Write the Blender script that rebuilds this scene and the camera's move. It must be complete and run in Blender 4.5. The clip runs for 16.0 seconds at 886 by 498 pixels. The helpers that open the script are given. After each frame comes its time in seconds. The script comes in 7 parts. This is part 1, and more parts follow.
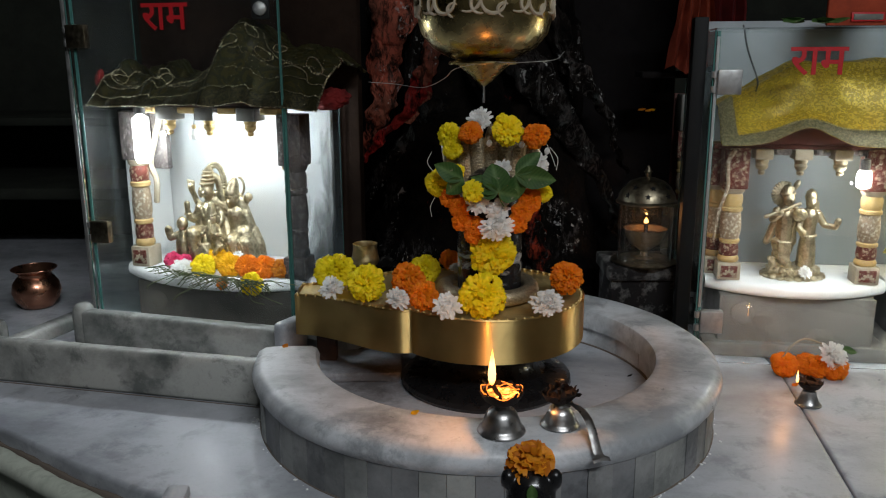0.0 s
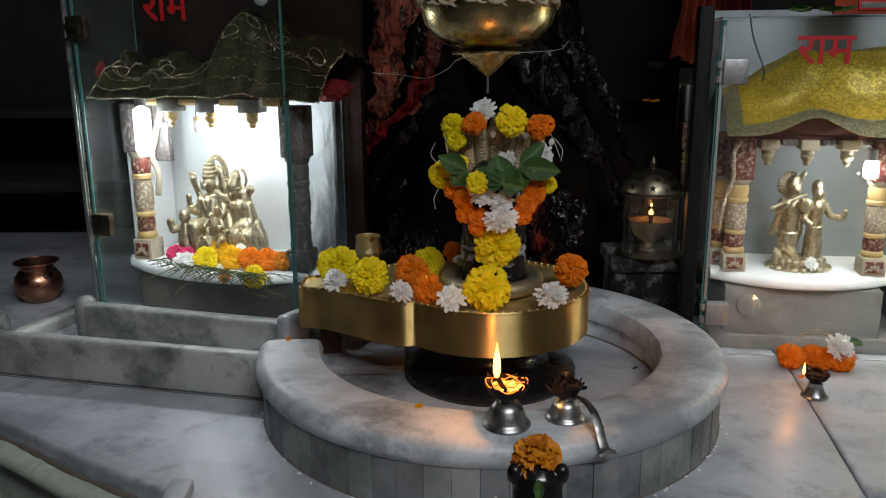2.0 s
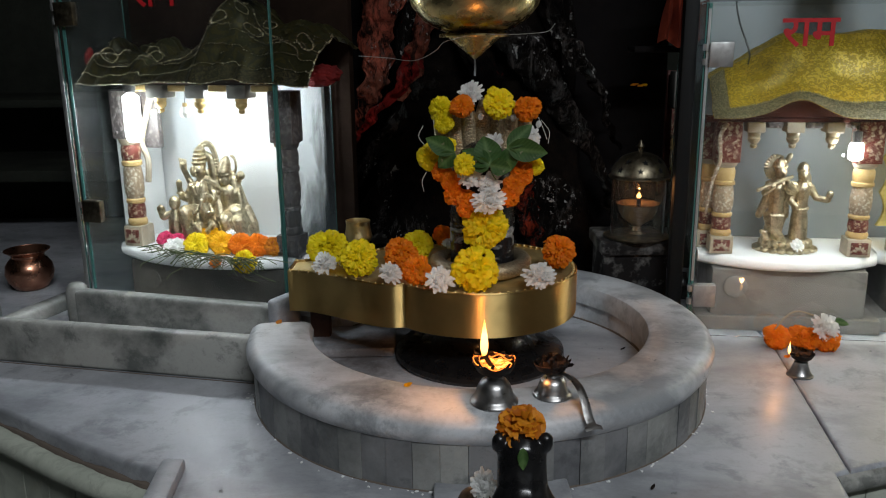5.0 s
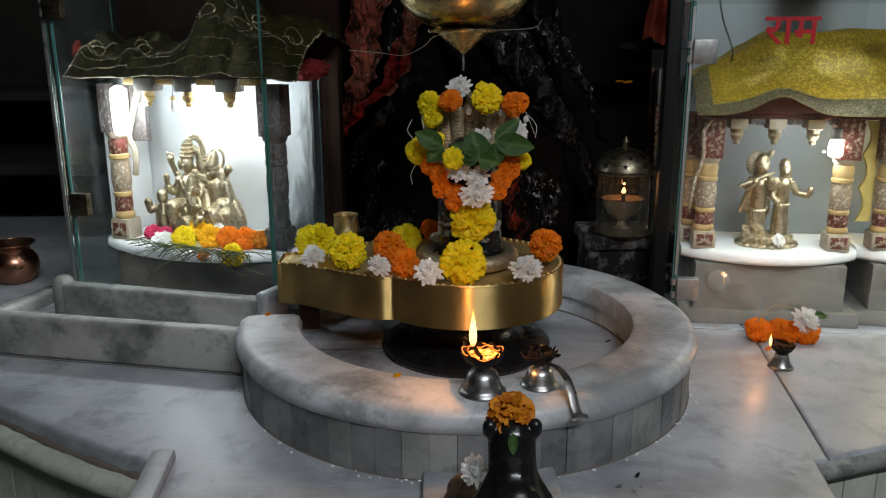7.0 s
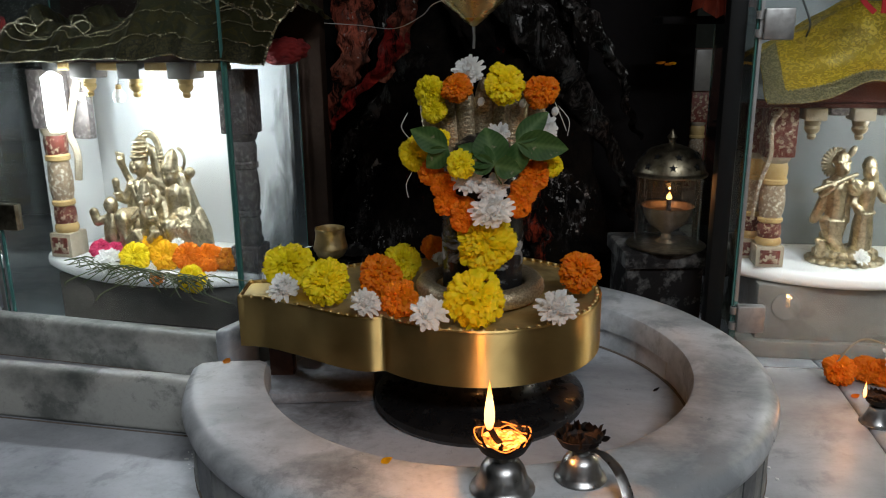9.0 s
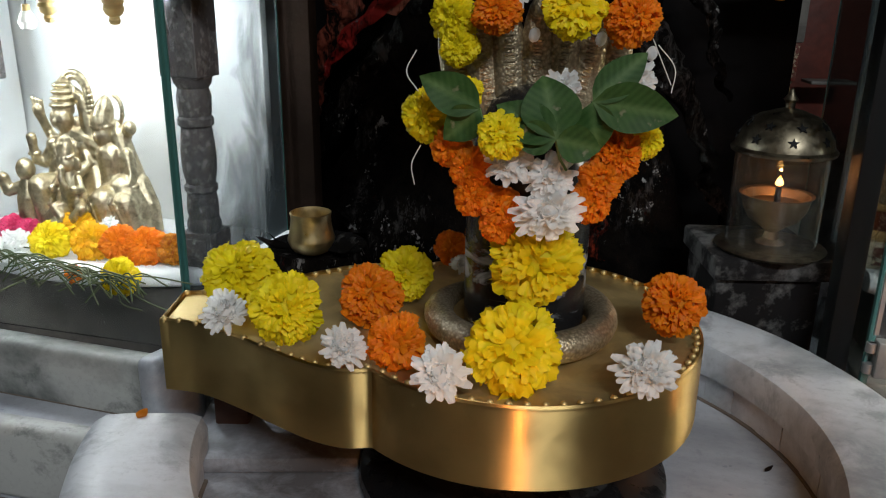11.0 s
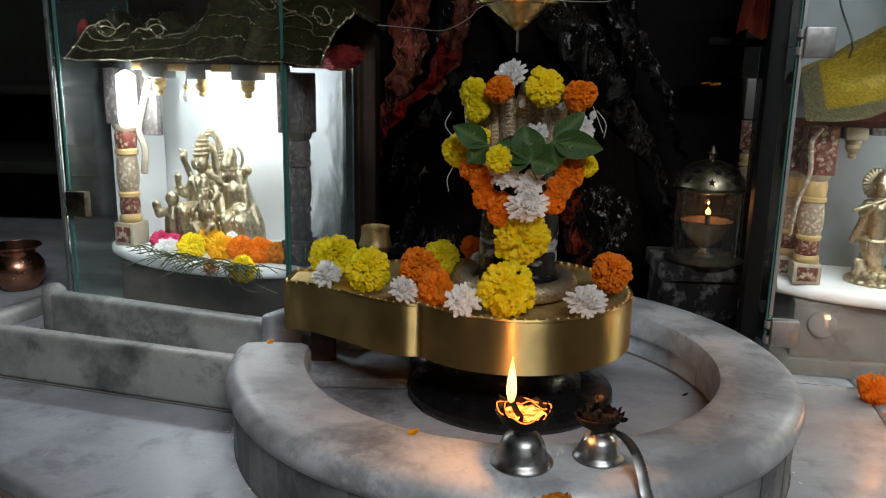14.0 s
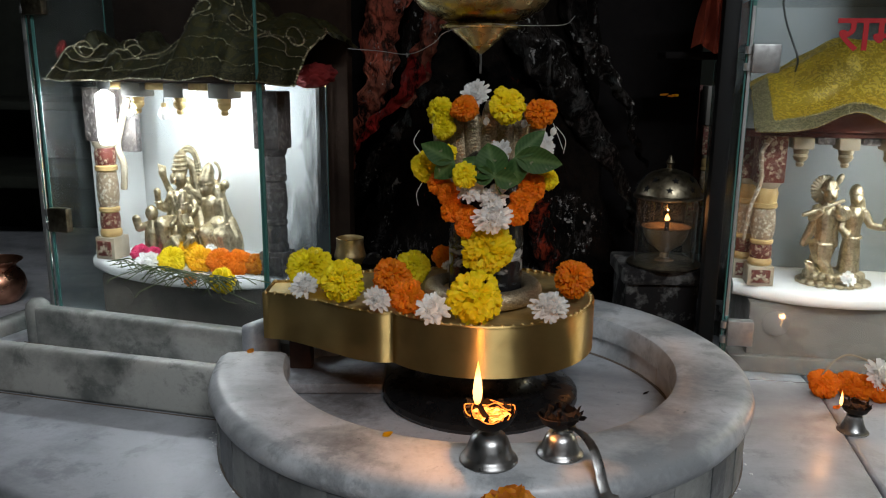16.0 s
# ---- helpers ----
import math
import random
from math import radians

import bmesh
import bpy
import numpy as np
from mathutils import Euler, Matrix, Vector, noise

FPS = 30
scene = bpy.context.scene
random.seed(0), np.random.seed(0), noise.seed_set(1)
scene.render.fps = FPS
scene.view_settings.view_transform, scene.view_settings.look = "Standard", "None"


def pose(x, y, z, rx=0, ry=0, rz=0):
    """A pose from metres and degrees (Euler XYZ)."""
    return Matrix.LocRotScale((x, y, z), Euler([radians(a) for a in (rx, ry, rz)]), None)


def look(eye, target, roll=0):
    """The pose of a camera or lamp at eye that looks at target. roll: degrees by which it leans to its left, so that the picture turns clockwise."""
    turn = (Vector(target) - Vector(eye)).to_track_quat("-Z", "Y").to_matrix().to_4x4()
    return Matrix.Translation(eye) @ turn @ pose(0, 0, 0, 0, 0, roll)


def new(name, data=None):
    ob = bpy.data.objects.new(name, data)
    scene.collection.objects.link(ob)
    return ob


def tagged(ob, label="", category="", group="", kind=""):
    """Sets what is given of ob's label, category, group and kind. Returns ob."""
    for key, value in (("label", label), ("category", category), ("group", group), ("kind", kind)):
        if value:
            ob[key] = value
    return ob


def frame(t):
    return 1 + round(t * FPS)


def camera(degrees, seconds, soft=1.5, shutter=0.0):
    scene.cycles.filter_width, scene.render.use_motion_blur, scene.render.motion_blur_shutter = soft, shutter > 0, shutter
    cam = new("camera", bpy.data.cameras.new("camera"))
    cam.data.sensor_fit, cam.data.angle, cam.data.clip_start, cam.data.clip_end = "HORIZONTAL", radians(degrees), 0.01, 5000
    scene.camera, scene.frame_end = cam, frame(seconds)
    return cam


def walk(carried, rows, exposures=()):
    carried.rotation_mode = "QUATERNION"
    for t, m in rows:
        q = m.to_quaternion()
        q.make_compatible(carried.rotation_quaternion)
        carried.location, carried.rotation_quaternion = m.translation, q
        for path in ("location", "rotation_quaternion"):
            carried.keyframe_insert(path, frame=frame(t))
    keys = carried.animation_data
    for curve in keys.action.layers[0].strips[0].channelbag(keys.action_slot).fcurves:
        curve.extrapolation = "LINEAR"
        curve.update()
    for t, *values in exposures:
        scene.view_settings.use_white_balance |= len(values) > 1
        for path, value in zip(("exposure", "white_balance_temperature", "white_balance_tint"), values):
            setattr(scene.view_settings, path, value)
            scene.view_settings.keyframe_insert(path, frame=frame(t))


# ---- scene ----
cam = camera(57.6, 16.0, 1.1)
PATH = [
    (0, (0.013, -0.022, 0.5), (-0.005, 1.924, 0.038), -0.2),
    (0.5, (0.014, -0.022, 0.5), (0.003, 1.922, 0.03), -0.3),
    (1, (0.011, -0.021, 0.501), (-0.017, 1.921, 0.026), -0.3),
    (1.5, (0.013, -0.018, 0.497), (-0.002, 1.923, 0.013), -0.3),
    (2, (0.011, -0.014, 0.498), (-0.013, 1.928, 0.017), -0.4),
    (2.5, (0.008, -0.01, 0.496), (-0.02, 1.928, 0.002), -0.5),
    (3, (0.009, -0.007, 0.498), (-0.01, 1.934, 0.015), -0.7),
    (3.5, (0.012, -0.007, 0.496), (-0.014, 1.932, 0.007), -0.7),
    (5.8, (0.022, -0.033, 0.483), (0.06, 1.902, -0.021), -0.5),
    (6, (0.023, -0.033, 0.483), (0.082, 1.901, -0.023), -0.4),
    (6.5, (0.019, -0.039, 0.483), (0.102, 1.895, -0.022), -0.1),
    (7, (0.011, -0.039, 0.483), (0.044, 1.896, -0.022), -0.2),
    (7.5, (0.012, -0.037, 0.483), (0.021, 1.9, -0.016), -0.2),
    (8, (0.014, -0.017, 0.481), (0.018, 1.911, -0.048), -0.6),
    (8.5, (0.028, 0.068, 0.467), (-0.007, 1.993, -0.073), 0.1),
    (9, (0.019, 0.218, 0.465), (0.031, 2.145, -0.071), -0.6),
    (9.2, (0.003, 0.275, 0.465), (0.049, 2.207, -0.053), -0.9),
    (11.3, (0.023, 0.554, 0.42), (-0.027, 2.439, -0.247), 0.7),
    (11.5, (0.025, 0.565, 0.42), (-0.035, 2.446, -0.255), 0.2),
    (12, (0.02, 0.552, 0.424), (-0.065, 2.443, -0.221), -0.7),
    (12.5, (0.012, 0.465, 0.429), (-0.005, 2.368, -0.184), -1.4),
    (13, (0.004, 0.361, 0.443), (-0.011, 2.289, -0.087), -1.5),
    (13.5, (0.027, 0.264, 0.442), (-0.033, 2.205, -0.038), -0.3),
    (14, (0.037, 0.168, 0.43), (-0.081, 2.112, -0.024), 1.1),
    (14.5, (0.024, 0.082, 0.429), (-0.009, 2.034, -0.006), -0.1),
    (15, (0.021, 0.033, 0.432), (0.017, 1.978, -0.033), 0.2),
    (15.5, (0.031, 0.038, 0.432), (0.019, 1.976, -0.063), -0.0),
    (16, (0.048, 0.122, 0.452), (-0.015, 2.07, 0.003), 0.5),
]
walk(cam, [(t, look(eye, target, roll)) for t, eye, target, roll in PATH], ((0, -0.1), (9, -0.1), (11.3, 0.22), (12.6, 0.22), (14, -0.05), (16, -0.05)))

# ---- light ----
world = bpy.data.worlds.new("dim_room")
scene.world = world
world.use_nodes = True
world.node_tree.nodes["Background"].inputs[0].default_value = (0.55, 0.62, 0.7, 1)
world.node_tree.nodes["Background"].inputs[1].default_value = 0.004


def lamp(name, kind, place, watts, colour, size=0.02, target=None, size_y=None):
    data = bpy.data.lights.new(name, kind)
    data.energy, data.color = watts, colour
    if kind == "AREA":
        data.shape, data.size, data.size_y = "RECTANGLE", size, size_y or size
    else:
        data.shadow_soft_size = size
    ob = new(name, data)
    ob.matrix_world = look(place, target) if target else pose(*place)
    return ob


TUBE_LIGHT = (0.65, -0.95, 1.93)
lamp("tube_light_lamp", "AREA", TUBE_LIGHT, 38, (0.90, 0.95, 1.0), 1.15, (0.1, 1.0, 0.1), 0.08)
lamp("shrine_lamp_left", "POINT", (-0.486, 1.386, 0.372), 0.85, (0.82, 0.93, 1.0), 0.005)
lamp("shrine_lamp_left_back", "POINT", (-0.335, 1.376, 0.396), 1.2, (0.82, 0.93, 1.0), 0.005)
lamp("shrine_lamp_right", "POINT", (0.664, 1.281, 0.300), 0.50, (0.92, 0.97, 1.0), 0.002)
lamp("shrine_lamp_far_right", "POINT", (0.885, 1.275, 0.31), 1.6, (1.0, 0.86, 0.5), 0.012)
FLAME = (1.0, 0.40, 0.12)
lamp("flame_lamp_front", "POINT", (0.0590, 0.804, 0.178), 0.95, FLAME, 0.006)
lamp("flame_lamp_right", "POINT", (0.518, 1.088, 0.058), 0.14, FLAME, 0.004)
lamp("flame_lamp_lantern", "POINT", (0.358, 1.372, 0.2325), 0.08, FLAME, 0.0015)

# ---- materials ----
def base(name, colour, rough=0.5, metal=0.0, spec=0.4):
    m = bpy.data.materials.new(name)
    m.use_nodes = True
    p = m.node_tree.nodes["Principled BSDF"]
    p.inputs["Base Color"].default_value = (*colour, 1)
    p.inputs["Roughness"].default_value = rough
    p.inputs["Metallic"].default_value = metal
    p.inputs["Specular IOR Level"].default_value = spec
    return m, m.node_tree.nodes, m.node_tree.links, p


def coords(nodes, links, scale=(1, 1, 1), kind="Object"):
    tc, mp = nodes.new("ShaderNodeTexCoord"), nodes.new("ShaderNodeMapping")
    mp.inputs["Scale"].default_value = scale
    links.new(tc.outputs[kind], mp.inputs["Vector"])
    return mp.outputs[0]


def world_coords(nodes, links, scale=(1, 1, 1)):
    g, mp = nodes.new("ShaderNodeNewGeometry"), nodes.new("ShaderNodeMapping")
    mp.inputs["Scale"].default_value = scale
    links.new(g.outputs["Position"], mp.inputs["Vector"])
    return mp.outputs[0]


def noise_tex(nodes, links, vec, scale, detail=4.0, rough=0.55, distort=0.0):
    n = nodes.new("ShaderNodeTexNoise")
    n.inputs["Scale"].default_value, n.inputs["Detail"].default_value = scale, detail
    n.inputs["Roughness"].default_value, n.inputs["Distortion"].default_value = rough, distort
    links.new(vec, n.inputs["Vector"])
    return n.outputs["Fac"]


def ramp(nodes, links, fac, *stops):
    r = nodes.new("ShaderNodeValToRGB")
    el = r.color_ramp.elements
    while len(el) < len(stops):
        el.new(0.5)
    for e, (at, c) in zip(el, stops):
        e.position = at
        e.color = (*c, 1) if len(c) == 3 else c
    links.new(fac, r.inputs[0])
    return r.outputs[0]


def grey(v):
    return (v, v, v)


def mix(nodes, links, fac, a, b, mode="MIX"):
    m = nodes.new("ShaderNodeMix")
    m.data_type, m.blend_type = "RGBA", mode
    for socket, v in ((m.inputs[0], fac), (m.inputs[6], a), (m.inputs[7], b)):
        if isinstance(v, bpy.types.NodeSocket):
            links.new(v, socket)
        else:
            socket.default_value = v if isinstance(v, float) else (*v, 1)
    return m.outputs[2]


def bump(nodes, links, p, height, strength=0.3, distance=0.001):
    b = nodes.new("ShaderNodeBump")
    b.inputs["Strength"].default_value, b.inputs["Distance"].default_value = strength, distance
    links.new(height, b.inputs["Height"])
    links.new(b.outputs[0], p.inputs["Normal"])


def marble(name, light, vein, dirt, rough=0.3, vein_at=0.3, random=0.0, blotch=5.0, cloudy=1.0, swirl=1.2):
    """Old marble: broad grey clouds, drifting dark veins, brownish stains, scuffs and specks."""
    m, n, l, p = base(name, light, rough)
    v = world_coords(n, l)
    drift = n.new("ShaderNodeMapping")
    drift.inputs["Rotation"].default_value = (0.3, 0.2, 0.9)
    drift.inputs["Scale"].default_value = (2.4, 3.6, 3.2)
    l.new(v, drift.inputs["Vector"])
    broad = noise_tex(n, l, drift.outputs[0], blotch * 0.28, 6, 0.62, swirl)
    colour = mix(n, l, ramp(n, l, broad, (0.43, grey(0)), (0.53, grey(0.5 * cloudy)), (0.63, grey(cloudy))), light, vein)
    patch = noise_tex(n, l, v, blotch * 2.2, 7, 0.7, 0.75 * swirl)
    colour = mix(n, l, ramp(n, l, patch, (0.535, grey(0)), (0.63, grey(0.65 * cloudy))), colour, vein)
    w = noise_tex(n, l, drift.outputs[0], 1.9, 7, 0.66, 0.9)
    line = ramp(n, l, w, (0.470, grey(0)), (0.495, grey(vein_at)), (0.520, grey(0)))
    colour = mix(n, l, line, colour, dirt)
    stain = noise_tex(n, l, v, 7.5, 6, 0.72, 0.3)
    colour = mix(n, l, ramp(n, l, stain, (0.60, grey(0)), (0.75, grey(0.4 * cloudy))), colour, (dirt[0] * 1.5, dirt[1] * 1.35, dirt[2] * 1.1))
    fine = noise_tex(n, l, v, 170, 6, 0.8)
    colour = mix(n, l, ramp(n, l, fine, (0.52, grey(0)), (0.76, grey(0.30))), colour, dirt)
    scuff = noise_tex(n, l, world_coords(n, l, (60, 150, 120)), 1.0, 4, 0.7, 2.5)
    colour = mix(n, l, ramp(n, l, scuff, (0.64, grey(0)), (0.76, grey(0.14))), colour, tuple(min(0.85, x * 1.35) for x in light))
    if random:
        info = n.new("ShaderNodeObjectInfo")
        shade = ramp(n, l, info.outputs["Random"], (0, (1 - random, 1 - random, 1 - random * 0.9)), (1, (1, 1, 0.98)))
        colour = mix(n, l, 1.0, colour, shade, "MULTIPLY")
    l.new(colour, p.inputs["Base Color"])
    r = ramp(n, l, noise_tex(n, l, v, 30, 5, 0.7), (0.3, grey(rough - 0.08)), (0.7, grey(rough + 0.2)))
    l.new(r, p.inputs["Roughness"])
    bump(n, l, p, noise_tex(n, l, v, 120, 5, 0.7), 0.22, 0.0008)
    return m


MARBLE = marble("white_marble", (0.405, 0.42, 0.45), (0.175, 0.185, 0.20), (0.12, 0.12, 0.118), 0.34, 0.05, blotch=7.0, cloudy=0.8, swirl=0.35)
def stained(m, centre, radius, colour, strength):
    """A ragged dark patch at one spot: the coping's stain, the basin's stain and shade."""
    n, l = m.node_tree.nodes, m.node_tree.links
    p = next(q for q in n if q.type == "BSDF_PRINCIPLED")
    before = p.inputs["Base Color"].links[0].from_socket
    v = world_coords(n, l)
    d = n.new("ShaderNodeVectorMath")
    d.operation = "DISTANCE"
    d.inputs[1].default_value = centre
    l.new(v, d.inputs[0])
    reach = n.new("ShaderNodeMath")
    reach.operation = "DIVIDE"
    reach.inputs[1].default_value = radius
    l.new(d.outputs["Value"], reach.inputs[0])
    ragged = n.new("ShaderNodeMath")
    ragged.operation = "MULTIPLY_ADD"
    ragged.inputs[1].default_value = 1.6
    l.new(noise_tex(n, l, v, 38, 7, 0.72, 0.4), ragged.inputs[0])
    l.new(reach.outputs[0], ragged.inputs[2])
    halved = n.new("ShaderNodeMath")
    halved.operation = "MULTIPLY"
    halved.inputs[1].default_value = 0.5
    l.new(ragged.outputs[0], halved.inputs[0])
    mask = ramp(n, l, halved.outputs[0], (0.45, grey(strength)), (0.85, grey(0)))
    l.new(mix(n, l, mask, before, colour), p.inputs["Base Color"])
    return m


MARBLE_COPING = marble("coping_marble", (0.56, 0.575, 0.595), (0.215, 0.228, 0.24), (0.105, 0.105, 0.102), 0.33, 0.08, blotch=9.0, cloudy=0.9, swirl=0.4)
stained(MARBLE_COPING, (-0.066, 0.837, 0.068), 0.062, (0.10, 0.108, 0.108), 0.85)
# Wet stain and the spout's shade, both put into this marble's colour.
MARBLE_WET_SHADED = stained(marble("basin_marble", (0.405, 0.42, 0.45), (0.175, 0.185, 0.20), (0.12, 0.12, 0.118), 0.34, 0.05, blotch=7.0, cloudy=0.8, swirl=0.35), (-0.102, 1.094, 0.030), 0.115, (0.050, 0.042, 0.038), 0.85)
PLUG_MARBLE = marble("plug_marble", (0.185, 0.180, 0.165), (0.12, 0.115, 0.105), (0.08, 0.075, 0.068), 0.4)
MARBLE_TILE = marble("grey_marble_tile", (0.345, 0.35, 0.335), (0.125, 0.132, 0.128), (0.075, 0.073, 0.068), 0.44, 0.08, random=0.50, blotch=8.0, swirl=0.3)
MARBLE_FACE = marble("green_grey_marble", (0.52, 0.55, 0.47), (0.34, 0.37, 0.31), (0.2, 0.2, 0.17), 0.55)
MARBLE_KERB = marble("mottled_marble", (0.37, 0.37, 0.345), (0.075, 0.083, 0.078), (0.055, 0.052, 0.047), 0.44, 0.03, blotch=8.5, cloudy=1.0, swirl=0.25)
MARBLE_CLEAN = marble("clean_white_marble", (0.78, 0.79, 0.78), (0.68, 0.69, 0.70), (0.5, 0.5, 0.5), 0.3, 0.12, blotch=3, cloudy=0.5)
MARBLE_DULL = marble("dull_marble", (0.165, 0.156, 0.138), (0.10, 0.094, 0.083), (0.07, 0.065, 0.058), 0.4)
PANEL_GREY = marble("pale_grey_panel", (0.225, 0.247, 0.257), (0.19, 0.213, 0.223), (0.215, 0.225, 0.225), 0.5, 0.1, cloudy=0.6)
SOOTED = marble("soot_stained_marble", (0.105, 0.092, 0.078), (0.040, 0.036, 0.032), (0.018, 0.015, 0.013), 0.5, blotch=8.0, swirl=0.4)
GROUT = base("dark_grout", (0.13, 0.105, 0.085), 0.9)[0]
TILE_JOINT = base("tile_joint", (0.26, 0.25, 0.23), 0.9)[0]


def concrete(name, a, b, rough=0.85, scale=6.0, spec=0.25, spread=(0.35, 0.65)):
    m, n, l, p = base(name, a, rough, 0.0, spec)
    v = world_coords(n, l)
    c = mix(n, l, ramp(n, l, noise_tex(n, l, v, scale, 6, 0.65), (spread[0], grey(0)), (spread[1], grey(1))), a, b)
    c = mix(n, l, ramp(n, l, noise_tex(n, l, v, 70, 5, 0.7), (0.5, grey(0)), (0.75, grey(0.5))), c, tuple(x * 0.5 for x in a))
    l.new(c, p.inputs["Base Color"])
    bump(n, l, p, noise_tex(n, l, v, 55, 5), 0.35, 0.003)
    return m


CONCRETE = concrete("grey_floor", (0.15, 0.16, 0.16), (0.09, 0.10, 0.10), 0.6)
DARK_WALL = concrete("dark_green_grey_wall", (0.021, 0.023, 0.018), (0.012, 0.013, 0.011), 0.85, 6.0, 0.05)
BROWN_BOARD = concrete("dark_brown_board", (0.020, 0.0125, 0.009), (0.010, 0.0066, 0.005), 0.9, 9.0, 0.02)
PLASTER = concrete("cream_plaster", (0.5, 0.47, 0.4), (0.42, 0.4, 0.34))
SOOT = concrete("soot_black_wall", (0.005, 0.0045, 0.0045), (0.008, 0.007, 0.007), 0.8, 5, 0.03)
PLINTH = concrete("sooty_stone", (0.010, 0.009, 0.009), (0.13, 0.127, 0.12), 0.8, 30, 0.1, (0.52, 0.68))
PLINTH_CAP = concrete("rubbed_stone_cap", (0.115, 0.112, 0.107), (0.012, 0.011, 0.011), 0.7, 24, 0.1, (0.42, 0.55))


def metal(name, colour, dark, rough=0.25, tarnish=0.5, scale=14.0, brushed=None, relief=0.05):
    m, n, l, p = base(name, colour, rough, 1.0)
    v = coords(n, l, (1, 1, 1))
    spots = noise_tex(n, l, v, scale, 6, 0.65, 0.6)
    c = mix(n, l, ramp(n, l, spots, (0.42, grey(0)), (0.72, grey(tarnish))), colour, dark)
    l.new(c, p.inputs["Base Color"])
    r = ramp(n, l, noise_tex(n, l, v, scale * 2.3, 5), (0.3, grey(rough * 0.75)), (0.75, grey(rough * 1.5)))
    l.new(r, p.inputs["Roughness"])
    if brushed:
        tan = n.new("ShaderNodeTangent")
        tan.direction_type, tan.axis = "RADIAL", "Z"
        l.new(tan.outputs[0], p.inputs["Tangent"])
        p.inputs["Anisotropic"].default_value = 1.0
        p.inputs["Anisotropic Rotation"].default_value = 0.25
        bump(n, l, p, noise_tex(n, l, coords(n, l, brushed), 9, 3), 0.07, 0.0004)
    else:
        bump(n, l, p, noise_tex(n, l, v, 120 if relief < 0.9 else 230, 4), relief, 0.001)
    return m


BRASS = metal("polished_brass", (0.67, 0.475, 0.185), (0.44, 0.30, 0.11), 0.40, 0.45, 11, (2, 2, 220))
BRASS_PLATE = metal("worn_brass_plate", (0.66, 0.49, 0.21), (0.30, 0.20, 0.10), 0.42, 0.7, 16)
BRASS_PLATE.node_tree.nodes["Principled BSDF"].inputs["Metallic"].default_value = 0.8
BRASS_OLD = metal("old_brass", (0.47, 0.37, 0.17), (0.20, 0.15, 0.07), 0.24, 0.85, 22)
CUP_BRASS = metal("rubbed_brass", (0.66, 0.52, 0.27), (0.30, 0.22, 0.10), 0.36, 0.7, 40)
IDOL_BRASS = metal("cast_brass", (0.60, 0.515, 0.35), (0.14, 0.108, 0.066), 0.37, 0.8, 130, None, 0.8)
STEEL = metal("steel", (0.40, 0.395, 0.39), (0.19, 0.18, 0.17), 0.33, 0.7, 45)
COPPER = metal("copper", (0.47, 0.23, 0.15), (0.22, 0.10, 0.065), 0.28, 0.6, 18)
PEWTER = metal("dull_lantern_metal", (0.22, 0.19, 0.132), (0.04, 0.034, 0.024), 0.36, 0.85, 55)
LANTERN_BOWL = metal("sooty_brass", (0.20, 0.15, 0.10), (0.09, 0.065, 0.04), 0.5, 0.8, 40)


def scaled_metal():
    """Snake skin: cast brass with small raised scales."""
    m, n, l, p = base("serpent_brass", (0.42, 0.34, 0.22), 0.44, 0.85)
    vor = n.new("ShaderNodeTexVoronoi")
    vor.inputs["Scale"].default_value = 420
    l.new(coords(n, l), vor.inputs["Vector"])
    l.new(ramp(n, l, vor.outputs["Distance"], (0.2, (0.56, 0.47, 0.32)), (0.85, (0.32, 0.26, 0.17))), p.inputs["Base Color"])
    bump(n, l, p, ramp(n, l, vor.outputs["Distance"], (0, grey(1)), (0.8, grey(0))), 0.4, 0.0012)
    return m


SERPENT = scaled_metal()


def black_stone():
    m, n, l, p = base("polished_black_stone", (0.012, 0.012, 0.013), 0.22)
    v = world_coords(n, l)
    dust = ramp(n, l, noise_tex(n, l, v, 38, 6, 0.75, 0.5), (0.56, grey(0)), (0.8, grey(0.25)))
    l.new(mix(n, l, dust, (0.006, 0.006, 0.0065), (0.10, 0.09, 0.085)), p.inputs["Base Color"])
    l.new(ramp(n, l, noise_tex(n, l, v, 60, 4), (0.3, grey(0.15)), (0.75, grey(0.5))), p.inputs["Roughness"])
    bump(n, l, p, noise_tex(n, l, v, 90, 3), 0.1, 0.001)
    return m


BLACK_STONE = black_stone()


def ash_stone():
    """Black stone with a smear of pale ash round its lower part."""
    m, n, l, p = base("ash_smeared_stone", (0.014, 0.013, 0.013), 0.26)
    v = world_coords(n, l, (18, 18, 52))
    streak = noise_tex(n, l, v, 1.0, 5, 0.6, 1.6)
    sep = n.new("ShaderNodeSeparateXYZ")
    l.new(world_coords(n, l), sep.inputs[0])
    band = ramp(n, l, sep.outputs["Z"], (0.185, grey(0)), (0.195, grey(1)), (0.228, grey(1)), (0.245, grey(0)))
    smear = mix(n, l, 1.0, ramp(n, l, streak, (0.52, grey(0)), (0.62, grey(0.8))), band, "MULTIPLY")
    l.new(mix(n, l, smear, (0.014, 0.013, 0.013), (0.42, 0.43, 0.42)), p.inputs["Base Color"])
    l.new(mix(n, l, smear, (0.24, 0.24, 0.24), (0.8, 0.8, 0.8)), p.inputs["Roughness"])
    return m


ASH_STONE = ash_stone()


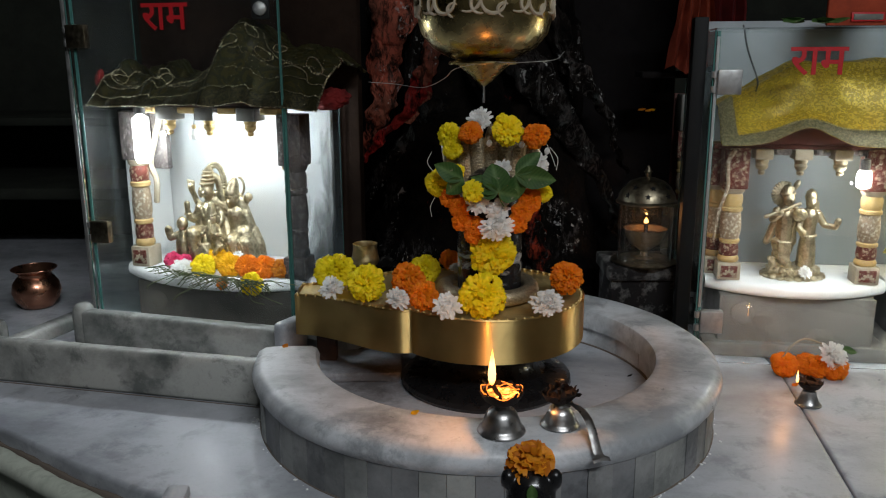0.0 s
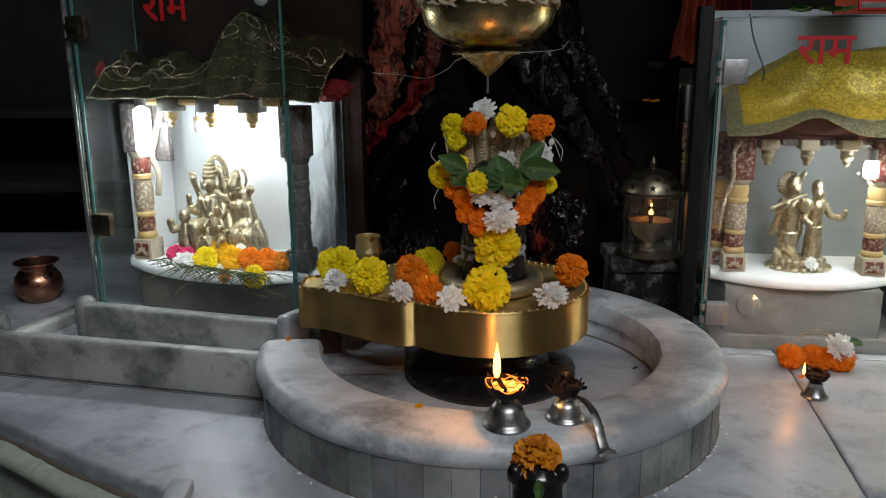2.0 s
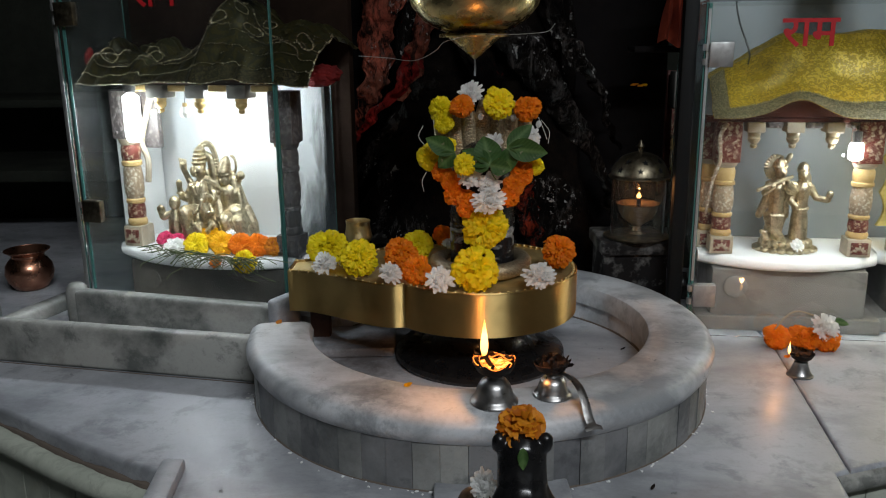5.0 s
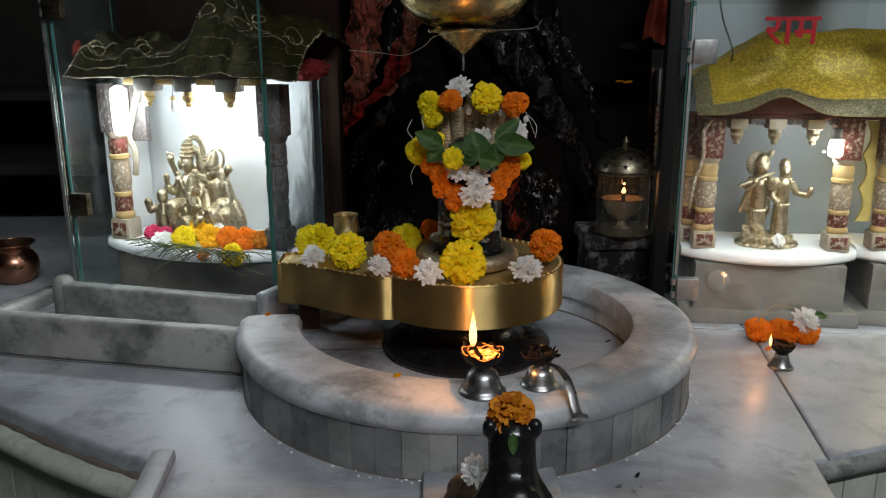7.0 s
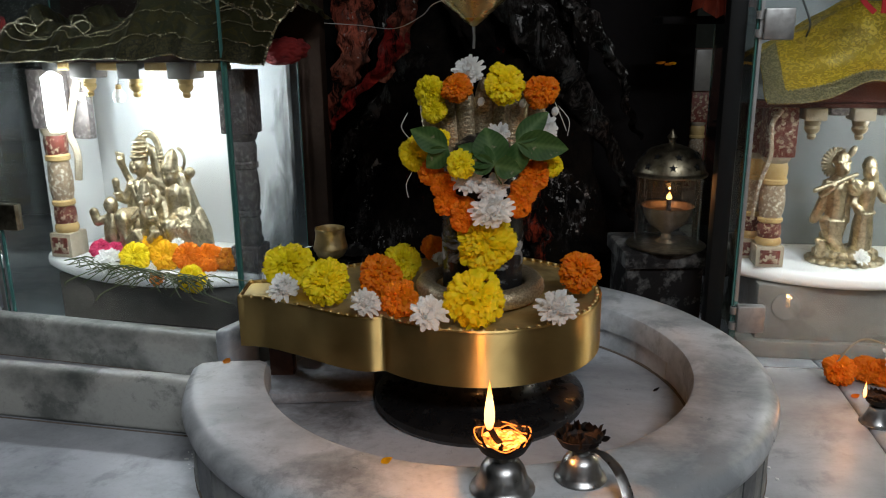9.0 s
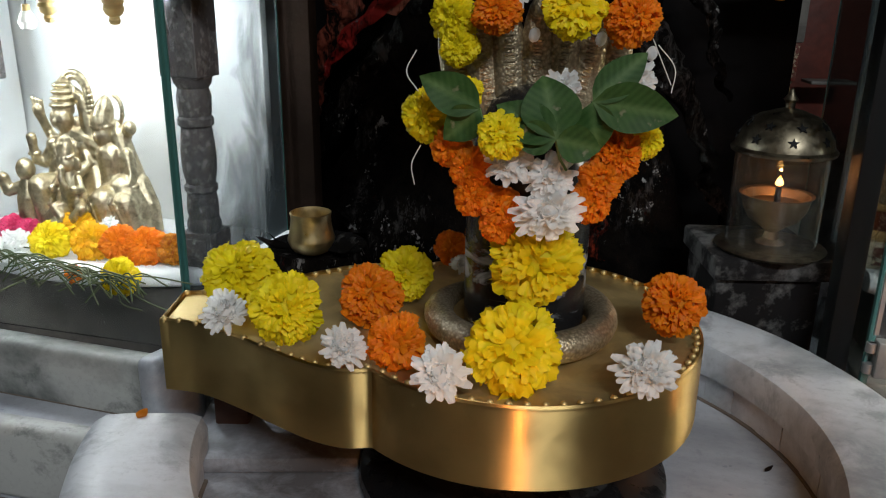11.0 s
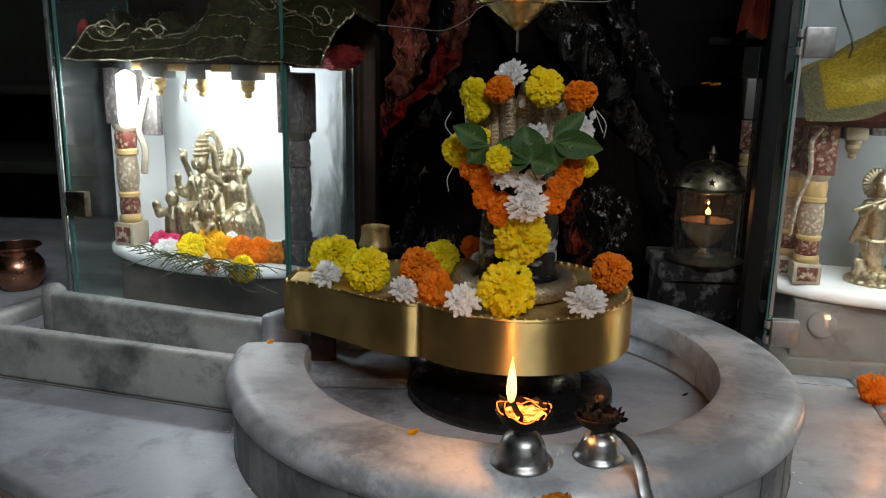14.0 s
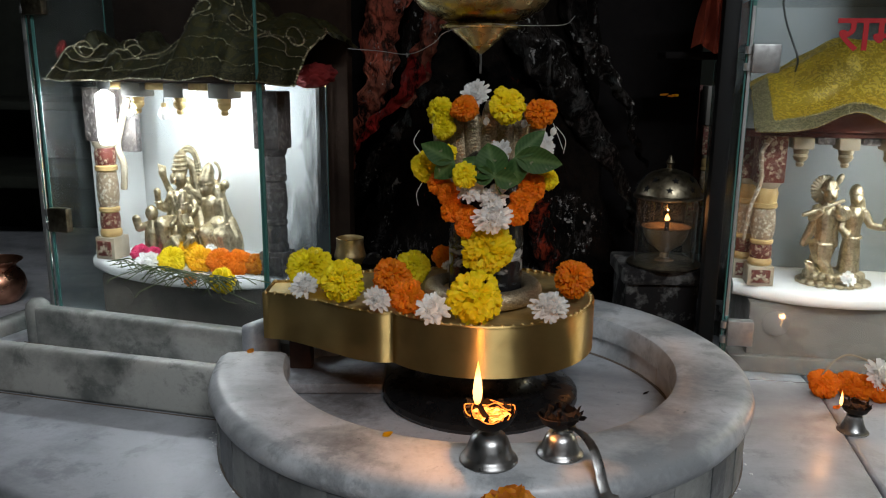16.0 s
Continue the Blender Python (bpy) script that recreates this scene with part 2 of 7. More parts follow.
def bark_like(name, paint, cover, pale, ground=((0.0016, 0.0014, 0.0014), (0.011, 0.008, 0.006))):
    """Soot-black bark: rubbed paint where it was smeared, small pale scrapes, cracked relief."""
    m, n, l, p = base(name, (0.010, 0.009, 0.008), 0.85, 0.0, 0.03)
    v = world_coords(n, l)
    along = world_coords(n, l, (26, 26, 9))
    c = mix(n, l, ramp(n, l, noise_tex(n, l, v, 15, 8, 0.75, 0.5), (0.42, grey(0)), (0.72, grey(1))), *ground)
    rubbed = ramp(n, l, noise_tex(n, l, along, 1.3, 9, 0.8, 0.8), (cover, grey(0)), (cover + 0.10, grey(0.95)))
    where = ramp(n, l, noise_tex(n, l, v, 4.3, 3), (0.40, grey(0.35)), (0.55, grey(1)))
    tone = mix(n, l, ramp(n, l, noise_tex(n, l, v, 9, 5, 0.7), (0.4, grey(0)), (0.6, grey(1))), paint, (paint[0] * 0.55, paint[1] * 0.8 + 0.003, paint[2] * 0.85 + 0.002))
    c = mix(n, l, mix(n, l, 1.0, rubbed, where, "MULTIPLY"), c, tone)
    scrape = ramp(n, l, noise_tex(n, l, world_coords(n, l, (75, 75, 60)), 1.0, 5, 0.7, 0.3), (0.605, grey(0)), (0.635, grey(1)))
    cluster = ramp(n, l, noise_tex(n, l, v, 6.5, 3, 0.6), (0.54 - pale, grey(0)), (0.62 - pale, grey(1)))
    c = mix(n, l, mix(n, l, 1.0, scrape, cluster, "MULTIPLY"), c, (0.33, 0.32, 0.31))
    film = ramp(n, l, noise_tex(n, l, along, 2.2, 7, 0.8), (0.52, grey(0)), (0.68, grey(0.5)))
    c = mix(n, l, mix(n, l, 1.0, film, cluster, "MULTIPLY"), c, (0.13, 0.12, 0.115))
    l.new(c, p.inputs["Base Color"])
    bump(n, l, p, noise_tex(n, l, along, 1.6, 8, 0.75, 0.5), 1.0, 0.012)
    return m


BARK = bark_like("sooty_bark", (0.22, 0.016, 0.014), 0.62, 0.0)
RED_ROOT = bark_like("vermilion_root", (0.44, 0.022, 0.018), 0.42, 0.08)
SMEARED_ROOT = bark_like("smeared_root", (0.62, 0.06, 0.022), 0.52, 0.05)
RUST_ROOT = bark_like("rust_root", (0.46, 0.100, 0.060), 0.45, 0.07, ((0.004, 0.003, 0.0025), (0.070, 0.030, 0.020)))
PALE_ROOT = bark_like("scraped_root", (0.060, 0.046, 0.042), 0.50, 0.045)


def petal(name, a, b, through_light=0.3):
    m, n, l, p = base(name, a, 0.55, 0.0, 0.25)
    g, info = n.new("ShaderNodeNewGeometry"), n.new("ShaderNodeObjectInfo")
    c = mix(n, l, ramp(n, l, g.outputs["Random Per Island"], (0, grey(0)), (1, grey(1))), a, b)
    c = mix(n, l, 1.0, c, ramp(n, l, info.outputs["Random"], (0, grey(0.90)), (1, grey(1))), "MULTIPLY")
    l.new(c, p.inputs["Base Color"])
    t, s = n.new("ShaderNodeBsdfTranslucent"), n.new("ShaderNodeMixShader")
    l.new(c, t.inputs[0])
    s.inputs[0].default_value = through_light
    l.new(p.outputs[0], s.inputs[1])
    l.new(t.outputs[0], s.inputs[2])
    l.new(s.outputs[0], n["Material Output"].inputs[0])
    return m


YELLOW = petal("yellow_petal", (0.89, 0.745, 0.012), (0.88, 0.64, 0.007), 0.38)
GOLDEN = petal("golden_petal", (0.88, 0.55, 0.010), (0.86, 0.42, 0.006), 0.42)
LEMON = petal("lemon_petal", (0.88, 0.765, 0.014), (0.86, 0.67, 0.009), 0.38)
ORANGE = petal("orange_petal", (0.90, 0.285, 0.008), (0.82, 0.195, 0.005), 0.42)
DRY_ORANGE = petal("drying_orange_petal", (0.74, 0.30, 0.016), (0.46, 0.13, 0.008), 0.35)
WHITE = petal("white_petal", (0.97, 0.97, 0.95), (0.96, 0.96, 0.94), 0.56)
PINK = petal("pink_petal", (0.70, 0.05, 0.16), (0.52, 0.03, 0.10))
CALYX = base("green_calyx", (0.06, 0.11, 0.03), 0.6)[0]


def leaf_material():
    """Dull green blade with a paler midrib, faint side veins and worn spots."""
    m, n, l, p = base("leaf_green", (0.035, 0.10, 0.03), 0.55, 0.0, 0.3)
    v = coords(n, l)
    c = mix(n, l, ramp(n, l, noise_tex(n, l, v, 60, 6, 0.65), (0.35, grey(0)), (0.7, grey(1))), (0.018, 0.066, 0.010), (0.036, 0.112, 0.018))
    sep, side, slant, wave = (n.new("ShaderNodeSeparateXYZ"), n.new("ShaderNodeMath"), n.new("ShaderNodeMath"), n.new("ShaderNodeMath"))
    l.new(v, sep.inputs[0])
    side.operation = "ABSOLUTE"
    l.new(sep.outputs["Y"], side.inputs[0])
    slant.operation, slant.inputs[1].default_value = "MULTIPLY_ADD", -0.8
    l.new(side.outputs[0], slant.inputs[0])
    l.new(sep.outputs["X"], slant.inputs[2])
    wave.operation, wave.inputs[1].default_value = "PINGPONG", 0.0026
    l.new(slant.outputs[0], wave.inputs[0])
    vein = ramp(n, l, wave.outputs[0], (0.0, grey(0.35)), (0.0004, grey(0)))
    rib = ramp(n, l, side.outputs[0], (0.0, grey(0.8)), (0.0008, grey(0)))
    c = mix(n, l, mix(n, l, 1.0, vein, rib, "ADD"), c, (0.11, 0.20, 0.06))
    c = mix(n, l, ramp(n, l, noise_tex(n, l, v, 75, 4), (0.66, grey(0)), (0.72, grey(0.6))), c, (0.34, 0.31, 0.2))
    l.new(c, p.inputs["Base Color"])
    bump(n, l, p, noise_tex(n, l, v, 260, 3), 0.4, 0.0008)
    return m


LEAF = leaf_material()
GRASS = petal("grass_blade", (0.060, 0.105, 0.035), (0.16, 0.17, 0.09), 0.2)
LUMP = concrete("brown_sugar_lump", (0.22, 0.15, 0.095), (0.06, 0.030, 0.016), 0.4, 45)
TWIG = base("dry_stem", (0.28, 0.22, 0.14), 0.8)[0]
THREAD = base("white_thread", (0.6, 0.58, 0.53), 0.9)[0]
CHAR = concrete("charred_wick", (0.008, 0.006, 0.005), (0.02, 0.011, 0.008), 0.7, 60)


def glass(name, tint, rough=0.0, dust=0.0, grime=(0.42, 0.46, 0.47), graded=False):
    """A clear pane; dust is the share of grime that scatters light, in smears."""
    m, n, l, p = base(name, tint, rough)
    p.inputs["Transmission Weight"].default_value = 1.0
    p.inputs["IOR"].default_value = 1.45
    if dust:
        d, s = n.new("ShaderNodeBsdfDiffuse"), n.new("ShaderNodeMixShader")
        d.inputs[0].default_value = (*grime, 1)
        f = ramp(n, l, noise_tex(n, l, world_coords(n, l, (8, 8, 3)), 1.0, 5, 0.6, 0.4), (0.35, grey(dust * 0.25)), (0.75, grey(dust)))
        if graded:
            # film grows denser downwards and towards the back, with a ragged edge
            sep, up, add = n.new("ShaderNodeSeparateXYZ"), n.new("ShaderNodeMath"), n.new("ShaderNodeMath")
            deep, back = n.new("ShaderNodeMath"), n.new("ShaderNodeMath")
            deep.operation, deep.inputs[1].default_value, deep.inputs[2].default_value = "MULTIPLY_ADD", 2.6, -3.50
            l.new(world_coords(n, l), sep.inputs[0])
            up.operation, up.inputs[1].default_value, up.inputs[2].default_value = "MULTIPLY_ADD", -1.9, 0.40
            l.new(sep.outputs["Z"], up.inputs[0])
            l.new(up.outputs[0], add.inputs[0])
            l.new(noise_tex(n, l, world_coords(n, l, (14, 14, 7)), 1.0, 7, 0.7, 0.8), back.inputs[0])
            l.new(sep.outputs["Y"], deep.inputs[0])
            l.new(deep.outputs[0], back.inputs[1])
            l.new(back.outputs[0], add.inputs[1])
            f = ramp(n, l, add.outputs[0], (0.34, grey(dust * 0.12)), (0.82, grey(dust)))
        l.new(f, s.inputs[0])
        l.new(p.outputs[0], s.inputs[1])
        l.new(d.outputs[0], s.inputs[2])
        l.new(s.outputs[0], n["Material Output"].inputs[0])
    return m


GLASS = glass("door_glass", (0.96, 0.99, 0.98), 0.0, 0.008)
GLASS_DUSTY = glass("dusty_glass", (0.88, 0.96, 0.94), 0.02, 0.034)
GLASS_GRADED = glass("graded_dark_glass", (0.80, 0.85, 0.86), 0.04, 0.95, (0.06, 0.075, 0.08), True)
# Dark tint stands in for the dark surroundings mirrored in the pane.
GLASS_DARK = glass("dark_reflecting_glass", (0.30, 0.34, 0.33), 0.0, 0.04, (0.08, 0.09, 0.09))
GLASS_EDGE = base("green_glass_edge", (0.05, 0.14, 0.125), 0.15)[0]
GLASS_CLEAR = glass("lantern_glass", (0.98, 0.97, 0.92), 0.0, 0.02)
RED_PAINT = base("red_lettering", (0.40, 0.008, 0.012), 0.55)[0]
CLIP_STEEL = metal("satin_steel", (0.40, 0.40, 0.39), (0.26, 0.26, 0.26), 0.55, 0.4, 30)
BLACK_IRON = base("black_frame", (0.006, 0.0065, 0.0065), 0.6, 0.0, 0.15)[0]
CABLE = base("dark_cable", (0.03, 0.035, 0.035), 0.5)[0]


def glow(name, colour, strength):
    m, n, l, p = base(name, (0, 0, 0), 1.0)
    p.inputs["Emission Color"].default_value = (*colour, 1)
    p.inputs["Emission Strength"].default_value = strength
    return m


def burning(name, *stops, strength=4.0, speckle=0.0):
    """Emission that runs from orange at the root to yellow and back to orange at the tip."""
    m = glow(name, (1, 1, 1), strength)
    n, l = m.node_tree.nodes, m.node_tree.links
    sep = n.new("ShaderNodeSeparateXYZ")
    l.new(coords(n, l, (1, 1, 1), "Generated"), sep.inputs[0])
    fac = noise_tex(n, l, coords(n, l), speckle, 4, 0.7, 1.0) if speckle else sep.outputs["Z"]
    l.new(ramp(n, l, fac, *stops), n["Principled BSDF"].inputs["Emission Color"])
    return m


FLAME_GLOW = burning("flame", (0.0, (0.9, 0.16, 0.02)), (0.16, (1.0, 0.50, 0.14)), (0.62, (1.0, 0.58, 0.18)), (0.86, (1.0, 0.36, 0.06)), (1.0, (0.9, 0.18, 0.02)), strength=4.5)
EMBER = burning("ember", (0.36, (0.10, 0.012, 0.002)), (0.50, (1.0, 0.20, 0.02)), (0.62, (1.0, 0.55, 0.12)), strength=4.0, speckle=130.0)
EMBER_EDGE = glow("ember_edge", (1.0, 0.22, 0.03), 2.4)
LAMP_GLOW = glow("lit_tube", (0.92, 0.97, 1.0), 30)


def carved(name, ground, raised, scale):
    """Painted wood with a carved floral relief: raised parts keep one paint, the ground another."""
    m, n, l, p = base(name, ground, 0.5)
    v = coords(n, l)
    vor = n.new("ShaderNodeTexVoronoi")
    vor.feature = "SMOOTH_F1"
    vor.inputs["Scale"].default_value = scale
    l.new(v, vor.inputs["Vector"])
    wavy = noise_tex(n, l, v, scale * 1.3, 2, 0.5, 2.5)
    h = mix(n, l, 0.5, vor.outputs["Distance"], wavy)
    mask = ramp(n, l, h, (0.36, grey(1)), (0.43, grey(0)))
    c = mix(n, l, mask, ground, raised)
    c = mix(n, l, ramp(n, l, noise_tex(n, l, v, 70, 4), (0.5, grey(0)), (0.8, grey(0.45))), c, (0.13, 0.10, 0.08))
    l.new(c, p.inputs["Base Color"])
    bump(n, l, p, mask, 0.8, 0.002)
    return m


CREAM_CARVED = carved("cream_carved_wood", (0.27, 0.20, 0.13), (0.52, 0.46, 0.36), 190)
RED_CARVED = carved("red_carved_wood", (0.115, 0.024, 0.015), (0.36, 0.28, 0.19), 150)
CREAM_PAINT = concrete("cream_paint", (0.38, 0.33, 0.25), (0.28, 0.235, 0.165), 0.5, 40)
GOLD_PAINT = concrete("gold_paint", (0.44, 0.31, 0.13), (0.33, 0.22, 0.09), 0.4, 40)
RED_WOOD = concrete("red_brown_wood", (0.105, 0.024, 0.015), (0.06, 0.016, 0.011), 0.5, 30)
# Grey-rose wood: wear, and on the left pillars shade put into the colour.
ROSE_WOOD = carved("rose_grey_wood", (0.085, 0.072, 0.068), (0.20, 0.175, 0.165), 150)
# Duller copy of the gold paint, for pendants whose fronts are unlit.
GILT_BACKLIT = concrete("backlit_gilt", (0.27, 0.215, 0.125), (0.19, 0.15, 0.09), 0.4, 40)
SUPPORT_WOOD = concrete("dark_wood", (0.06, 0.03, 0.02), (0.03, 0.018, 0.014), 0.6, 30)


def brocade(name, a, b, shine, scale=60.0):
    m, n, l, p = base(name, a, 0.34)
    v = coords(n, l)
    leaves = noise_tex(n, l, v, scale, 3, 0.5, 1.4)
    mask = ramp(n, l, leaves, (0.50, grey(0)), (0.54, grey(1)))
    l.new(mix(n, l, mask, a, b), p.inputs["Base Color"])
    l.new(mix(n, l, mask, (0.0, 0.0, 0.0), grey(shine)), p.inputs["Metallic"])
    weave = noise_tex(n, l, v, 420, 2)
    bump(n, l, p, weave, 0.35, 0.0012)
    return m


YELLOW_CLOTH = brocade("yellow_brocade", (0.38, 0.265, 0.008), (0.74, 0.56, 0.10), 0.80, 135.0)
PALE_YELLOW = concrete("pale_yellow_cloth", (0.62, 0.50, 0.16), (0.50, 0.38, 0.10), 0.7, 30)
SEQUIN = metal("sequin", (0.80, 0.74, 0.55), (0.45, 0.40, 0.25), 0.22, 0.5, 60)
DARK_TRIM = brocade("dark_gold_trim", (0.025, 0.023, 0.010), (0.13, 0.115, 0.06), 0.7, 300)
GREEN_CLOTH = brocade("dark_gold_green_cloth", (0.032, 0.031, 0.012), (0.085, 0.075, 0.030), 0.6, 45)
GOLD_TRIM = brocade("sequined_trim", (0.17, 0.15, 0.07), (0.42, 0.37, 0.22), 0.8, 240)
RED_CLOTH = concrete("red_cloth", (0.15, 0.008, 0.007), (0.075, 0.005, 0.005), 0.85, 20)
ORANGE_CLOTH = concrete("orange_cloth", (0.27, 0.042, 0.016), (0.16, 0.022, 0.010), 0.85, 12)
GREY_PLASTIC = base("grey_switch", (0.10, 0.10, 0.10), 0.4)[0]
PALE_BULB = base("milky_bulb", (0.8, 0.8, 0.76), 0.25)[0]

# ---- building tools ----
def part(name, bm, material, parent=None, label="", smooth=True):
    """Links a bmesh as one mesh object, under a thing or a part if one is given."""
    me = bpy.data.meshes.new(name)
    bm.normal_update()
    bm.to_mesh(me)
    bm.free()
    me.materials.append(material)
    if smooth:
        me.polygons.foreach_set("use_smooth", [True] * len(me.polygons))
        me.set_sharp_from_angle(angle=radians(38))
    ob = new(name, me)
    ob.parent = parent
    return tagged(ob, label) if label else ob


def thing(name, label, category, at=None, group="", kind=""):
    ob = new(name)
    ob.empty_display_size = 0.02
    ob.matrix_basis = at or Matrix()
    return tagged(ob, label, category, group, kind)


def member(name, label, parent, at):
    """A part made of pieces: an Empty under its thing, placed in the world."""
    ob = new(name)
    ob.empty_display_size = 0.02
    ob.parent = parent
    ob.matrix_parent_inverse = parent.matrix_basis.inverted()
    ob.matrix_basis = at
    return tagged(ob, label)


def lathe(profile, n=40, bm=None, at=(0, 0, 0)):
    """A turned body from (radius, height) pairs, bottom to top."""
    bm = bm or bmesh.new()
    rings = []
    for r, z in profile:
        if r < 1e-5:
            rings.append([bm.verts.new((at[0], at[1], at[2] + z))])
        else:
            rings.append([bm.verts.new((at[0] + r * math.cos(2 * math.pi * i / n), at[1] + r * math.sin(2 * math.pi * i / n), at[2] + z)) for i in range(n)])
    for a, b in zip(rings, rings[1:]):
        for i in range(n):
            j = (i + 1) % n
            if len(a) == 1 and len(b) > 1:
                bm.faces.new((a[0], b[j], b[i]))
            elif len(b) == 1 and len(a) > 1:
                bm.faces.new((a[i], a[j], b[0]))
            elif len(a) > 1:
                bm.faces.new((a[i], a[j], b[j], b[i]))
    return bm


def box(sx, sy, sz, at=(0, 0, 0), bevel=0.0, bm=None, turn=None, segments=2):
    """A box of that size whose base is centred at the place given."""
    made = bmesh.new()
    bmesh.ops.create_cube(made, size=1, matrix=Matrix.Translation((0, 0, sz / 2)) @ Matrix.Diagonal((sx, sy, sz, 1)))
    if bevel:
        bmesh.ops.bevel(made, geom=made.edges[:], offset=bevel, segments=segments, affect="EDGES", profile=0.5)
    made.transform(Matrix.Translation(at) @ (turn or Matrix()))
    return joined(bm, made)


def joined(bm, made):
    if bm is None:
        return made
    me = bpy.data.meshes.new("joined")
    made.to_mesh(me)
    made.free()
    bm.from_mesh(me)
    bpy.data.meshes.remove(me)
    return bm


def prism(outline, z0, z1, bevel=0.0, segments=3, top_only=True):
    """An upright prism on an outline in plan; its upper edges may be rounded."""
    bm = bmesh.new()
    low = [bm.verts.new((x, y, z0)) for x, y in outline]
    top = [bm.verts.new((x, y, z1)) for x, y in outline]
    k = len(outline)
    for i in range(k):
        bm.faces.new((low[i], low[(i + 1) % k], top[(i + 1) % k], top[i]))
    cap = bm.faces.new(top)
    bm.faces.new(low[::-1])
    bmesh.ops.recalc_face_normals(bm, faces=bm.faces[:])
    if bevel:
        bmesh.ops.bevel(bm, geom=cap.edges[:], offset=bevel, segments=segments, affect="EDGES", profile=0.5)
    return bm


def tube(points, radii, n=10, bm=None, caps=True):
    """A bent round bar through points; radii is one radius or one for each point."""
    bm = bm or bmesh.new()
    pts = [Vector(p) for p in points]
    if not isinstance(radii, (list, tuple)):
        radii = [radii] * len(pts)
    rings, side = [], None
    for i, p in enumerate(pts):
        d = (pts[min(i + 1, len(pts) - 1)] - pts[max(i - 1, 0)]).normalized()
        side = d.orthogonal().normalized() if side is None else (side - d * side.dot(d)).normalized()
        up = d.cross(side)
        rings.append([bm.verts.new(p + radii[i] * (math.cos(a) * side + math.sin(a) * up)) for a in [2 * math.pi * k / n for k in range(n)]])
    for a, b in zip(rings, rings[1:]):
        for k in range(n):
            bm.faces.new((a[k], a[(k + 1) % n], b[(k + 1) % n], b[k]))
    if caps:
        bm.faces.new(rings[0][::-1])
        bm.faces.new(rings[-1])
    return bm


def curve_points(points, steps=8):
    """A smooth line through the points."""
    p = [Vector(q) for q in points]
    p = [2 * p[0] - p[1]] + p + [2 * p[-1] - p[-2]]
    out = []
    for i in range(1, len(p) - 2):
        for s in range(steps):
            t = s / steps
            out.append(0.5 * (2 * p[i] + (p[i + 1] - p[i - 1]) * t + (2 * p[i - 1] - 5 * p[i] + 4 * p[i + 1] - p[i + 2]) * t * t + (3 * p[i] - p[i - 1] - 3 * p[i + 1] + p[i + 2]) * t ** 3))
    return out + [p[-2]]


def blob(bm, at, size, turn=(0, 0, 0), n=2):
    m = Matrix.LocRotScale(at, Euler([radians(a) for a in turn]), size)
    bmesh.ops.create_icosphere(bm, subdivisions=n, radius=1, matrix=m)
    return bm


def limb(bm, *joints):
    """A rounded limb through joints of (x, y, z, radius)."""
    for a, b in zip(joints, joints[1:]):
        steps = max(4, math.ceil((Vector(a[:3]) - Vector(b[:3])).length / (0.28 * min(a[3], b[3]))))
        for s in range(steps + 1):
            t = s / steps
            q = [a[i] * (1 - t) + b[i] * t for i in range(4)]
            blob(bm, q[:3], (q[3],) * 3, n=2 if q[3] > 0.008 else 1)
    return bm


def statue(name, bm, material, label, category, at, voxel=0.0014, swell=1.0, smooth=1):
    """One plain cast mesh: the rough lumps fused into a single skin."""
    ob = part(name, bm, material)
    ob.matrix_basis = at
    fuse = ob.modifiers.new("fuse", "REMESH")
    fuse.mode, fuse.voxel_size, fuse.use_smooth_shade = "VOXEL", voxel, True
    fill = ob.modifiers.new("fill", "DISPLACE")
    fill.strength, fill.mid_level = voxel * swell, 0.0
    soften = ob.modifiers.new("soften", "SMOOTH")
    soften.factor, soften.iterations = 0.5, smooth
    return tagged(ob, label, category)


def arc(cx, cy, r, a0, a1, n):
    return [(cx + r * math.cos(radians(a0 + (a1 - a0) * i / n)), cy + r * math.sin(radians(a0 + (a1 - a0) * i / n))) for i in range(n + 1)]


def lettering(name, body, height, material, parent, m):
    """Raised painted letters."""
    cu = bpy.data.curves.new(name, "FONT")
    cu.body, cu.size, cu.extrude, cu.offset = body, 1.0, 0.012, 0.012
    tmp = new(name, cu)
    bpy.context.view_layer.update()
    me = bpy.data.meshes.new_from_object(tmp.evaluated_get(bpy.context.evaluated_depsgraph_get()))
    bpy.data.objects.remove(tmp)
    co = np.array([v.co for v in me.vertices])
    lo, hi = co.min(0), co.max(0)
    s = height / (hi[1] - lo[1])
    me.transform(Matrix.Diagonal((s, s, s, 1)) @ Matrix.Translation((-(lo[0] + hi[0]) / 2, -(lo[1] + hi[1]) / 2, 0)))
    me.materials.append(material)
    ob = new(name, me)
    ob.parent = parent
    ob.matrix_basis = m
    return ob

# ---- structure ----
CX, CY = 0.0625, 1.094          # middle of the round basin

def structure(name, bm, material, label, smooth=True):
    return tagged(part(name, bm, material, None, "", smooth), label, name.split("_")[0], kind="structure")


structure("floor", box(6.2, 6.2, 0.1, (0, 0.9, -0.55)), CONCRETE, "worn grey floor below the marble platform")
# Unseen ceiling and outer walls, added to close the room and mirror in brass.
structure("ceiling", box(6.2, 6.2, 0.1, (0, 0.9, 2.12)), PLASTER, "unseen plain cream ceiling added to close the room")
structure("wall_south", box(6.2, 0.1, 2.57, (0, -2.15, -0.45)), PLASTER, "unseen plain wall added behind the viewer")
structure("wall_west", box(0.1, 6.0, 2.57, (-3.05, 0.9, -0.45)), DARK_WALL, "unseen dark green-grey side wall added to close the room")
structure("wall_east", box(0.1, 6.0, 2.57, (3.05, 0.9, -0.45)), PLASTER, "unseen plain side wall added to close the room")
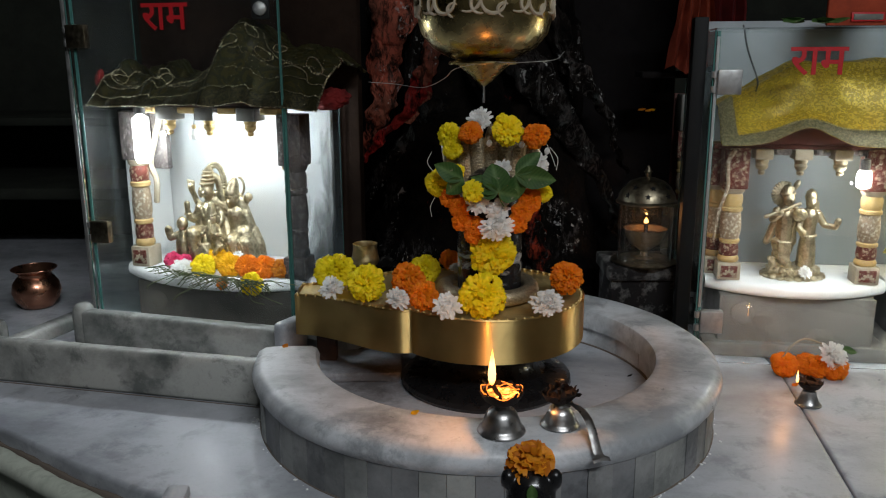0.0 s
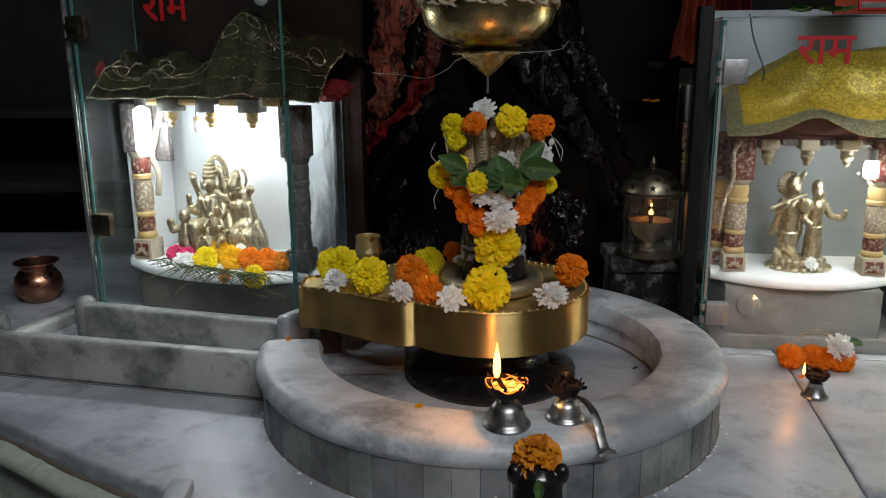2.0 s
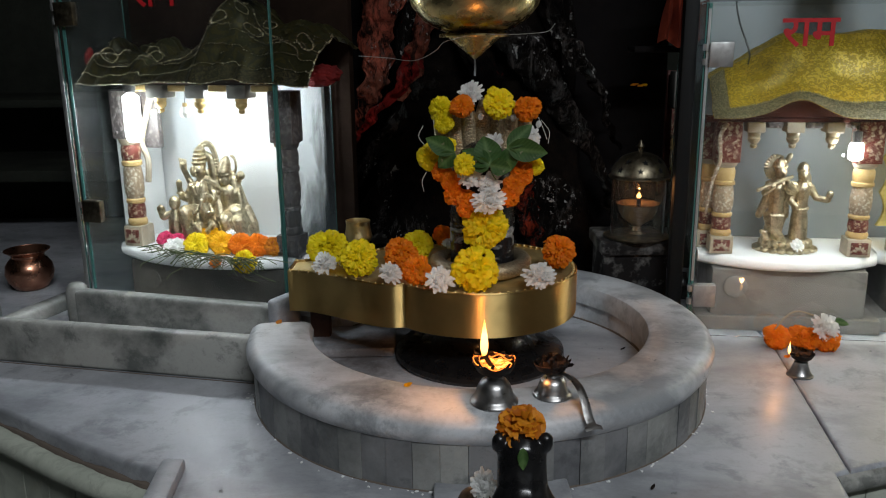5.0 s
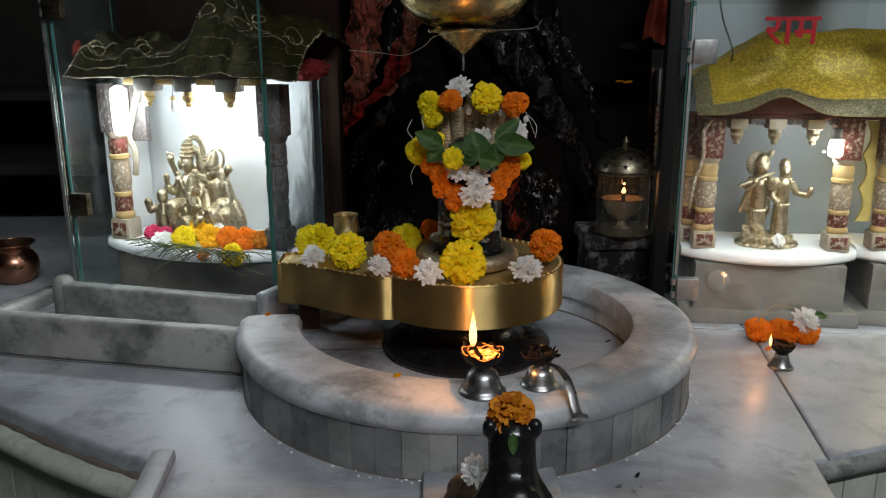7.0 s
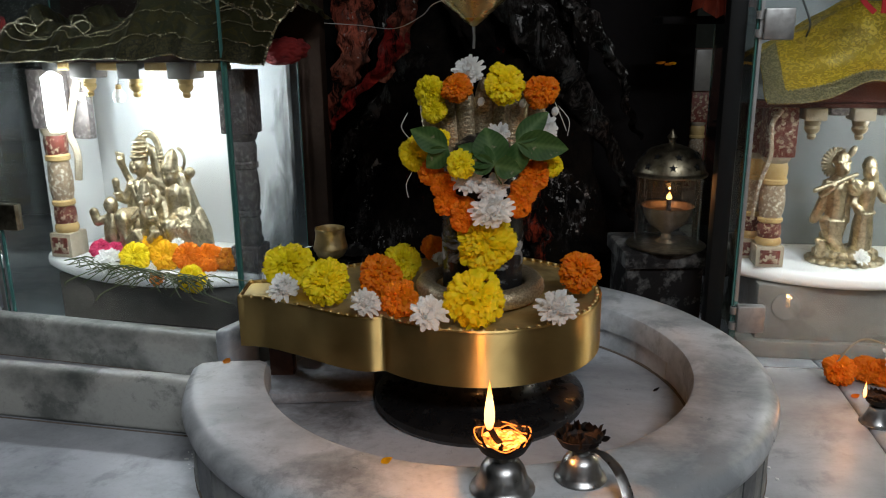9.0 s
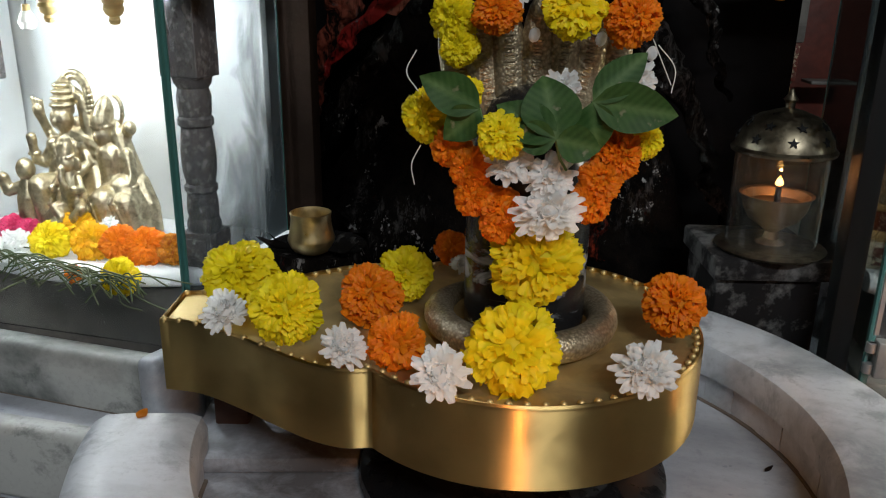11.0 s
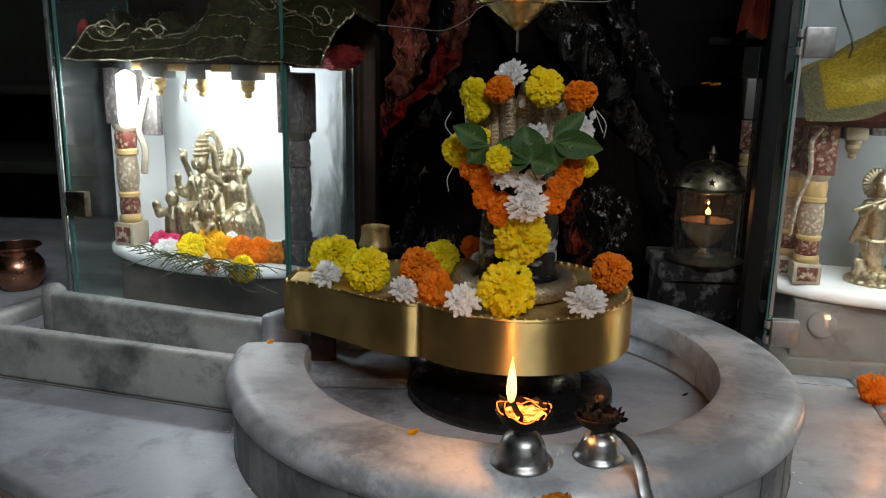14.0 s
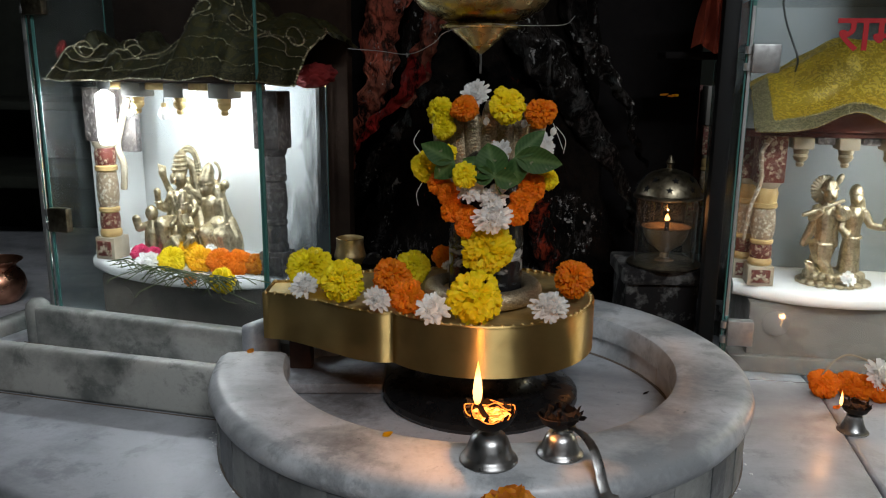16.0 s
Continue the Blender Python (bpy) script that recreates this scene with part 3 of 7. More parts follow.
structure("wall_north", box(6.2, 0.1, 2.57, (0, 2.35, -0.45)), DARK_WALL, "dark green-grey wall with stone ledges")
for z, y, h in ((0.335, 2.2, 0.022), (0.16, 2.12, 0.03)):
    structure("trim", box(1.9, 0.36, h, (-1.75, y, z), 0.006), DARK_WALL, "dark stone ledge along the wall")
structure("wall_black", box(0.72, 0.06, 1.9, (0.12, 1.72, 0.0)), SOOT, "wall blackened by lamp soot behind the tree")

# The platform: a tongue towards the viewer between two curved bays.
left_bay = [(-0.280, 0.26), (-0.300, 0.72), (-0.322, 0.825)] + [(-0.379, 0.855), (-0.471, 0.910), (-0.58, 0.985), (-0.72, 1.07), (-0.9, 1.15), (-1.2, 1.22), (-2.9, 1.3)]
right_bay = [(2.9, 1.05), (1.3, 1.0), (0.95, 0.945), (0.75, 0.893), (0.64, 0.862), (0.565, 0.841), (0.515, 0.825), (0.465, 0.809), (0.45, 0.719), (0.41, 0.26)]
joint_far, joint_near = (0.552, 1.215), (0.483, 0.8145)
gap = 0.0004
main_slab = left_bay + [(-2.9, 2.28), (0.56 - gap, 2.28), (joint_far[0] - gap, joint_far[1]), (joint_near[0] - gap, joint_near[1])] + right_bay[-3:]
right_slab = [(joint_near[0] + gap, joint_near[1]), (joint_far[0] + gap, joint_far[1]), (0.56 + gap, 2.28), (2.9, 2.28)] + right_bay[:-3]
platform = thing("ground_platform", "raised platform paved with veined white marble slabs", "platform", kind="structure")
part("slab", prism(main_slab, -0.024, 0, 0.0060), MARBLE, platform)
part("slab", prism(right_slab, -0.024, 0, 0.0060), MARBLE, platform)


facing_line = [(x, y + 0.016) for x, y in left_bay[2:]]
facing_right = [(x, y + 0.016) for x, y in right_bay[:-2]]


def facing(line, material, height, step, thick, z):
    """Upright stone panels set edge to edge along a line in plan."""
    length, made = 0.0, []
    for (x0, y0), (x1, y1) in zip(line, line[1:]):
        d = math.hypot(x1 - x0, y1 - y0)
        k = max(1, round(d / step))
        for i in range(k):
            t = (i + 0.5) / k
            made.append((pose(x0 + (x1 - x0) * t, y0 + (y1 - y0) * t, z, 0, 0, math.degrees(math.atan2(y1 - y0, x1 - x0))), d / k - 0.0015))
    return made


for line in (facing_line[:6], facing_right[2:]):
    for m, width in facing(line, MARBLE_TILE, 0.42, 0.075, 0.012, -0.448):
        ob = part("panel", box(width, 0.012, 0.42, (0, 0, 0), 0.001), MARBLE_FACE, platform, smooth=False)
        ob.matrix_basis = m
core = [(x, y + 0.03) for x, y in left_bay[:-1]] + [(-1.2, 2.2), (1.3, 2.2)] + [(x, y + 0.03) for x, y in right_bay[1:]]
part("core", prism(core, -0.45, -0.027), GROUT, platform)
rim = tube(curve_points([(x - 0.005, y - 0.006, -0.041) for x, y in left_bay[2:9]], 6), 0.017, 14)
part("moulding", rim, MARBLE_FACE, platform)
part("moulding", tube(curve_points([(x, y + 0.004, -0.017) for x, y in right_bay[3:8]], 6), 0.013, 10), MARBLE_KERB, platform)
part("edge_strip", box(0.027, 0.46, 0.016, (-0.287, 0.60, 0.0), 0.004, None, pose(0, 0, 0, 0, 0, 4.5)), MARBLE, platform)
crumbled = curve_points([(x - 0.001, y - 0.001, -0.024) for x, y in left_bay[2:9]], 14)
part("joint", tube(crumbled, [0.0042 + 0.0036 * noise.noise(q * 34) + 0.0018 * noise.noise(q * 120) for q in crumbled], 8), GROUT, platform, "crumbling brown mortar")

# The round basin: facing tiles outside and in, a rounded coping, a lower floor.
basin = thing("basin", "round basin kerb of grey and white marble", "basin", pose(CX, CY, 0))
GAP0, GAP1 = 158.0, 182.0
span = 360 - (GAP1 - GAP0)
ring_profile = [(0.241, 0.060), (0.240, 0.080), (0.244, 0.0895), (0.252, 0.0925), (0.300, 0.0925), (0.318, 0.091), (0.328, 0.085), (0.332, 0.075), (0.3295, 0.066), (0.3255, 0.0600)]


def swept_ring(profile, a0, a1, n):
    bm, rows = bmesh.new(), []
    for i in range(n + 1):
        a = radians(a0 + (a1 - a0) * i / n)
        rows.append([bm.verts.new((r * math.cos(a), r * math.sin(a), z)) for r, z in profile])
    for p, q in zip(rows, rows[1:]):
        for k in range(len(profile)):
            j = (k + 1) % len(profile)
            bm.faces.new((p[k], q[k], q[j], p[j]))
    bm.faces.new(rows[0])
    bm.faces.new(rows[-1][::-1])
    bmesh.ops.recalc_face_normals(bm, faces=bm.faces[:])
    return bm


part("coping", swept_ring(ring_profile, GAP1, GAP1 + span, 96), MARBLE_COPING, basin, "rounded white marble coping")
part("kerb_core", swept_ring([(0.252, 0.0), (0.252, 0.0598), (0.312, 0.0598), (0.312, 0.0)], GAP1 + 0.4, GAP1 + span - 0.4, 72), TILE_JOINT, basin)
part("foot_joint", swept_ring([(0.322, 0.0), (0.3256, 0.0), (0.3250, 0.0010), (0.322, 0.0014)], GAP1, GAP1 + span, 96), GROUT, basin, "dark joint along the foot")
part("coping_joint", swept_ring([(0.314, 0.0588), (0.3232, 0.0588), (0.3232, 0.0602), (0.314, 0.0602)], GAP1, GAP1 + span, 96), TILE_JOINT, basin, "thin mortar joint under the coping")
part("inner_joint", swept_ring([(0.2435, 0.0302), (0.247, 0.0302), (0.247, 0.032), (0.244, 0.0316)], GAP1, GAP1 + span, 72), GROUT, basin)
part("basin_floor", lathe([(0.0, 0.004), (0.251, 0.004), (0.251, 0.030), (0.0, 0.030)], 72), MARBLE_WET_SHADED, basin, "marble basin floor, its stain and shade in the colour")

crumbs, rnd = bmesh.new(), random.Random(12)
for k in range(60):
    a = radians(rnd.uniform(185, 360))
    r = 0.3262 + abs(rnd.gauss(0, 0.004))
    u, size = Vector((math.cos(a), math.sin(a), 0)) * r + Vector((CX, CY, 0)), rnd.uniform(0.0006, 0.0020)
    bmesh.ops.create_icosphere(crumbs, subdivisions=1, radius=size, matrix=pose(u.x, u.y, size * 0.5, 0, 0, rnd.uniform(0, 360)) @ Matrix.Diagonal((1.5, 1.0, 0.6, 1)))
grit = part("plaster_crumbs", crumbs, MARBLE_CLEAN)
tagged(grit, "white plaster crumbs along the foot of the ring", "crumbs", kind="stuff")

stone_slab = part("floor_stone", box(0.145, 0.105, 0.015, (0, 0, 0), 0.004), MARBLE_WET_SHADED)
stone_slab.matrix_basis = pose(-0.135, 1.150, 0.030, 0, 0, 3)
tagged(stone_slab, "low stone in the basin, stain and shade in its colour", "stone")

# The drain channel that leaves the basin.
def kerb(name, x0, y0, x1, y1, thick, height, label, z=0.0, material=MARBLE_KERB, bevel=0.008):
    d = math.hypot(x1 - x0, y1 - y0)
    ob = part(name, box(d, thick, height, (0, 0, 0), bevel, None, None, 3), material)
    ob.matrix_basis = pose((x0 + x1) / 2, (y0 + y1) / 2, z, 0, 0, math.degrees(math.atan2(y1 - y0, x1 - x0)))
    return tagged(ob, label, "kerb")


kerb("channel_kerb", -0.86, 1.220, -0.264, 1.088, 0.026, 0.070, "mottled marble kerb along the drain channel")
kerb("channel_kerb", -0.616, 1.2965, -0.236, 1.192, 0.028, 0.082, "mottled marble kerb below the glazed shrine")
kerb("channel_kerb", -0.712, 1.205, -0.652, 1.395, 0.030, 0.056, "short worn marble kerb beside the copper pot")
kerb("channel_ledge", -0.680, 1.215, -0.625, 1.375, 0.026, 0.034, "low marble ledge with a dark crack", 0.0, MARBLE, 0.004)
part("joint", tube(curve_points([(-0.6955, 1.225, 0.0350), (-0.680, 1.27, 0.0362), (-0.666, 1.315, 0.0350), (-0.644, 1.38, 0.0362)], 6), 0.0022, 6), GROUT, platform)
nub = part("channel_post", lathe([(0.0, 0.0), (0.022, 0.0), (0.022, 0.050), (0.018, 0.060), (0.008, 0.065), (0.0, 0.066)], 24), MARBLE_KERB)
nub.matrix_basis = pose(-0.775, 1.292, 0)
tagged(nub, "short rounded marble stump beyond the channel", "post")
cap = part("kerb_end", lathe([(0.0, 0.0), (0.018, 0.0), (0.0185, 0.070), (0.0165, 0.084), (0.010, 0.091), (0.0, 0.093)], 24), MARBLE_KERB)
cap.matrix_basis = pose(-0.620, 1.301, 0)
tagged(cap, "rounded end of the marble kerb below the shrine", "kerb")
kerb("channel_post", -0.252, 1.150, -0.222, 1.200, 0.024, 0.104, "small rounded marble post at the basin's mouth", 0.0, MARBLE, 0.008)
kerb("channel_bed", -0.70, 1.255, -0.18, 1.135, 0.11, 0.024, "grey marble bed of the drain channel", 0.0, MARBLE, 0.001)
part("joint", tube([(-0.86, 1.2064, 0.0004), (-0.268, 1.0752, 0.0004)], 0.0010, 6), GROUT, platform)
part("joint", tube([(-0.640, 1.2885, 0.0242), (-0.240, 1.1785, 0.0242)], 0.0010, 6), GROUT, platform)

# ---- flowers ----
def marigold_mesh(name, seed, count, flat=0.75, size=1.0, reach=118, unruly=0.25, dimple=0.0):
    """A ruffled head of unit radius: broad frilled petals packed in uneven layers over a dome, open at the middle if dimpled."""
    rnd, bm = random.Random(seed), bmesh.new()
    for i in range(count):
        t = (i + 0.5) / count
        polar = math.acos(1 - t * (1 - math.cos(radians(reach))))
        turn = i * 2.39996 + rnd.uniform(-0.5, 0.5)
        lump = 1 + (0.06 * math.sin(3 * turn + seed) + 0.05 * math.sin(5 * turn + 2 * seed)) * math.sin(polar) + rnd.uniform(-0.09, 0.07) - dimple * math.exp(-(polar / 0.4) ** 2)
        length = (0.27 + 0.10 * t) * rnd.uniform(0.8, 1.25)
        wide = size * (0.10 + 0.085 * t) * rnd.uniform(0.75, 1.3)
        lean = 0.35 + 1.1 * t + rnd.uniform(-unruly, unruly)
        m = Matrix.Rotation(turn, 4, "Z") @ Matrix.Rotation(polar, 4, "Y") @ Matrix.Translation((0, 0, 0.70 * lump)) @ Matrix.Rotation(lean * 0.6, 4, "Y") @ Matrix.Rotation(rnd.uniform(-0.9, 0.9), 4, "Z")
        rows, phase = [], rnd.uniform(0, 6)
        for v in range(4):
            w, z = (0.40, 0.85, 1.08, 1.0)[v] * wide, length * v / 3
            curl, ruffle = 0.10 * (v / 3) ** 2, (v / 3) ** 1.5
            rows.append([bm.verts.new(m @ Vector((curl + (0.05 * math.cos(u * 4.4 + phase) + 0.02 * math.sin(u * 9 + phase)) * ruffle, w * u, z + (0.035 * math.cos(u * 8 + phase) - 0.06 * u * u if v == 3 else 0)))) for u in (-1, -0.6, -0.2, 0.2, 0.6, 1)])
        for a, b in zip(rows, rows[1:]):
            for k in range(5):
                bm.faces.new((a[k], a[k + 1], b[k + 1], b[k]))
    bmesh.ops.create_icosphere(bm, subdivisions=2, radius=0.70, matrix=Matrix.Translation((0, 0, -0.06 - 0.25 * dimple)))
    for v in bm.verts:
        v.co.z *= flat
    me = bpy.data.meshes.new(name)
    bm.to_mesh(me)
    bm.free()
    me.polygons.foreach_set("use_smooth", [True] * len(me.polygons))
    return me


def daisy_mesh(name, seed, count):
    """A full white chrysanthemum of unit radius: cupped petals with round tips, in many layers."""
    rnd, bm = random.Random(seed), bmesh.new()
    for i in range(count):
        t = (i + 0.5) / count
        turn = i * 2.39996 + rnd.uniform(-0.3, 0.3)
        rise = radians(74 - 70 * t + rnd.uniform(-9, 9))
        length, wide = (0.44 + 0.54 * t) * rnd.uniform(0.80, 1.08), (0.078 + 0.050 * t) * rnd.uniform(0.85, 1.2)
        bend = rnd.uniform(-0.04, 0.14) * (1 if t > 0.4 else -0.6)
        m = Matrix.Rotation(turn, 4, "Z") @ Matrix.Rotation(-rise, 4, "Y")
        rows = []
        for v in range(5):
            s = v / 4
            w = (0.40, 0.75, 1.0, 1.05, 0.55)[v] * wide
            rows.append([bm.verts.new(m @ Vector((0.05 + length * s, w * u, -bend * s * s + 0.055 * u * u))) for u in (-1, 0, 1)])
        for a, b in zip(rows, rows[1:]):
            for k in range(2):
                bm.faces.new((a[k], a[k + 1], b[k + 1], b[k]))
    bmesh.ops.create_icosphere(bm, subdivisions=2, radius=0.50, matrix=Matrix.Translation((0, 0, 0.06)) @ Matrix.Diagonal((1.1, 1.1, 0.9, 1)))
    me = bpy.data.meshes.new(name)
    bm.to_mesh(me)
    bm.free()
    me.polygons.foreach_set("use_smooth", [True] * len(me.polygons))
    return me


def calyx_mesh():
    bm = lathe([(0.0, -0.52), (0.16, -0.50), (0.30, -0.30), (0.42, -0.06), (0.40, 0.0), (0.0, 0.02)], 14)
    me = bpy.data.meshes.new("calyx")
    bm.to_mesh(me)
    bm.free()
    me.materials.append(CALYX)
    return me


FLOWER_CALYX = calyx_mesh()
heads = {}


def head_mesh(kind, material, variant):
    key = (kind, material.name, variant)
    if key not in heads:
        if kind == "daisy":
            heads[key] = daisy_mesh("petals", 20 + variant, 145 + 10 * variant)
        elif kind == "messy":
            heads[key] = marigold_mesh("petals", 80 + variant, 150, 0.9, 2.1, reach=140, unruly=1.1)
        elif kind == "loose":
            heads[key] = marigold_mesh("petals", 40 + variant, 230, 0.72, 1.35, reach=122, unruly=0.45, dimple=0.20)
        else:
            heads[key] = marigold_mesh("petals", 60 + variant, 300, 0.82, 1.22, reach=126, unruly=0.5)
        heads[key].materials.append(material)
    return heads[key]


flower_count = [0]


def flower(name, label, kind, material, x, y, z, r, tilt=(0, 0, 0), group="", squash=1.0, tall=1.0):
    flower_count[0] += 1
    ob = thing(name, label, "flower", pose(x, y, z, *tilt), group)
    petals = new("petals", head_mesh(kind, material, flower_count[0] % 3))
    petals.parent = ob
    petals.matrix_basis = Matrix.Diagonal((1, tall, 1, 1)) @ Matrix.Rotation(flower_count[0] * 1.3, 4, "Z") @ Matrix.Diagonal((r, r, r * squash, 1))
    cal = new("calyx", FLOWER_CALYX)
    cal.parent = ob
    cal.matrix_basis = Matrix.Diagonal((r * 0.9, r * 0.9, r * 0.9, 1))
    return ob


PLATE = "flowers laid on the brass plate"
flower("marigold", "large yellow marigold lying on the brass spout", "full", LEMON, -0.1605, 1.145, 0.188, 0.0325, (45, -12, 0), PLATE, 0.9, 0.88)
flower("marigold", "round yellow marigold propped on the brass spout", "full", LEMON, -0.1045, 1.064, 0.1935, 0.0262, (66, 14, 0), PLATE)
flower("chrysanthemum", "small white chrysanthemum near the spout's tip", "daisy", WHITE, -0.156, 1.088, 0.178, 0.0235, (40, -10, 0), PLATE, 1.0, 0.62)
flower("marigold", "dense orange marigold on the brass plate", "full", ORANGE, -0.049, 1.108, 0.187, 0.0245, (52, 0, 0), PLATE)
flower("marigold", "open orange marigold at the plate's notch", "loose", ORANGE, -0.023, 1.034, 0.183, 0.0205, (72, 18, 0), PLATE)
flower("marigold", "lemon yellow marigold near the black stone", "full", LEMON, -0.024, 1.150, 0.190, 0.0225, (62, 25, 0), PLATE)
flower("chrysanthemum", "small white chrysanthemum on the plate's rim", "daisy", WHITE, -0.059, 1.030, 0.180, 0.0190, (55, 15, 0), PLATE, 1.0, 0.82)
flower("chrysanthemum", "pinkish white chrysanthemum hanging over the rim", "daisy", WHITE, 0.009, 0.994, 0.180, 0.0225, (52, 20, -25), PLATE, 1.0, 0.84)
flower("marigold", "big bright yellow marigold at the front", "loose", YELLOW, 0.0555, 1.010, 0.1915, 0.0345, (52, 4, 0), PLATE, 1.0, 0.82)
flower("chrysanthemum", "spread white chrysanthemum on the plate's edge", "daisy", WHITE, 0.1405, 1.002, 0.182, 0.0270, (42, 14, 0), PLATE, 1.0, 0.68)
flower("marigold", "round orange marigold on the plate's edge", "full", ORANGE, 0.1775, 1.082, 0.196, 0.0235, (66, 20, 0), PLATE)
flower("marigold", "small orange marigold behind the black stone", "full", ORANGE, 0.012, 1.235, 0.185, 0.0160, (60, 0, 0), PLATE)
flower("chrysanthemum", "little white flower behind the serpent", "daisy", WHITE, 0.022, 1.218, 0.174, 0.012, (30, 0, 0), PLATE)

GARLAND = "flowers offered on the black stone"
for name, label, kind, material, rows in (
    ("marigold", "yellow marigold tucked on the black stone", "full", LEMON, ((0.0125, 1.100, 0.3955, 0.0175, 78, -30), (0.0165, 1.094, 0.377, 0.0145, 78, -20), (-0.004, 1.072, 0.3335, 0.0185, 80, -30), (0.043, 1.014, 0.331, 0.0150, 66, 0), (0.139, 1.056, 0.322, 0.013, 80, 30), (0.022, 1.068, 0.349, 0.011, 80, 0))),
    ("marigold", "open yellow marigold at the top of the hood", "loose", YELLOW, ((0.0905, 1.078, 0.404, 0.0215, 78, 0),)),
    ("marigold", "orange marigold tucked on the black stone", "full", ORANGE, ((0.041, 1.082, 0.4005, 0.0180, 72, -10, 0.78), (0.1305, 1.085, 0.396, 0.0200, 72, 20, 0.84), (0.013, 1.052, 0.3155, 0.0140, 85, -20), (0.0255, 1.040, 0.3045, 0.0145, 85, -20), (0.0285, 1.040, 0.2865, 0.0140, 85, -15), (0.046, 1.036, 0.2800, 0.0138, 85, 0), (0.044, 1.037, 0.268, 0.0125, 85, -10), (0.087, 1.046, 0.3305, 0.0125, 85, 10), (0.1205, 1.046, 0.3135, 0.0165, 85, 25), (0.1095, 1.040, 0.2985, 0.0155, 85, 20), (0.1025, 1.038, 0.2835, 0.0142, 85, 15))),
    ("chrysanthemum", "white chrysanthemum pressed on the black stone", "daisy", WHITE, ((0.0505, 1.026, 0.3125, 0.0195, 70, -15, 0.76), (0.0750, 1.026, 0.3050, 0.0195, 74, 5, 0.76), (0.0755, 1.024, 0.2815, 0.0262, 70, 0, 0.72), (0.1325, 1.072, 0.3590, 0.0165, 80, 25), (0.0835, 1.062, 0.3530, 0.0145, 80, 0), (0.0540, 1.097, 0.4160, 0.0190, 60, -15))),
):
    for x, y, z, r, tx, tz, *low in rows:
        flower(name, label, kind, material, x, y, z, r, (tx, 0, tz), GARLAND, 1.0, *low)
flower("marigold", "broad yellow marigold stuck to the black stone", "full", YELLOW, 0.0705, 1.042, 0.2415, 0.0360, (80, 0, 0), GARLAND, 0.8, 0.72)


def leaf_bm(length, width, bend, bm=None, m=None):
    """One leaf blade, its tip along +x, folded a little along the midrib."""
    made, rows, k = bmesh.new(), [], 9
    for i in range(k + 1):
        s = i / k
        w = width * (math.sin(math.pi * s ** 0.8) ** 0.85 if 0 < s < 1 else 0.02)
        lift = bend * s * s + 0.06 * width * math.sin(9 * s + 40 * width)
        rows.append([made.verts.new((length * s, w * u, lift + 0.22 * w * abs(u))) for u in (-1, -0.5, 0, 0.5, 1)])
    for a, b in zip(rows, rows[1:]):
        for j in range(4):
            made.faces.new((a[j], b[j], b[j + 1], a[j + 1]))
    bmesh.ops.solidify(made, geom=made.faces[:], thickness=0.0005)
    if m:
        made.transform(m)
    return joined(bm, made)


def sprig(label, x, y, z, blades):
    """A sprig of three broad leaflets facing the viewer: each blade is (angle, length, width, lean)."""
    ob = thing("leaf_sprig", label, "leaf", pose(x, y, z), "leaf sprigs on the stone")
    for angle, length, width, lean in blades:
        b = part("leaflet", leaf_bm(length, width, -0.004), LEAF, ob)
        b.matrix_basis = pose(0, 0, 0, 90 + lean, 0, 0) @ pose(0, 0, 0, 0, 0, angle)
    part("stem", tube([(0, 0.002, 0), (0.003, 0.003, -0.012), (0.008, 0.006, -0.02)], 0.0009, 6), LEAF, ob)
    return ob


sprig("two broad dark green leaflets on the stone", 0.030, 1.036, 0.3435, ((152, 0.043, 0.0135, -14), (222, 0.030, 0.0120, -4)))
sprig("rounded green leaflets above the white flowers", 0.0755, 1.008, 0.3305, ((101, 0.041, 0.0185, -24), (176, 0.028, 0.0105, -10), (-12, 0.028, 0.0115, -10), (148, 0.042, 0.0135, -28)))
sprig("three glossy pointed green leaflets at the side", 0.0985, 1.026, 0.3505, ((43, 0.046, 0.0115, -18), (-8, 0.054, 0.0155, -8), (-82, 0.032, 0.0125, -4)))

# ---- the black stone, its serpent and the brass plate ----
lingam = part("lingam_stone", lathe([(0.0, 0.10), (0.045, 0.10), (0.046, 0.165), (0.0465, 0.24), (0.045, 0.285), (0.040, 0.315), (0.030, 0.337), (0.016, 0.348), (0.0, 0.351)], 48), ASH_STONE)
lingam.matrix_basis = pose(0.070, 1.112, 0)
tagged(lingam, "upright polished black stone smeared with pale ash", "stone shaft")

PX, PY, PR = 0.066, 1.122, 0.143
plate_side = [(-0.038, 1.026), (-0.060, 1.024), (-0.085, 1.033), (-0.110, 1.049), (-0.147, 1.075), (-0.183, 1.096), (-0.214, 1.103)]
AXIS = 1.128
spout_front = [(p.x, p.y) for p in curve_points([(x, y, 0) for x, y in plate_side], 5)]
spout_back = [(x, 2 * AXIS - y + 0.008) for x, y in spout_front[::-1]]
start = math.degrees(math.atan2(plate_side[0][1] - PY, plate_side[0][0] - PX))
end = math.degrees(math.atan2(spout_back[-1][1] - PY, spout_back[-1][0] - PX))
outline = (arc(PX, PY, PR, end, start, 110) + spout_front[1:] + spout_back[:-1])[::-1]
TOP, LOW = 0.1655, 0.104
yoni = thing("brass_plate", "polished brass spouted offering plate with beaded rim", "offering plate", pose(0, 0, 0))


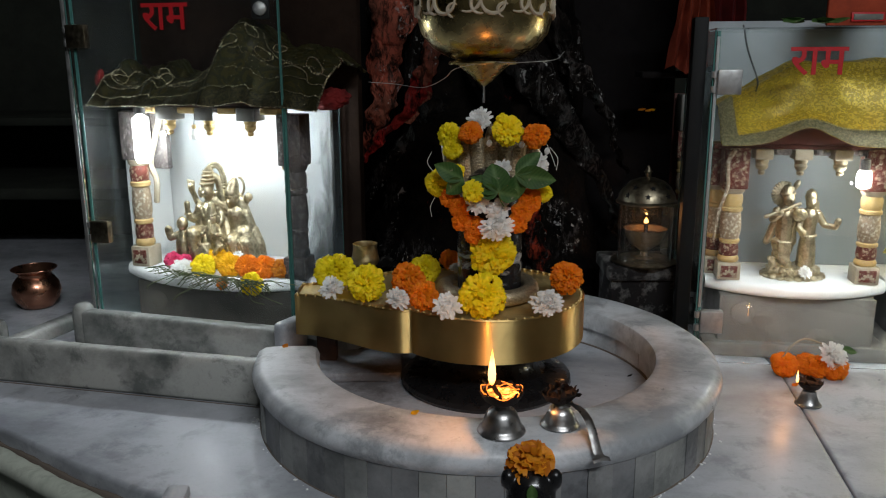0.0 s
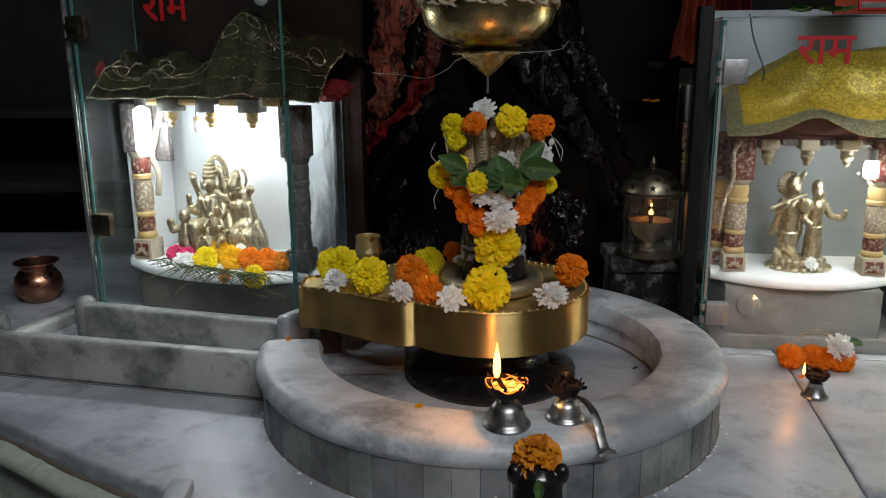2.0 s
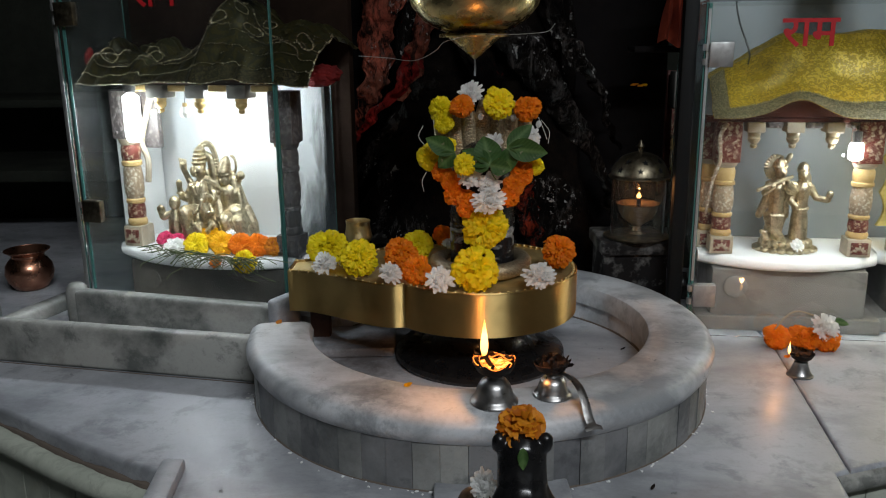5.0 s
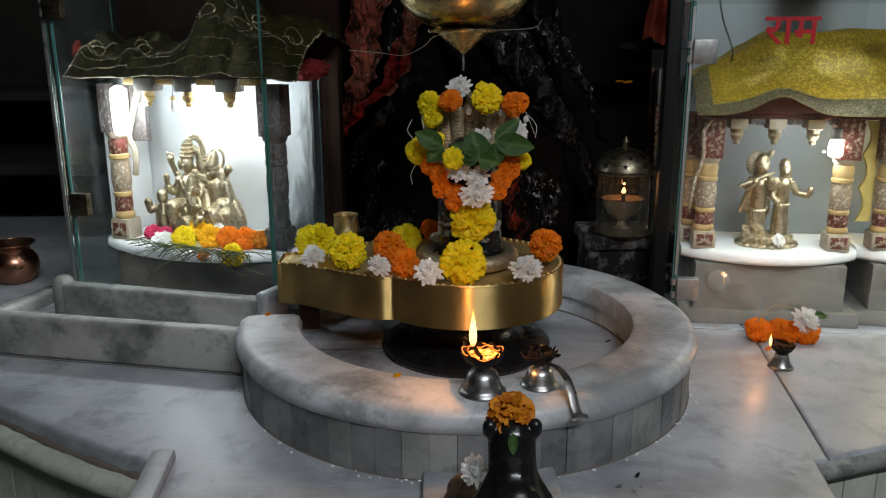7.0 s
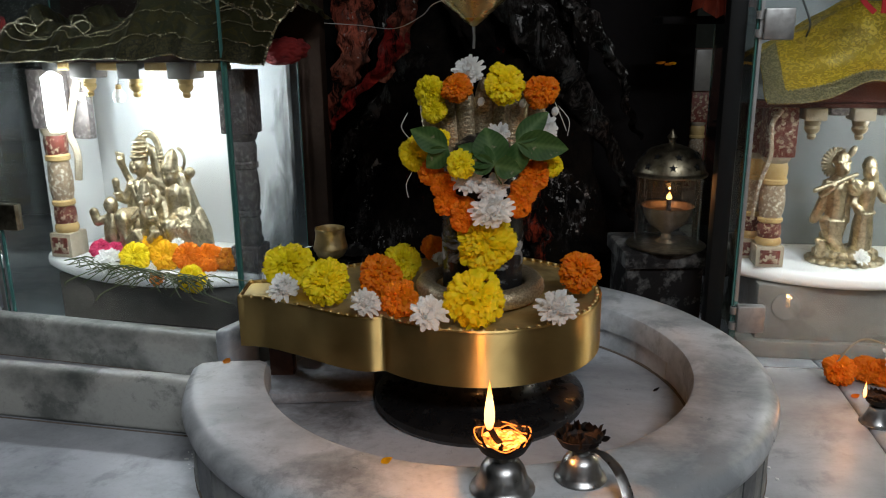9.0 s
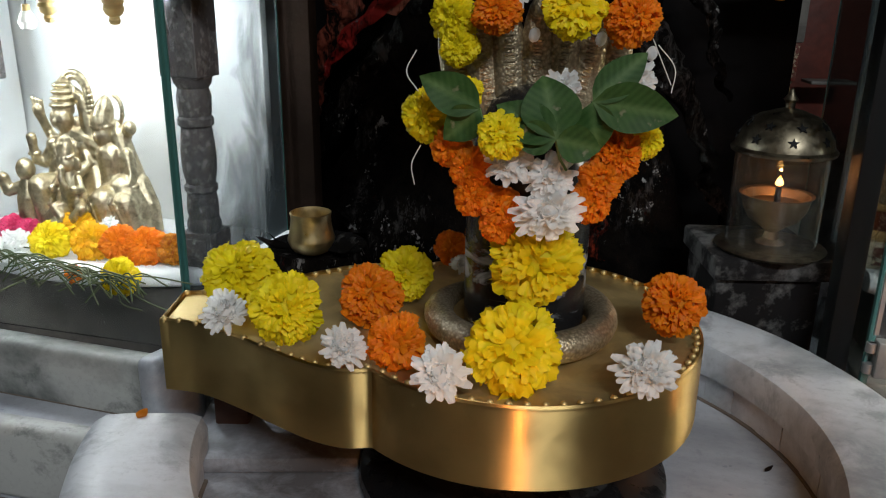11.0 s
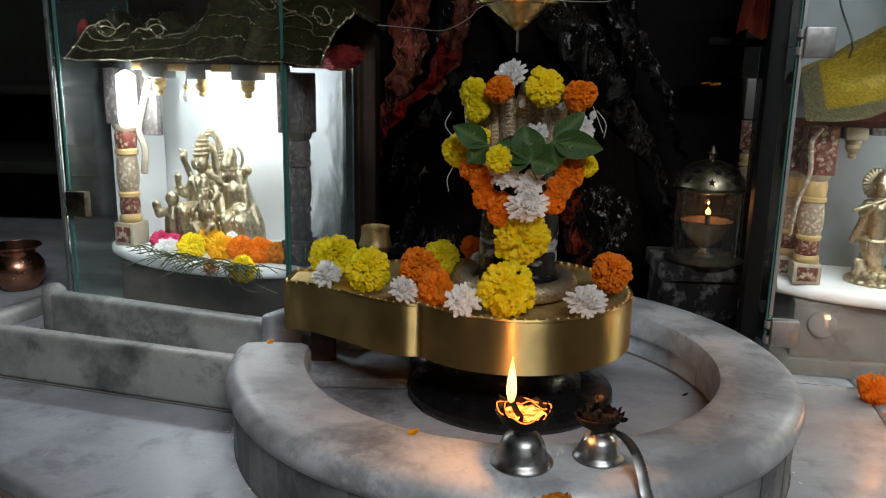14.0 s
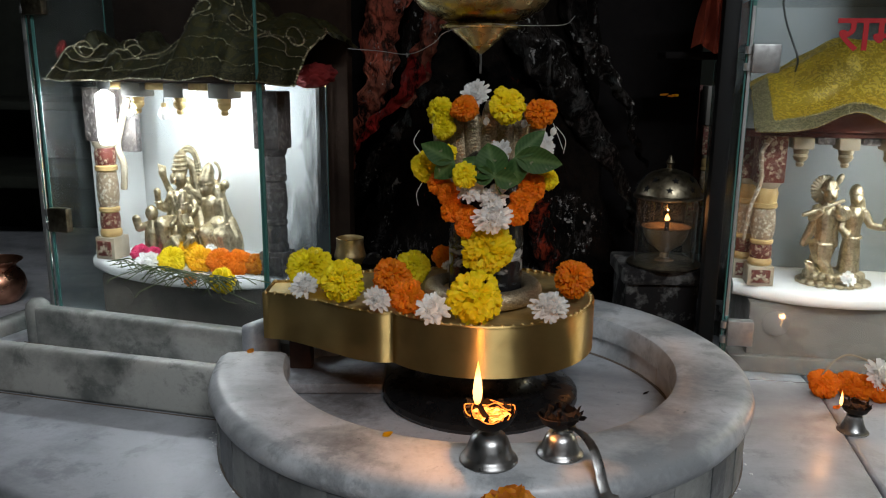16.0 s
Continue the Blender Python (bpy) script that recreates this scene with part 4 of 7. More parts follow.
def band_bm(loop, z0, z1, thick):
    """A thin upright metal band round an outline, with a small rolled top edge."""
    bm = bmesh.new()
    k = len(loop)
    mid = Vector((sum(p[0] for p in loop) / k, sum(p[1] for p in loop) / k))
    rows = []
    for z, d in ((z0, 0.0), (z1 - 0.0015, 0.0), (z1, 0.0012), (z1, thick), (z0, thick)):
        row = []
        for i, (x, y) in enumerate(loop):
            a, b = Vector(loop[i - 1]), Vector(loop[(i + 1) % k])
            t = (b - a).normalized()
            row.append(bm.verts.new((x - t.y * d, y + t.x * d, z)))
        rows.append(row)
    for a, b in zip(rows, rows[1:] + rows[:1]):
        for i in range(k):
            bm.faces.new((a[i], a[(i + 1) % k], b[(i + 1) % k], b[i]))
    bmesh.ops.recalc_face_normals(bm, faces=bm.faces[:])
    return bm


part("side_band", band_bm(outline, LOW, TOP, 0.003), BRASS, yoni, "brushed brass side band")
part("top_plate", prism([(PX + (x - PX) * 0.985, PY + (y - PY) * 0.985) for x, y in outline], TOP - 0.007, TOP - 0.0025), BRASS_PLATE, yoni, "worn brass top sheet")
part("inner_shell", prism([(PX + (x - PX) * 0.97, PY + (y - PY) * 0.96) for x, y in outline], LOW + 0.006, TOP - 0.0075), SUPPORT_WOOD, yoni)
bead_mesh = bpy.data.meshes.new("bead")
stud = bmesh.new()
bmesh.ops.create_icosphere(stud, subdivisions=2, radius=0.0027)
stud.to_mesh(bead_mesh)
stud.free()
bead_mesh.materials.append(BRASS_PLATE)
bead_mesh.polygons.foreach_set("use_smooth", [True] * len(bead_mesh.polygons))
walked, last = 0.0, None
for x, y in outline:
    q = Vector((PX + (x - PX) * 0.966, PY + (y - PY) * 0.966)) if (x - PX) ** 2 + (y - PY) ** 2 < 0.0206 else Vector((x + 0.004 * (x < -0.2), PY + (y - PY) * 0.945))
    walked += (q - last).length if last else 0
    last = q
    if walked > 0.0105:
        walked = 0.0
        bead = new("bead", bead_mesh)
        bead.parent = yoni
        bead.matrix_basis = pose(q.x, q.y, TOP - 0.0006)
part("lip", band_bm([(PX + (x - PX) * 1.0, PY + (y - PY) * 1.0) for x, y in outline], TOP - 0.003, TOP + 0.0006, 0.0022), BRASS, yoni)

pedestal = thing("stone_pedestal", "dark waisted stone pedestal on a round foot", "pedestal", pose(PX, PY - 0.012, 0))
part("foot", lathe([(0.0, 0.030), (0.122, 0.030), (0.126, 0.036), (0.125, 0.043), (0.118, 0.048), (0.085, 0.054), (0.0, 0.055)], 64), BLACK_STONE, pedestal)
part("waist", lathe([(0.088, 0.053), (0.074, 0.060), (0.066, 0.074), (0.068, 0.090), (0.080, 0.100), (0.10, 0.108), (0.10, 0.112)], 48), BLACK_STONE, pedestal)
prop = thing("wooden_prop", "dark wooden prop under the brass spout", "prop", pose(-0.178, 1.160, 0.024))
part("post", box(0.030, 0.022, 0.084, (0, 0, 0), 0.003), SUPPORT_WOOD, prop)
part("crosspiece", box(0.062, 0.024, 0.012, (0.006, 0, 0.080), 0.002), SUPPORT_WOOD, prop)

snake = bmesh.new()
coil = [(0.067 + 0.0625 * math.cos(a), 1.105 + 0.0655 * math.sin(a), 0.1765) for a in [radians(-250 + 345 * i / 70) for i in range(71)]]
back = curve_points([coil[-1], (0.085, 1.172, 0.19), (0.075, 1.160, 0.24), (0.071, 1.150, 0.30)], 6)
tube(coil + back[1:], [0.004 + 0.0075 * min(1, i / 14) for i in range(71)] + [0.0115] * (len(back) - 1), 14, snake)
for k in range(7):
    u = (k - 3) / 3
    x, lean = 0.071 + 0.052 * u, 14 * u
    blob(snake, (x, 1.117 + 0.012 * u * u, 0.352 - 0.008 * u * u), (0.0130, 0.008, 0.058), (0, lean, 0), 3)
    for j in range(17):
        z = 0.311 + 0.0046 * j
        blob(snake, (x + (z - 0.352) * math.tan(radians(lean)), 1.1095 + 0.012 * u * u, z), (0.0046, 0.0022, 0.0017), (0, lean, 0), 1)
    blob(snake, (x + 0.012 * u, 1.110, 0.402 - 0.010 * u * u), (0.0062, 0.009, 0.0075), (20, lean, 0), 2)
serpent = part("serpent_figure", snake, SERPENT)
tagged(serpent, "cast brass coiled serpent with a many-headed hood", "ornament")
# White ovals put the gleam of the serpent's heads into colour.
for x, z in ((0.024, 0.381), (0.067, 0.385), (0.112, 0.383), (0.147, 0.374)):
    bud = part("flower_bud", blob(bmesh.new(), (0, 0, 0), (0.0040, 0.0034, 0.0052), (0, 0, 0), 2), WHITE)
    bud.matrix_basis = pose(x, 1.094, z, 0, 12, 0)
    tagged(bud, "small white oval for the gleam on a serpent head", "flower bud", "threaded buds")
for k, pts in enumerate((((-0.012, 1.08, 0.375), (-0.018, 1.07, 0.362), (-0.010, 1.065, 0.35)), ((0.150, 1.09, 0.380), (0.160, 1.08, 0.366), (0.158, 1.075, 0.350)), ((0.146, 1.09, 0.384), (0.153, 1.08, 0.366), (0.156, 1.07, 0.356)), ((-0.008, 1.06, 0.315), (-0.014, 1.06, 0.302), (-0.012, 1.06, 0.288)))):
    ob = part("thread", tube(curve_points(pts, 6), 0.00038, 6), THREAD)
    tagged(ob, "loose white garland thread", "thread", "garland threads")

# ---- hanging brass pot ----
pot = thing("hanging_pot", "hanging brass drip pot with embossed band", "pot", pose(0.0585, 1.080, 0.462))
body = [(0.0, 0.0), (0.004, 0.002), (0.0125, 0.0085), (0.0145, 0.0105), (0.0150, 0.0120), (0.0340, 0.0275), (0.0355, 0.031), (0.0385, 0.036), (0.050, 0.0395), (0.068, 0.050), (0.083, 0.068), (0.090, 0.094), (0.090, 0.118), (0.083, 0.140), (0.066, 0.158), (0.050, 0.166), (0.047, 0.178), (0.056, 0.190), (0.052, 0.190), (0.044, 0.176)]
part("bowl", lathe(body, 64), BRASS_OLD, pot, "rounded old brass bowl")
band = bmesh.new()
for k in range(9):
    a = 2 * math.pi * k / 9 - 0.45
    for j, (da, dz, r, turn0, sweep) in enumerate(((0.0, 0.108, 0.016, -2.0, 4.6), (0.18, 0.102, 0.012, 0.6, 4.4), (0.35, 0.105, 0.015, 2.4, 4.2), (0.50, 0.094, 0.008, 1.0, 3.6))):
        pts = []
        for s in range(15):
            w = turn0 + sweep * s / 14
            b, z = a + da + r * math.cos(w) / 0.09, dz + r * math.sin(w)
            pts.append((0.0908 * math.cos(b) * (1 - 0.8 * max(0, abs(z - 0.106) - 0.012)), 0.0908 * math.sin(b) * (1 - 0.8 * max(0, abs(z - 0.106) - 0.012)), z))
        tube(pts, [0.0010 + 0.0016 * math.sin(math.pi * s / 14) for s in range(15)], 6, band)
part("embossed_band", band, CREAM_PAINT, pot, "pale embossed curl motifs")
part("collar", lathe([(0.033, 0.0285), (0.0465, 0.0290), (0.0478, 0.0310), (0.0465, 0.0332), (0.036, 0.0345)], 56), BRASS_OLD, pot, "flat brass collar under the bowl")
part("drip_rod", tube([(0, 0, 0.003), (0.0004, 0, -0.01), (0, 0, -0.021)], 0.0013, 8), STEEL, pot, "thin drip rod")
for k in range(3):
    a = 2.1 * k + 0.5
    part("chain", tube([(0.052 * math.cos(a), 0.052 * math.sin(a), 0.188), (0.0, 0.0, 0.55)], 0.0016, 6), STEEL, pot)
part("hook_rod", tube([(0, 0, 0.545), (0, 0, 1.66)], 0.003, 6), STEEL, pot)
wire = part("wire", tube(curve_points([(-0.098, 1.10, 0.468), (-0.06, 1.09, 0.4655), (-0.022, 1.06, 0.462), (0.006, 1.045, 0.474), (0.020, 1.041, 0.486), (0.06, 1.034, 0.494), (0.095, 1.045, 0.4935), (0.135, 1.08, 0.495), (0.158, 1.10, 0.498), (0.170, 1.12, 0.508)], 6), 0.00042, 5), CLIP_STEEL)
tagged(wire, "thin bent wire tied round the pot", "wire")

# ---- tree behind the basin ----
def trunk_bm():
    """A fluted trunk that flares into buttress roots towards the ground."""
    bm, rows, n, k = bmesh.new(), [], 90, 60
    for i in range(k + 1):
        z = -0.0 + 1.8 * (i / k) ** 1.4
        flare = 0.19 * math.exp(-z / 0.22)
        row = []
        for j in range(n):
            a = 2 * math.pi * j / n
            flute = 0.5 + 0.5 * math.cos(7 * a + 0.8 * math.sin(3 * z) + 0.6)
            r = 0.215 + 0.030 * flute * (1 + 0.4 * math.sin(5 * z)) + flare * (0.25 + 0.75 * flute)
            q = Vector((math.cos(a), math.sin(a), z))
            r += 0.026 * noise.noise(q * 6) + 0.012 * noise.noise(q * 19)
            row.append(bm.verts.new((0.075 + r * 1.12 * math.cos(a), 1.80 + r * 0.86 * math.sin(a), z)))
        rows.append(row)
    for a, b in zip(rows, rows[1:]):
        for j in range(n):
            bm.faces.new((a[j], a[(j + 1) % n], b[(j + 1) % n], b[j]))
    return bm


tree = thing("tree", "soot-blackened tree trunk with vermilion-smeared roots", "tree")
part("trunk", trunk_bm(), BARK, tree)


def root(points, r0, r1, material, label):
    """A knotted root that clings to the trunk: flattened, ridged and uneven."""
    pts = curve_points(points, 22)
    bm = tube(pts, [r0 + (r1 - r0) * i / (len(pts) - 1) for i in range(len(pts))], 40)
    for v in bm.verts:
        q = v.co.copy()
        v.co.x += 0.024 * noise.noise(q * 11) + 0.014 * noise.noise(q * 34 + Vector((3, 0, 0))) + 0.005 * noise.noise(q * 90)
        v.co.y = 1.588 + (q.y - 1.588) * 0.75 + 0.018 * noise.noise(q * 15 + Vector((0, 5, 0))) + 0.013 * noise.noise(q * 40) + 0.006 * noise.noise(q * 95)
    part("root", bm, material, tree, label)


root([(-0.085, 1.60, 0.98), (-0.098, 1.57, 0.62), (-0.104, 1.56, 0.53), (-0.112, 1.565, 0.45), (-0.145, 1.575, 0.36), (-0.19, 1.585, 0.24)], 0.052, 0.008, RUST_ROOT, "rust-brown root")
root([(0.02, 1.60, 0.85), (-0.004, 1.56, 0.57), (-0.022, 1.55, 0.50), (-0.042, 1.548, 0.45), (-0.085, 1.56, 0.38)], 0.034, 0.012, RUST_ROOT, "rust-brown root")
root([(-0.036, 1.552, 0.47), (-0.060, 1.542, 0.425), (-0.082, 1.542, 0.395), (-0.112, 1.55, 0.355), (-0.15, 1.56, 0.30)], 0.020, 0.004, RED_ROOT, "vermilion-smeared root")
root([(-0.03, 1.58, 0.42), (-0.06, 1.565, 0.36), (-0.12, 1.565, 0.27), (-0.20, 1.58, 0.14)], 0.026, 0.006, PALE_ROOT, "root with scraped pale bark")
root([(0.10, 1.60, 0.82), (0.128, 1.565, 0.56), (0.165, 1.56, 0.475), (0.215, 1.56, 0.41), (0.262, 1.565, 0.34), (0.33, 1.585, 0.22), (0.40, 1.62, 0.08)], 0.046, 0.006, PALE_ROOT, "root with scraped pale bark")
root([(0.20, 1.60, 0.80), (0.228, 1.58, 0.52), (0.262, 1.575, 0.46), (0.315, 1.59, 0.38), (0.38, 1.62, 0.27)], 0.030, 0.004, PALE_ROOT, "thin sooty root")
root([(0.06, 1.60, 0.70), (0.075, 1.57, 0.48), (0.10, 1.57, 0.35), (0.12, 1.565, 0.2)], 0.036, 0.026, BARK, "black root")
root([(0.145, 1.56, 0.30), (0.165, 1.542, 0.22), (0.188, 1.53, 0.15), (0.215, 1.52, 0.05)], 0.012, 0.018, SMEARED_ROOT, "vermilion-smeared root")
root([(-0.05, 1.585, 0.36), (-0.07, 1.56, 0.25), (-0.10, 1.55, 0.1)], 0.03, 0.04, BARK, "black root")

# ---- carved pillars ----
def pillar(parent, x, y, z, turn, old=False, tall=1.0):
    # old: one grey-rose for wear plus the shade on the pillar's front.
    ob = member("pillar", "worn turned pillar, grey-rose with shade in the colour" if old else "turned carved pillar painted cream, red and gold", parent, pose(x, y, z, 0, 0, turn) @ Matrix.Diagonal((1, 1, tall, 1)))
    # The tall pillar's capital is coloured for its shade behind the tube's glare.
    cream, red, gold, block = (ROSE_WOOD, ROSE_WOOD, ROSE_WOOD, ROSE_WOOD) if old else (CREAM_CARVED, RED_CARVED, GOLD_PAINT, ROSE_WOOD if tall > 1 else RED_CARVED)
    part("plinth", box(0.038, 0.038, 0.030, (0, 0, 0), 0.002), ROSE_WOOD if old else CREAM_PAINT, ob)
    part("plinth_panel", box(0.027, 0.003, 0.020, (0, -0.0195, 0.005), 0.001), red, ob, "carved red panel")
    rosette = bmesh.new()
    for k in range(5):
        a = radians(18 + 36 * k)
        blob(rosette, (0.0075 * math.cos(a), -0.0215, 0.009 + 0.0075 * math.sin(a)), (0.0024, 0.0012, 0.0042), (0, 90 - math.degrees(a), 0), 1)
    part("rosette", rosette, CREAM_PAINT if not old else ROSE_WOOD, ob)
    part("lower_ring", lathe([(0.0, 0.030), (0.016, 0.030), (0.0175, 0.033), (0.0175, 0.037), (0.0150, 0.041)], 28), gold, ob)
    part("lower_drum", lathe([(0.0150, 0.041), (0.0162, 0.047), (0.0158, 0.055), (0.0145, 0.062)], 28), red, ob)
    part("middle_ring", lathe([(0.0145, 0.062), (0.0168, 0.064), (0.0168, 0.068), (0.0145, 0.070)], 28), gold, ob)
    part("shaft", lathe([(0.0145, 0.070), (0.0170, 0.080), (0.0175, 0.095), (0.0160, 0.110), (0.0148, 0.116)], 28), cream, ob)
    part("upper_ring", lathe([(0.0148, 0.116), (0.0178, 0.118), (0.0178, 0.123), (0.0155, 0.125)], 28), gold, ob)
    part("upper_drum", lathe([(0.0155, 0.125), (0.0165, 0.130), (0.0172, 0.140), (0.0150, 0.147)], 28), cream if old else red if tall > 1 else gold, ob)
    part("neck", lathe([(0.0150, 0.147), (0.0180, 0.150), (0.0200, 0.156), (0.0, 0.156)], 28), CREAM_PAINT if not old else cream, ob)
    part("capital", box(0.040, 0.038, 0.068, (0, 0, 0.156), 0.0015), block, ob, "square carved capital")
    lattice = bmesh.new()
    for k in range(3):
        for j in range(5):
            if (k + j) % 2 == 0:
                blob(lattice, (-0.011 + 0.011 * k, -0.0192, 0.165 + 0.0125 * j), (0.0034, 0.0014, 0.0034), (0, 0, 0), 1)
    part("capital_relief", lattice, ROSE_WOOD if old or tall > 1 else CREAM_CARVED, ob)
    return ob


def pendant_bm():
    return lathe([(0.0, 0.0), (0.0045, 0.001), (0.006, 0.005), (0.0045, 0.008), (0.0085, 0.011), (0.0105, 0.016), (0.009, 0.020), (0.0105, 0.022), (0.0105, 0.034), (0.0, 0.034)], 20)


def hinge(parent, x, y, z, turn, metal_of=CLIP_STEEL, look_of="satin steel clamp hinge"):
    ob = member("hinge", look_of, parent, pose(x, y, z, 0, 0, turn))
    part("plate", box(0.036, 0.016, 0.038, (0.012, 0, -0.019), 0.002), metal_of, ob)
    part("knuckle", tube([(-0.010, 0, -0.016), (-0.010, 0, -0.006)], 0.005, 12), CLIP_STEEL, ob)
    part("knuckle", tube([(-0.010, 0, 0.006), (-0.010, 0, 0.016)], 0.005, 12), CLIP_STEEL, ob)
    part("arm", box(0.012, 0.006, 0.008, (-0.008, 0, 0.008), 0.001), BLACK_IRON, ob)
    part("arm", box(0.012, 0.006, 0.008, (-0.008, 0, -0.015), 0.001), BLACK_IRON, ob)
    return ob


def pane(parent, name, width, height, at, label, material=None, edge=True):
    """A sheet of plate glass that stands on its lower edge, with a dark green ground edge."""
    ob = member(name, label, parent, at)
    sheet = part("sheet", box(width, 0.005, height, (0, 0, 0)), material or GLASS, ob, smooth=False)
    sheet.visible_shadow = False
    if edge:
        for s in (-1, 1):
            part("ground_edge", box(0.0022, 0.0052, height, (s * (width / 2 + 0.0012), 0, 0)), GLASS_EDGE, ob)
    return ob


def shelf_bm(half, sag, depth, thick):
    """A marble shelf with a bowed front and a full rounded nose."""
    r = (half * half + sag * sag) / (2 * sag)
    pts = []
    a = math.degrees(math.asin(half / r))
    for x, y in arc(0, r - sag, r, -90 - a, -90 + a, 28):
        pts.append((x, y))
    outline = pts + [(half, depth), (-half, depth)]
    bm = prism(outline, -thick, 0, 0.0)
    front = [e for e in bm.edges if abs(e.verts[0].co.z - e.verts[1].co.z) < 1e-6 and max(e.verts[0].co.y, e.verts[1].co.y) < 0.004 and len(e.link_faces) == 2]
    bmesh.ops.bevel(bm, geom=front, offset=thick * 0.42, segments=4, affect="EDGES", profile=0.5)
    return bm


# ---- left shrine ----
LEFT = pose(-0.4025, 1.378, 0, 0, 0, -16.4)


def local(m, x, y, z, turn=0.0):
    return m @ pose(x, y, z, 0, 0, turn)


def place(m, x, y, z):
    q = m @ Vector((x, y, z))
    return q.x, q.y, q.z


shrine = thing("shrine_left", "small marble-lined shrine behind a glass door", "shrine", LEFT)
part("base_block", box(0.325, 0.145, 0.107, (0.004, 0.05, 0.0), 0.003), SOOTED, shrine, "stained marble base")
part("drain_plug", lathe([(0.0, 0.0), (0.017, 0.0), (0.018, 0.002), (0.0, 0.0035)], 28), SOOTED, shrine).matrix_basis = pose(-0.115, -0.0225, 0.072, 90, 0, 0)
part("shelf", shelf_bm(0.196, 0.062, 0.13, 0.022), MARBLE_CLEAN, shrine, "bowed white marble shelf").matrix_basis = pose(0, 0, 0.130)
part("back_panel", box(0.346, 0.012, 0.285, (-0.004, 0.126, 0.13), 0.001), MARBLE_CLEAN, shrine, "white marble back panel")
part("side_panel", box(0.010, 0.115, 0.28, (-0.175, 0.060, 0.13), 0.001), MARBLE_CLEAN, shrine, "white marble side panel")
part("beam", box(0.36, 0.030, 0.012, (0.0, 0.0, 0.419), 0.002), SUPPORT_WOOD, shrine)
# Dull marble here: the pale blocks' shadow is put into the colour.
for px in (-0.072, 0.006, 0.085):
    part("beam_block", box(0.036, 0.036, 0.022, (px, -0.006, 0.3975), 0.002), MARBLE_DULL, shrine)
    part("pendant", pendant_bm(), GOLD_PAINT, shrine).matrix_basis = pose(px, -0.008, 0.371)
for px in (-0.113, -0.033, 0.0455, 0.126):
    part("beam_block", box(0.034, 0.028, 0.011, (px, -0.004, 0.4085), 0.002), GOLD_PAINT, shrine)
part("roof_board", box(0.36, 0.17, 0.006, (-0.01, 0.04, 0.4315), 0.002), SUPPORT_WOOD, shrine)
x, y, z = place(LEFT, -0.150, 0.0, 0.13)
pillar(shrine, x, y, z, -16.4, False, 1.25)
x, y, z = place(LEFT, 0.160, -0.002, 0.13)
pillar(shrine, x, y, z, -16.4, True, 1.25)
# Added board: a dark ground that makes the lit tube stand out.
part("pilaster", box(0.078, 0.014, 0.112, (-0.141, 0.026, 0.306), 0.002), ROSE_WOOD, shrine, "dark board added behind the lit tube for contrast")
part("inner_strip", box(0.007, 0.012, 0.095, (0.136, 0.012, 0.315), 0.001), GOLD_PAINT, shrine)
for s, side in ((-1, -0.128),):
    bracket = bmesh.new()
    pts = curve_points([(side, 0.012, 0.245), (side - 0.004 * s, 0.012, 0.285), (side + 0.006 * s, 0.012, 0.315), (side - 0.004 * s, 0.012, 0.35), (side - 0.020 * s, 0.012, 0.395)], 6)
    tube(pts, [0.0055] * len(pts), 8, bracket)
    part("arch_bracket", bracket, CREAM_PAINT if s < 0 else RED_WOOD, shrine)


def cloth_point(c, u, v, lift=0.0):
    """A place on a cloth: c is (half width, depth, height of the roof, seed, roughness, droop of the hem)."""
    half, depth, rise, seed, rough, droop = c
    q = Vector((u * 3.1, v * 2.1, seed))
    w = Vector((u * 1.5, v * 7.0, seed))
    crease = rough * (0.010 * noise.noise(q * 1.3) + 0.007 * noise.noise(w * 1.6) + 0.003 * noise.noise(w * 3.9) + 0.0012 * noise.noise(q * 9))
    hem = max(0.0, 1 - v / 0.16)
    return Vector((half * u + 0.006 * noise.noise(q * 3), depth * (v - 0.28) + 0.012 * noise.noise(q * 2.3) - 0.012 * hem - lift, rise(u, v) + crease * (0.4 + v) - droop(u) * hem + 0.6 * lift))


def cloth_bm(c, v0=0.0, v1=1.0, nx=84, ny=30, lift=0.0, thick=0.0012):
    """A cloth laid over a hipped roof: crumpled, with a hem that hangs in scallops; or a strip of it."""
    bm = bmesh.new()
    rows = [[bm.verts.new(cloth_point(c, -1 + 2 * i / nx, v0 + (v1 - v0) * j / ny, lift)) for i in range(nx + 1)] for j in range(ny + 1)]
    for a, b in zip(rows, rows[1:]):
        for i in range(nx):
            bm.faces.new((a[i], a[i + 1], b[i + 1], b[i]))
    bmesh.ops.solidify(bm, geom=bm.faces[:], thickness=thick)
    return bm


def bead_line(bm, path, r):
    for q in path:
        blob(bm, q, (r, r, r), n=1)


def left_roof(u, v):
    peak = math.exp(-((u - 0.20) / 0.27) ** 2)
    shoulder = math.exp(-((u - 0.74) / 0.26) ** 2)
    tips = 0.026 * math.exp(-((u + 0.95) / 0.06) ** 2) + 0.022 * math.exp(-((u + 0.52) / 0.07) ** 4)
    over = min(1.0, v / 0.42) ** 0.8
    return 0.440 + (0.030 + 0.088 * peak + 0.050 * shoulder + tips) * over - 0.035 * max(0, v - 0.5)


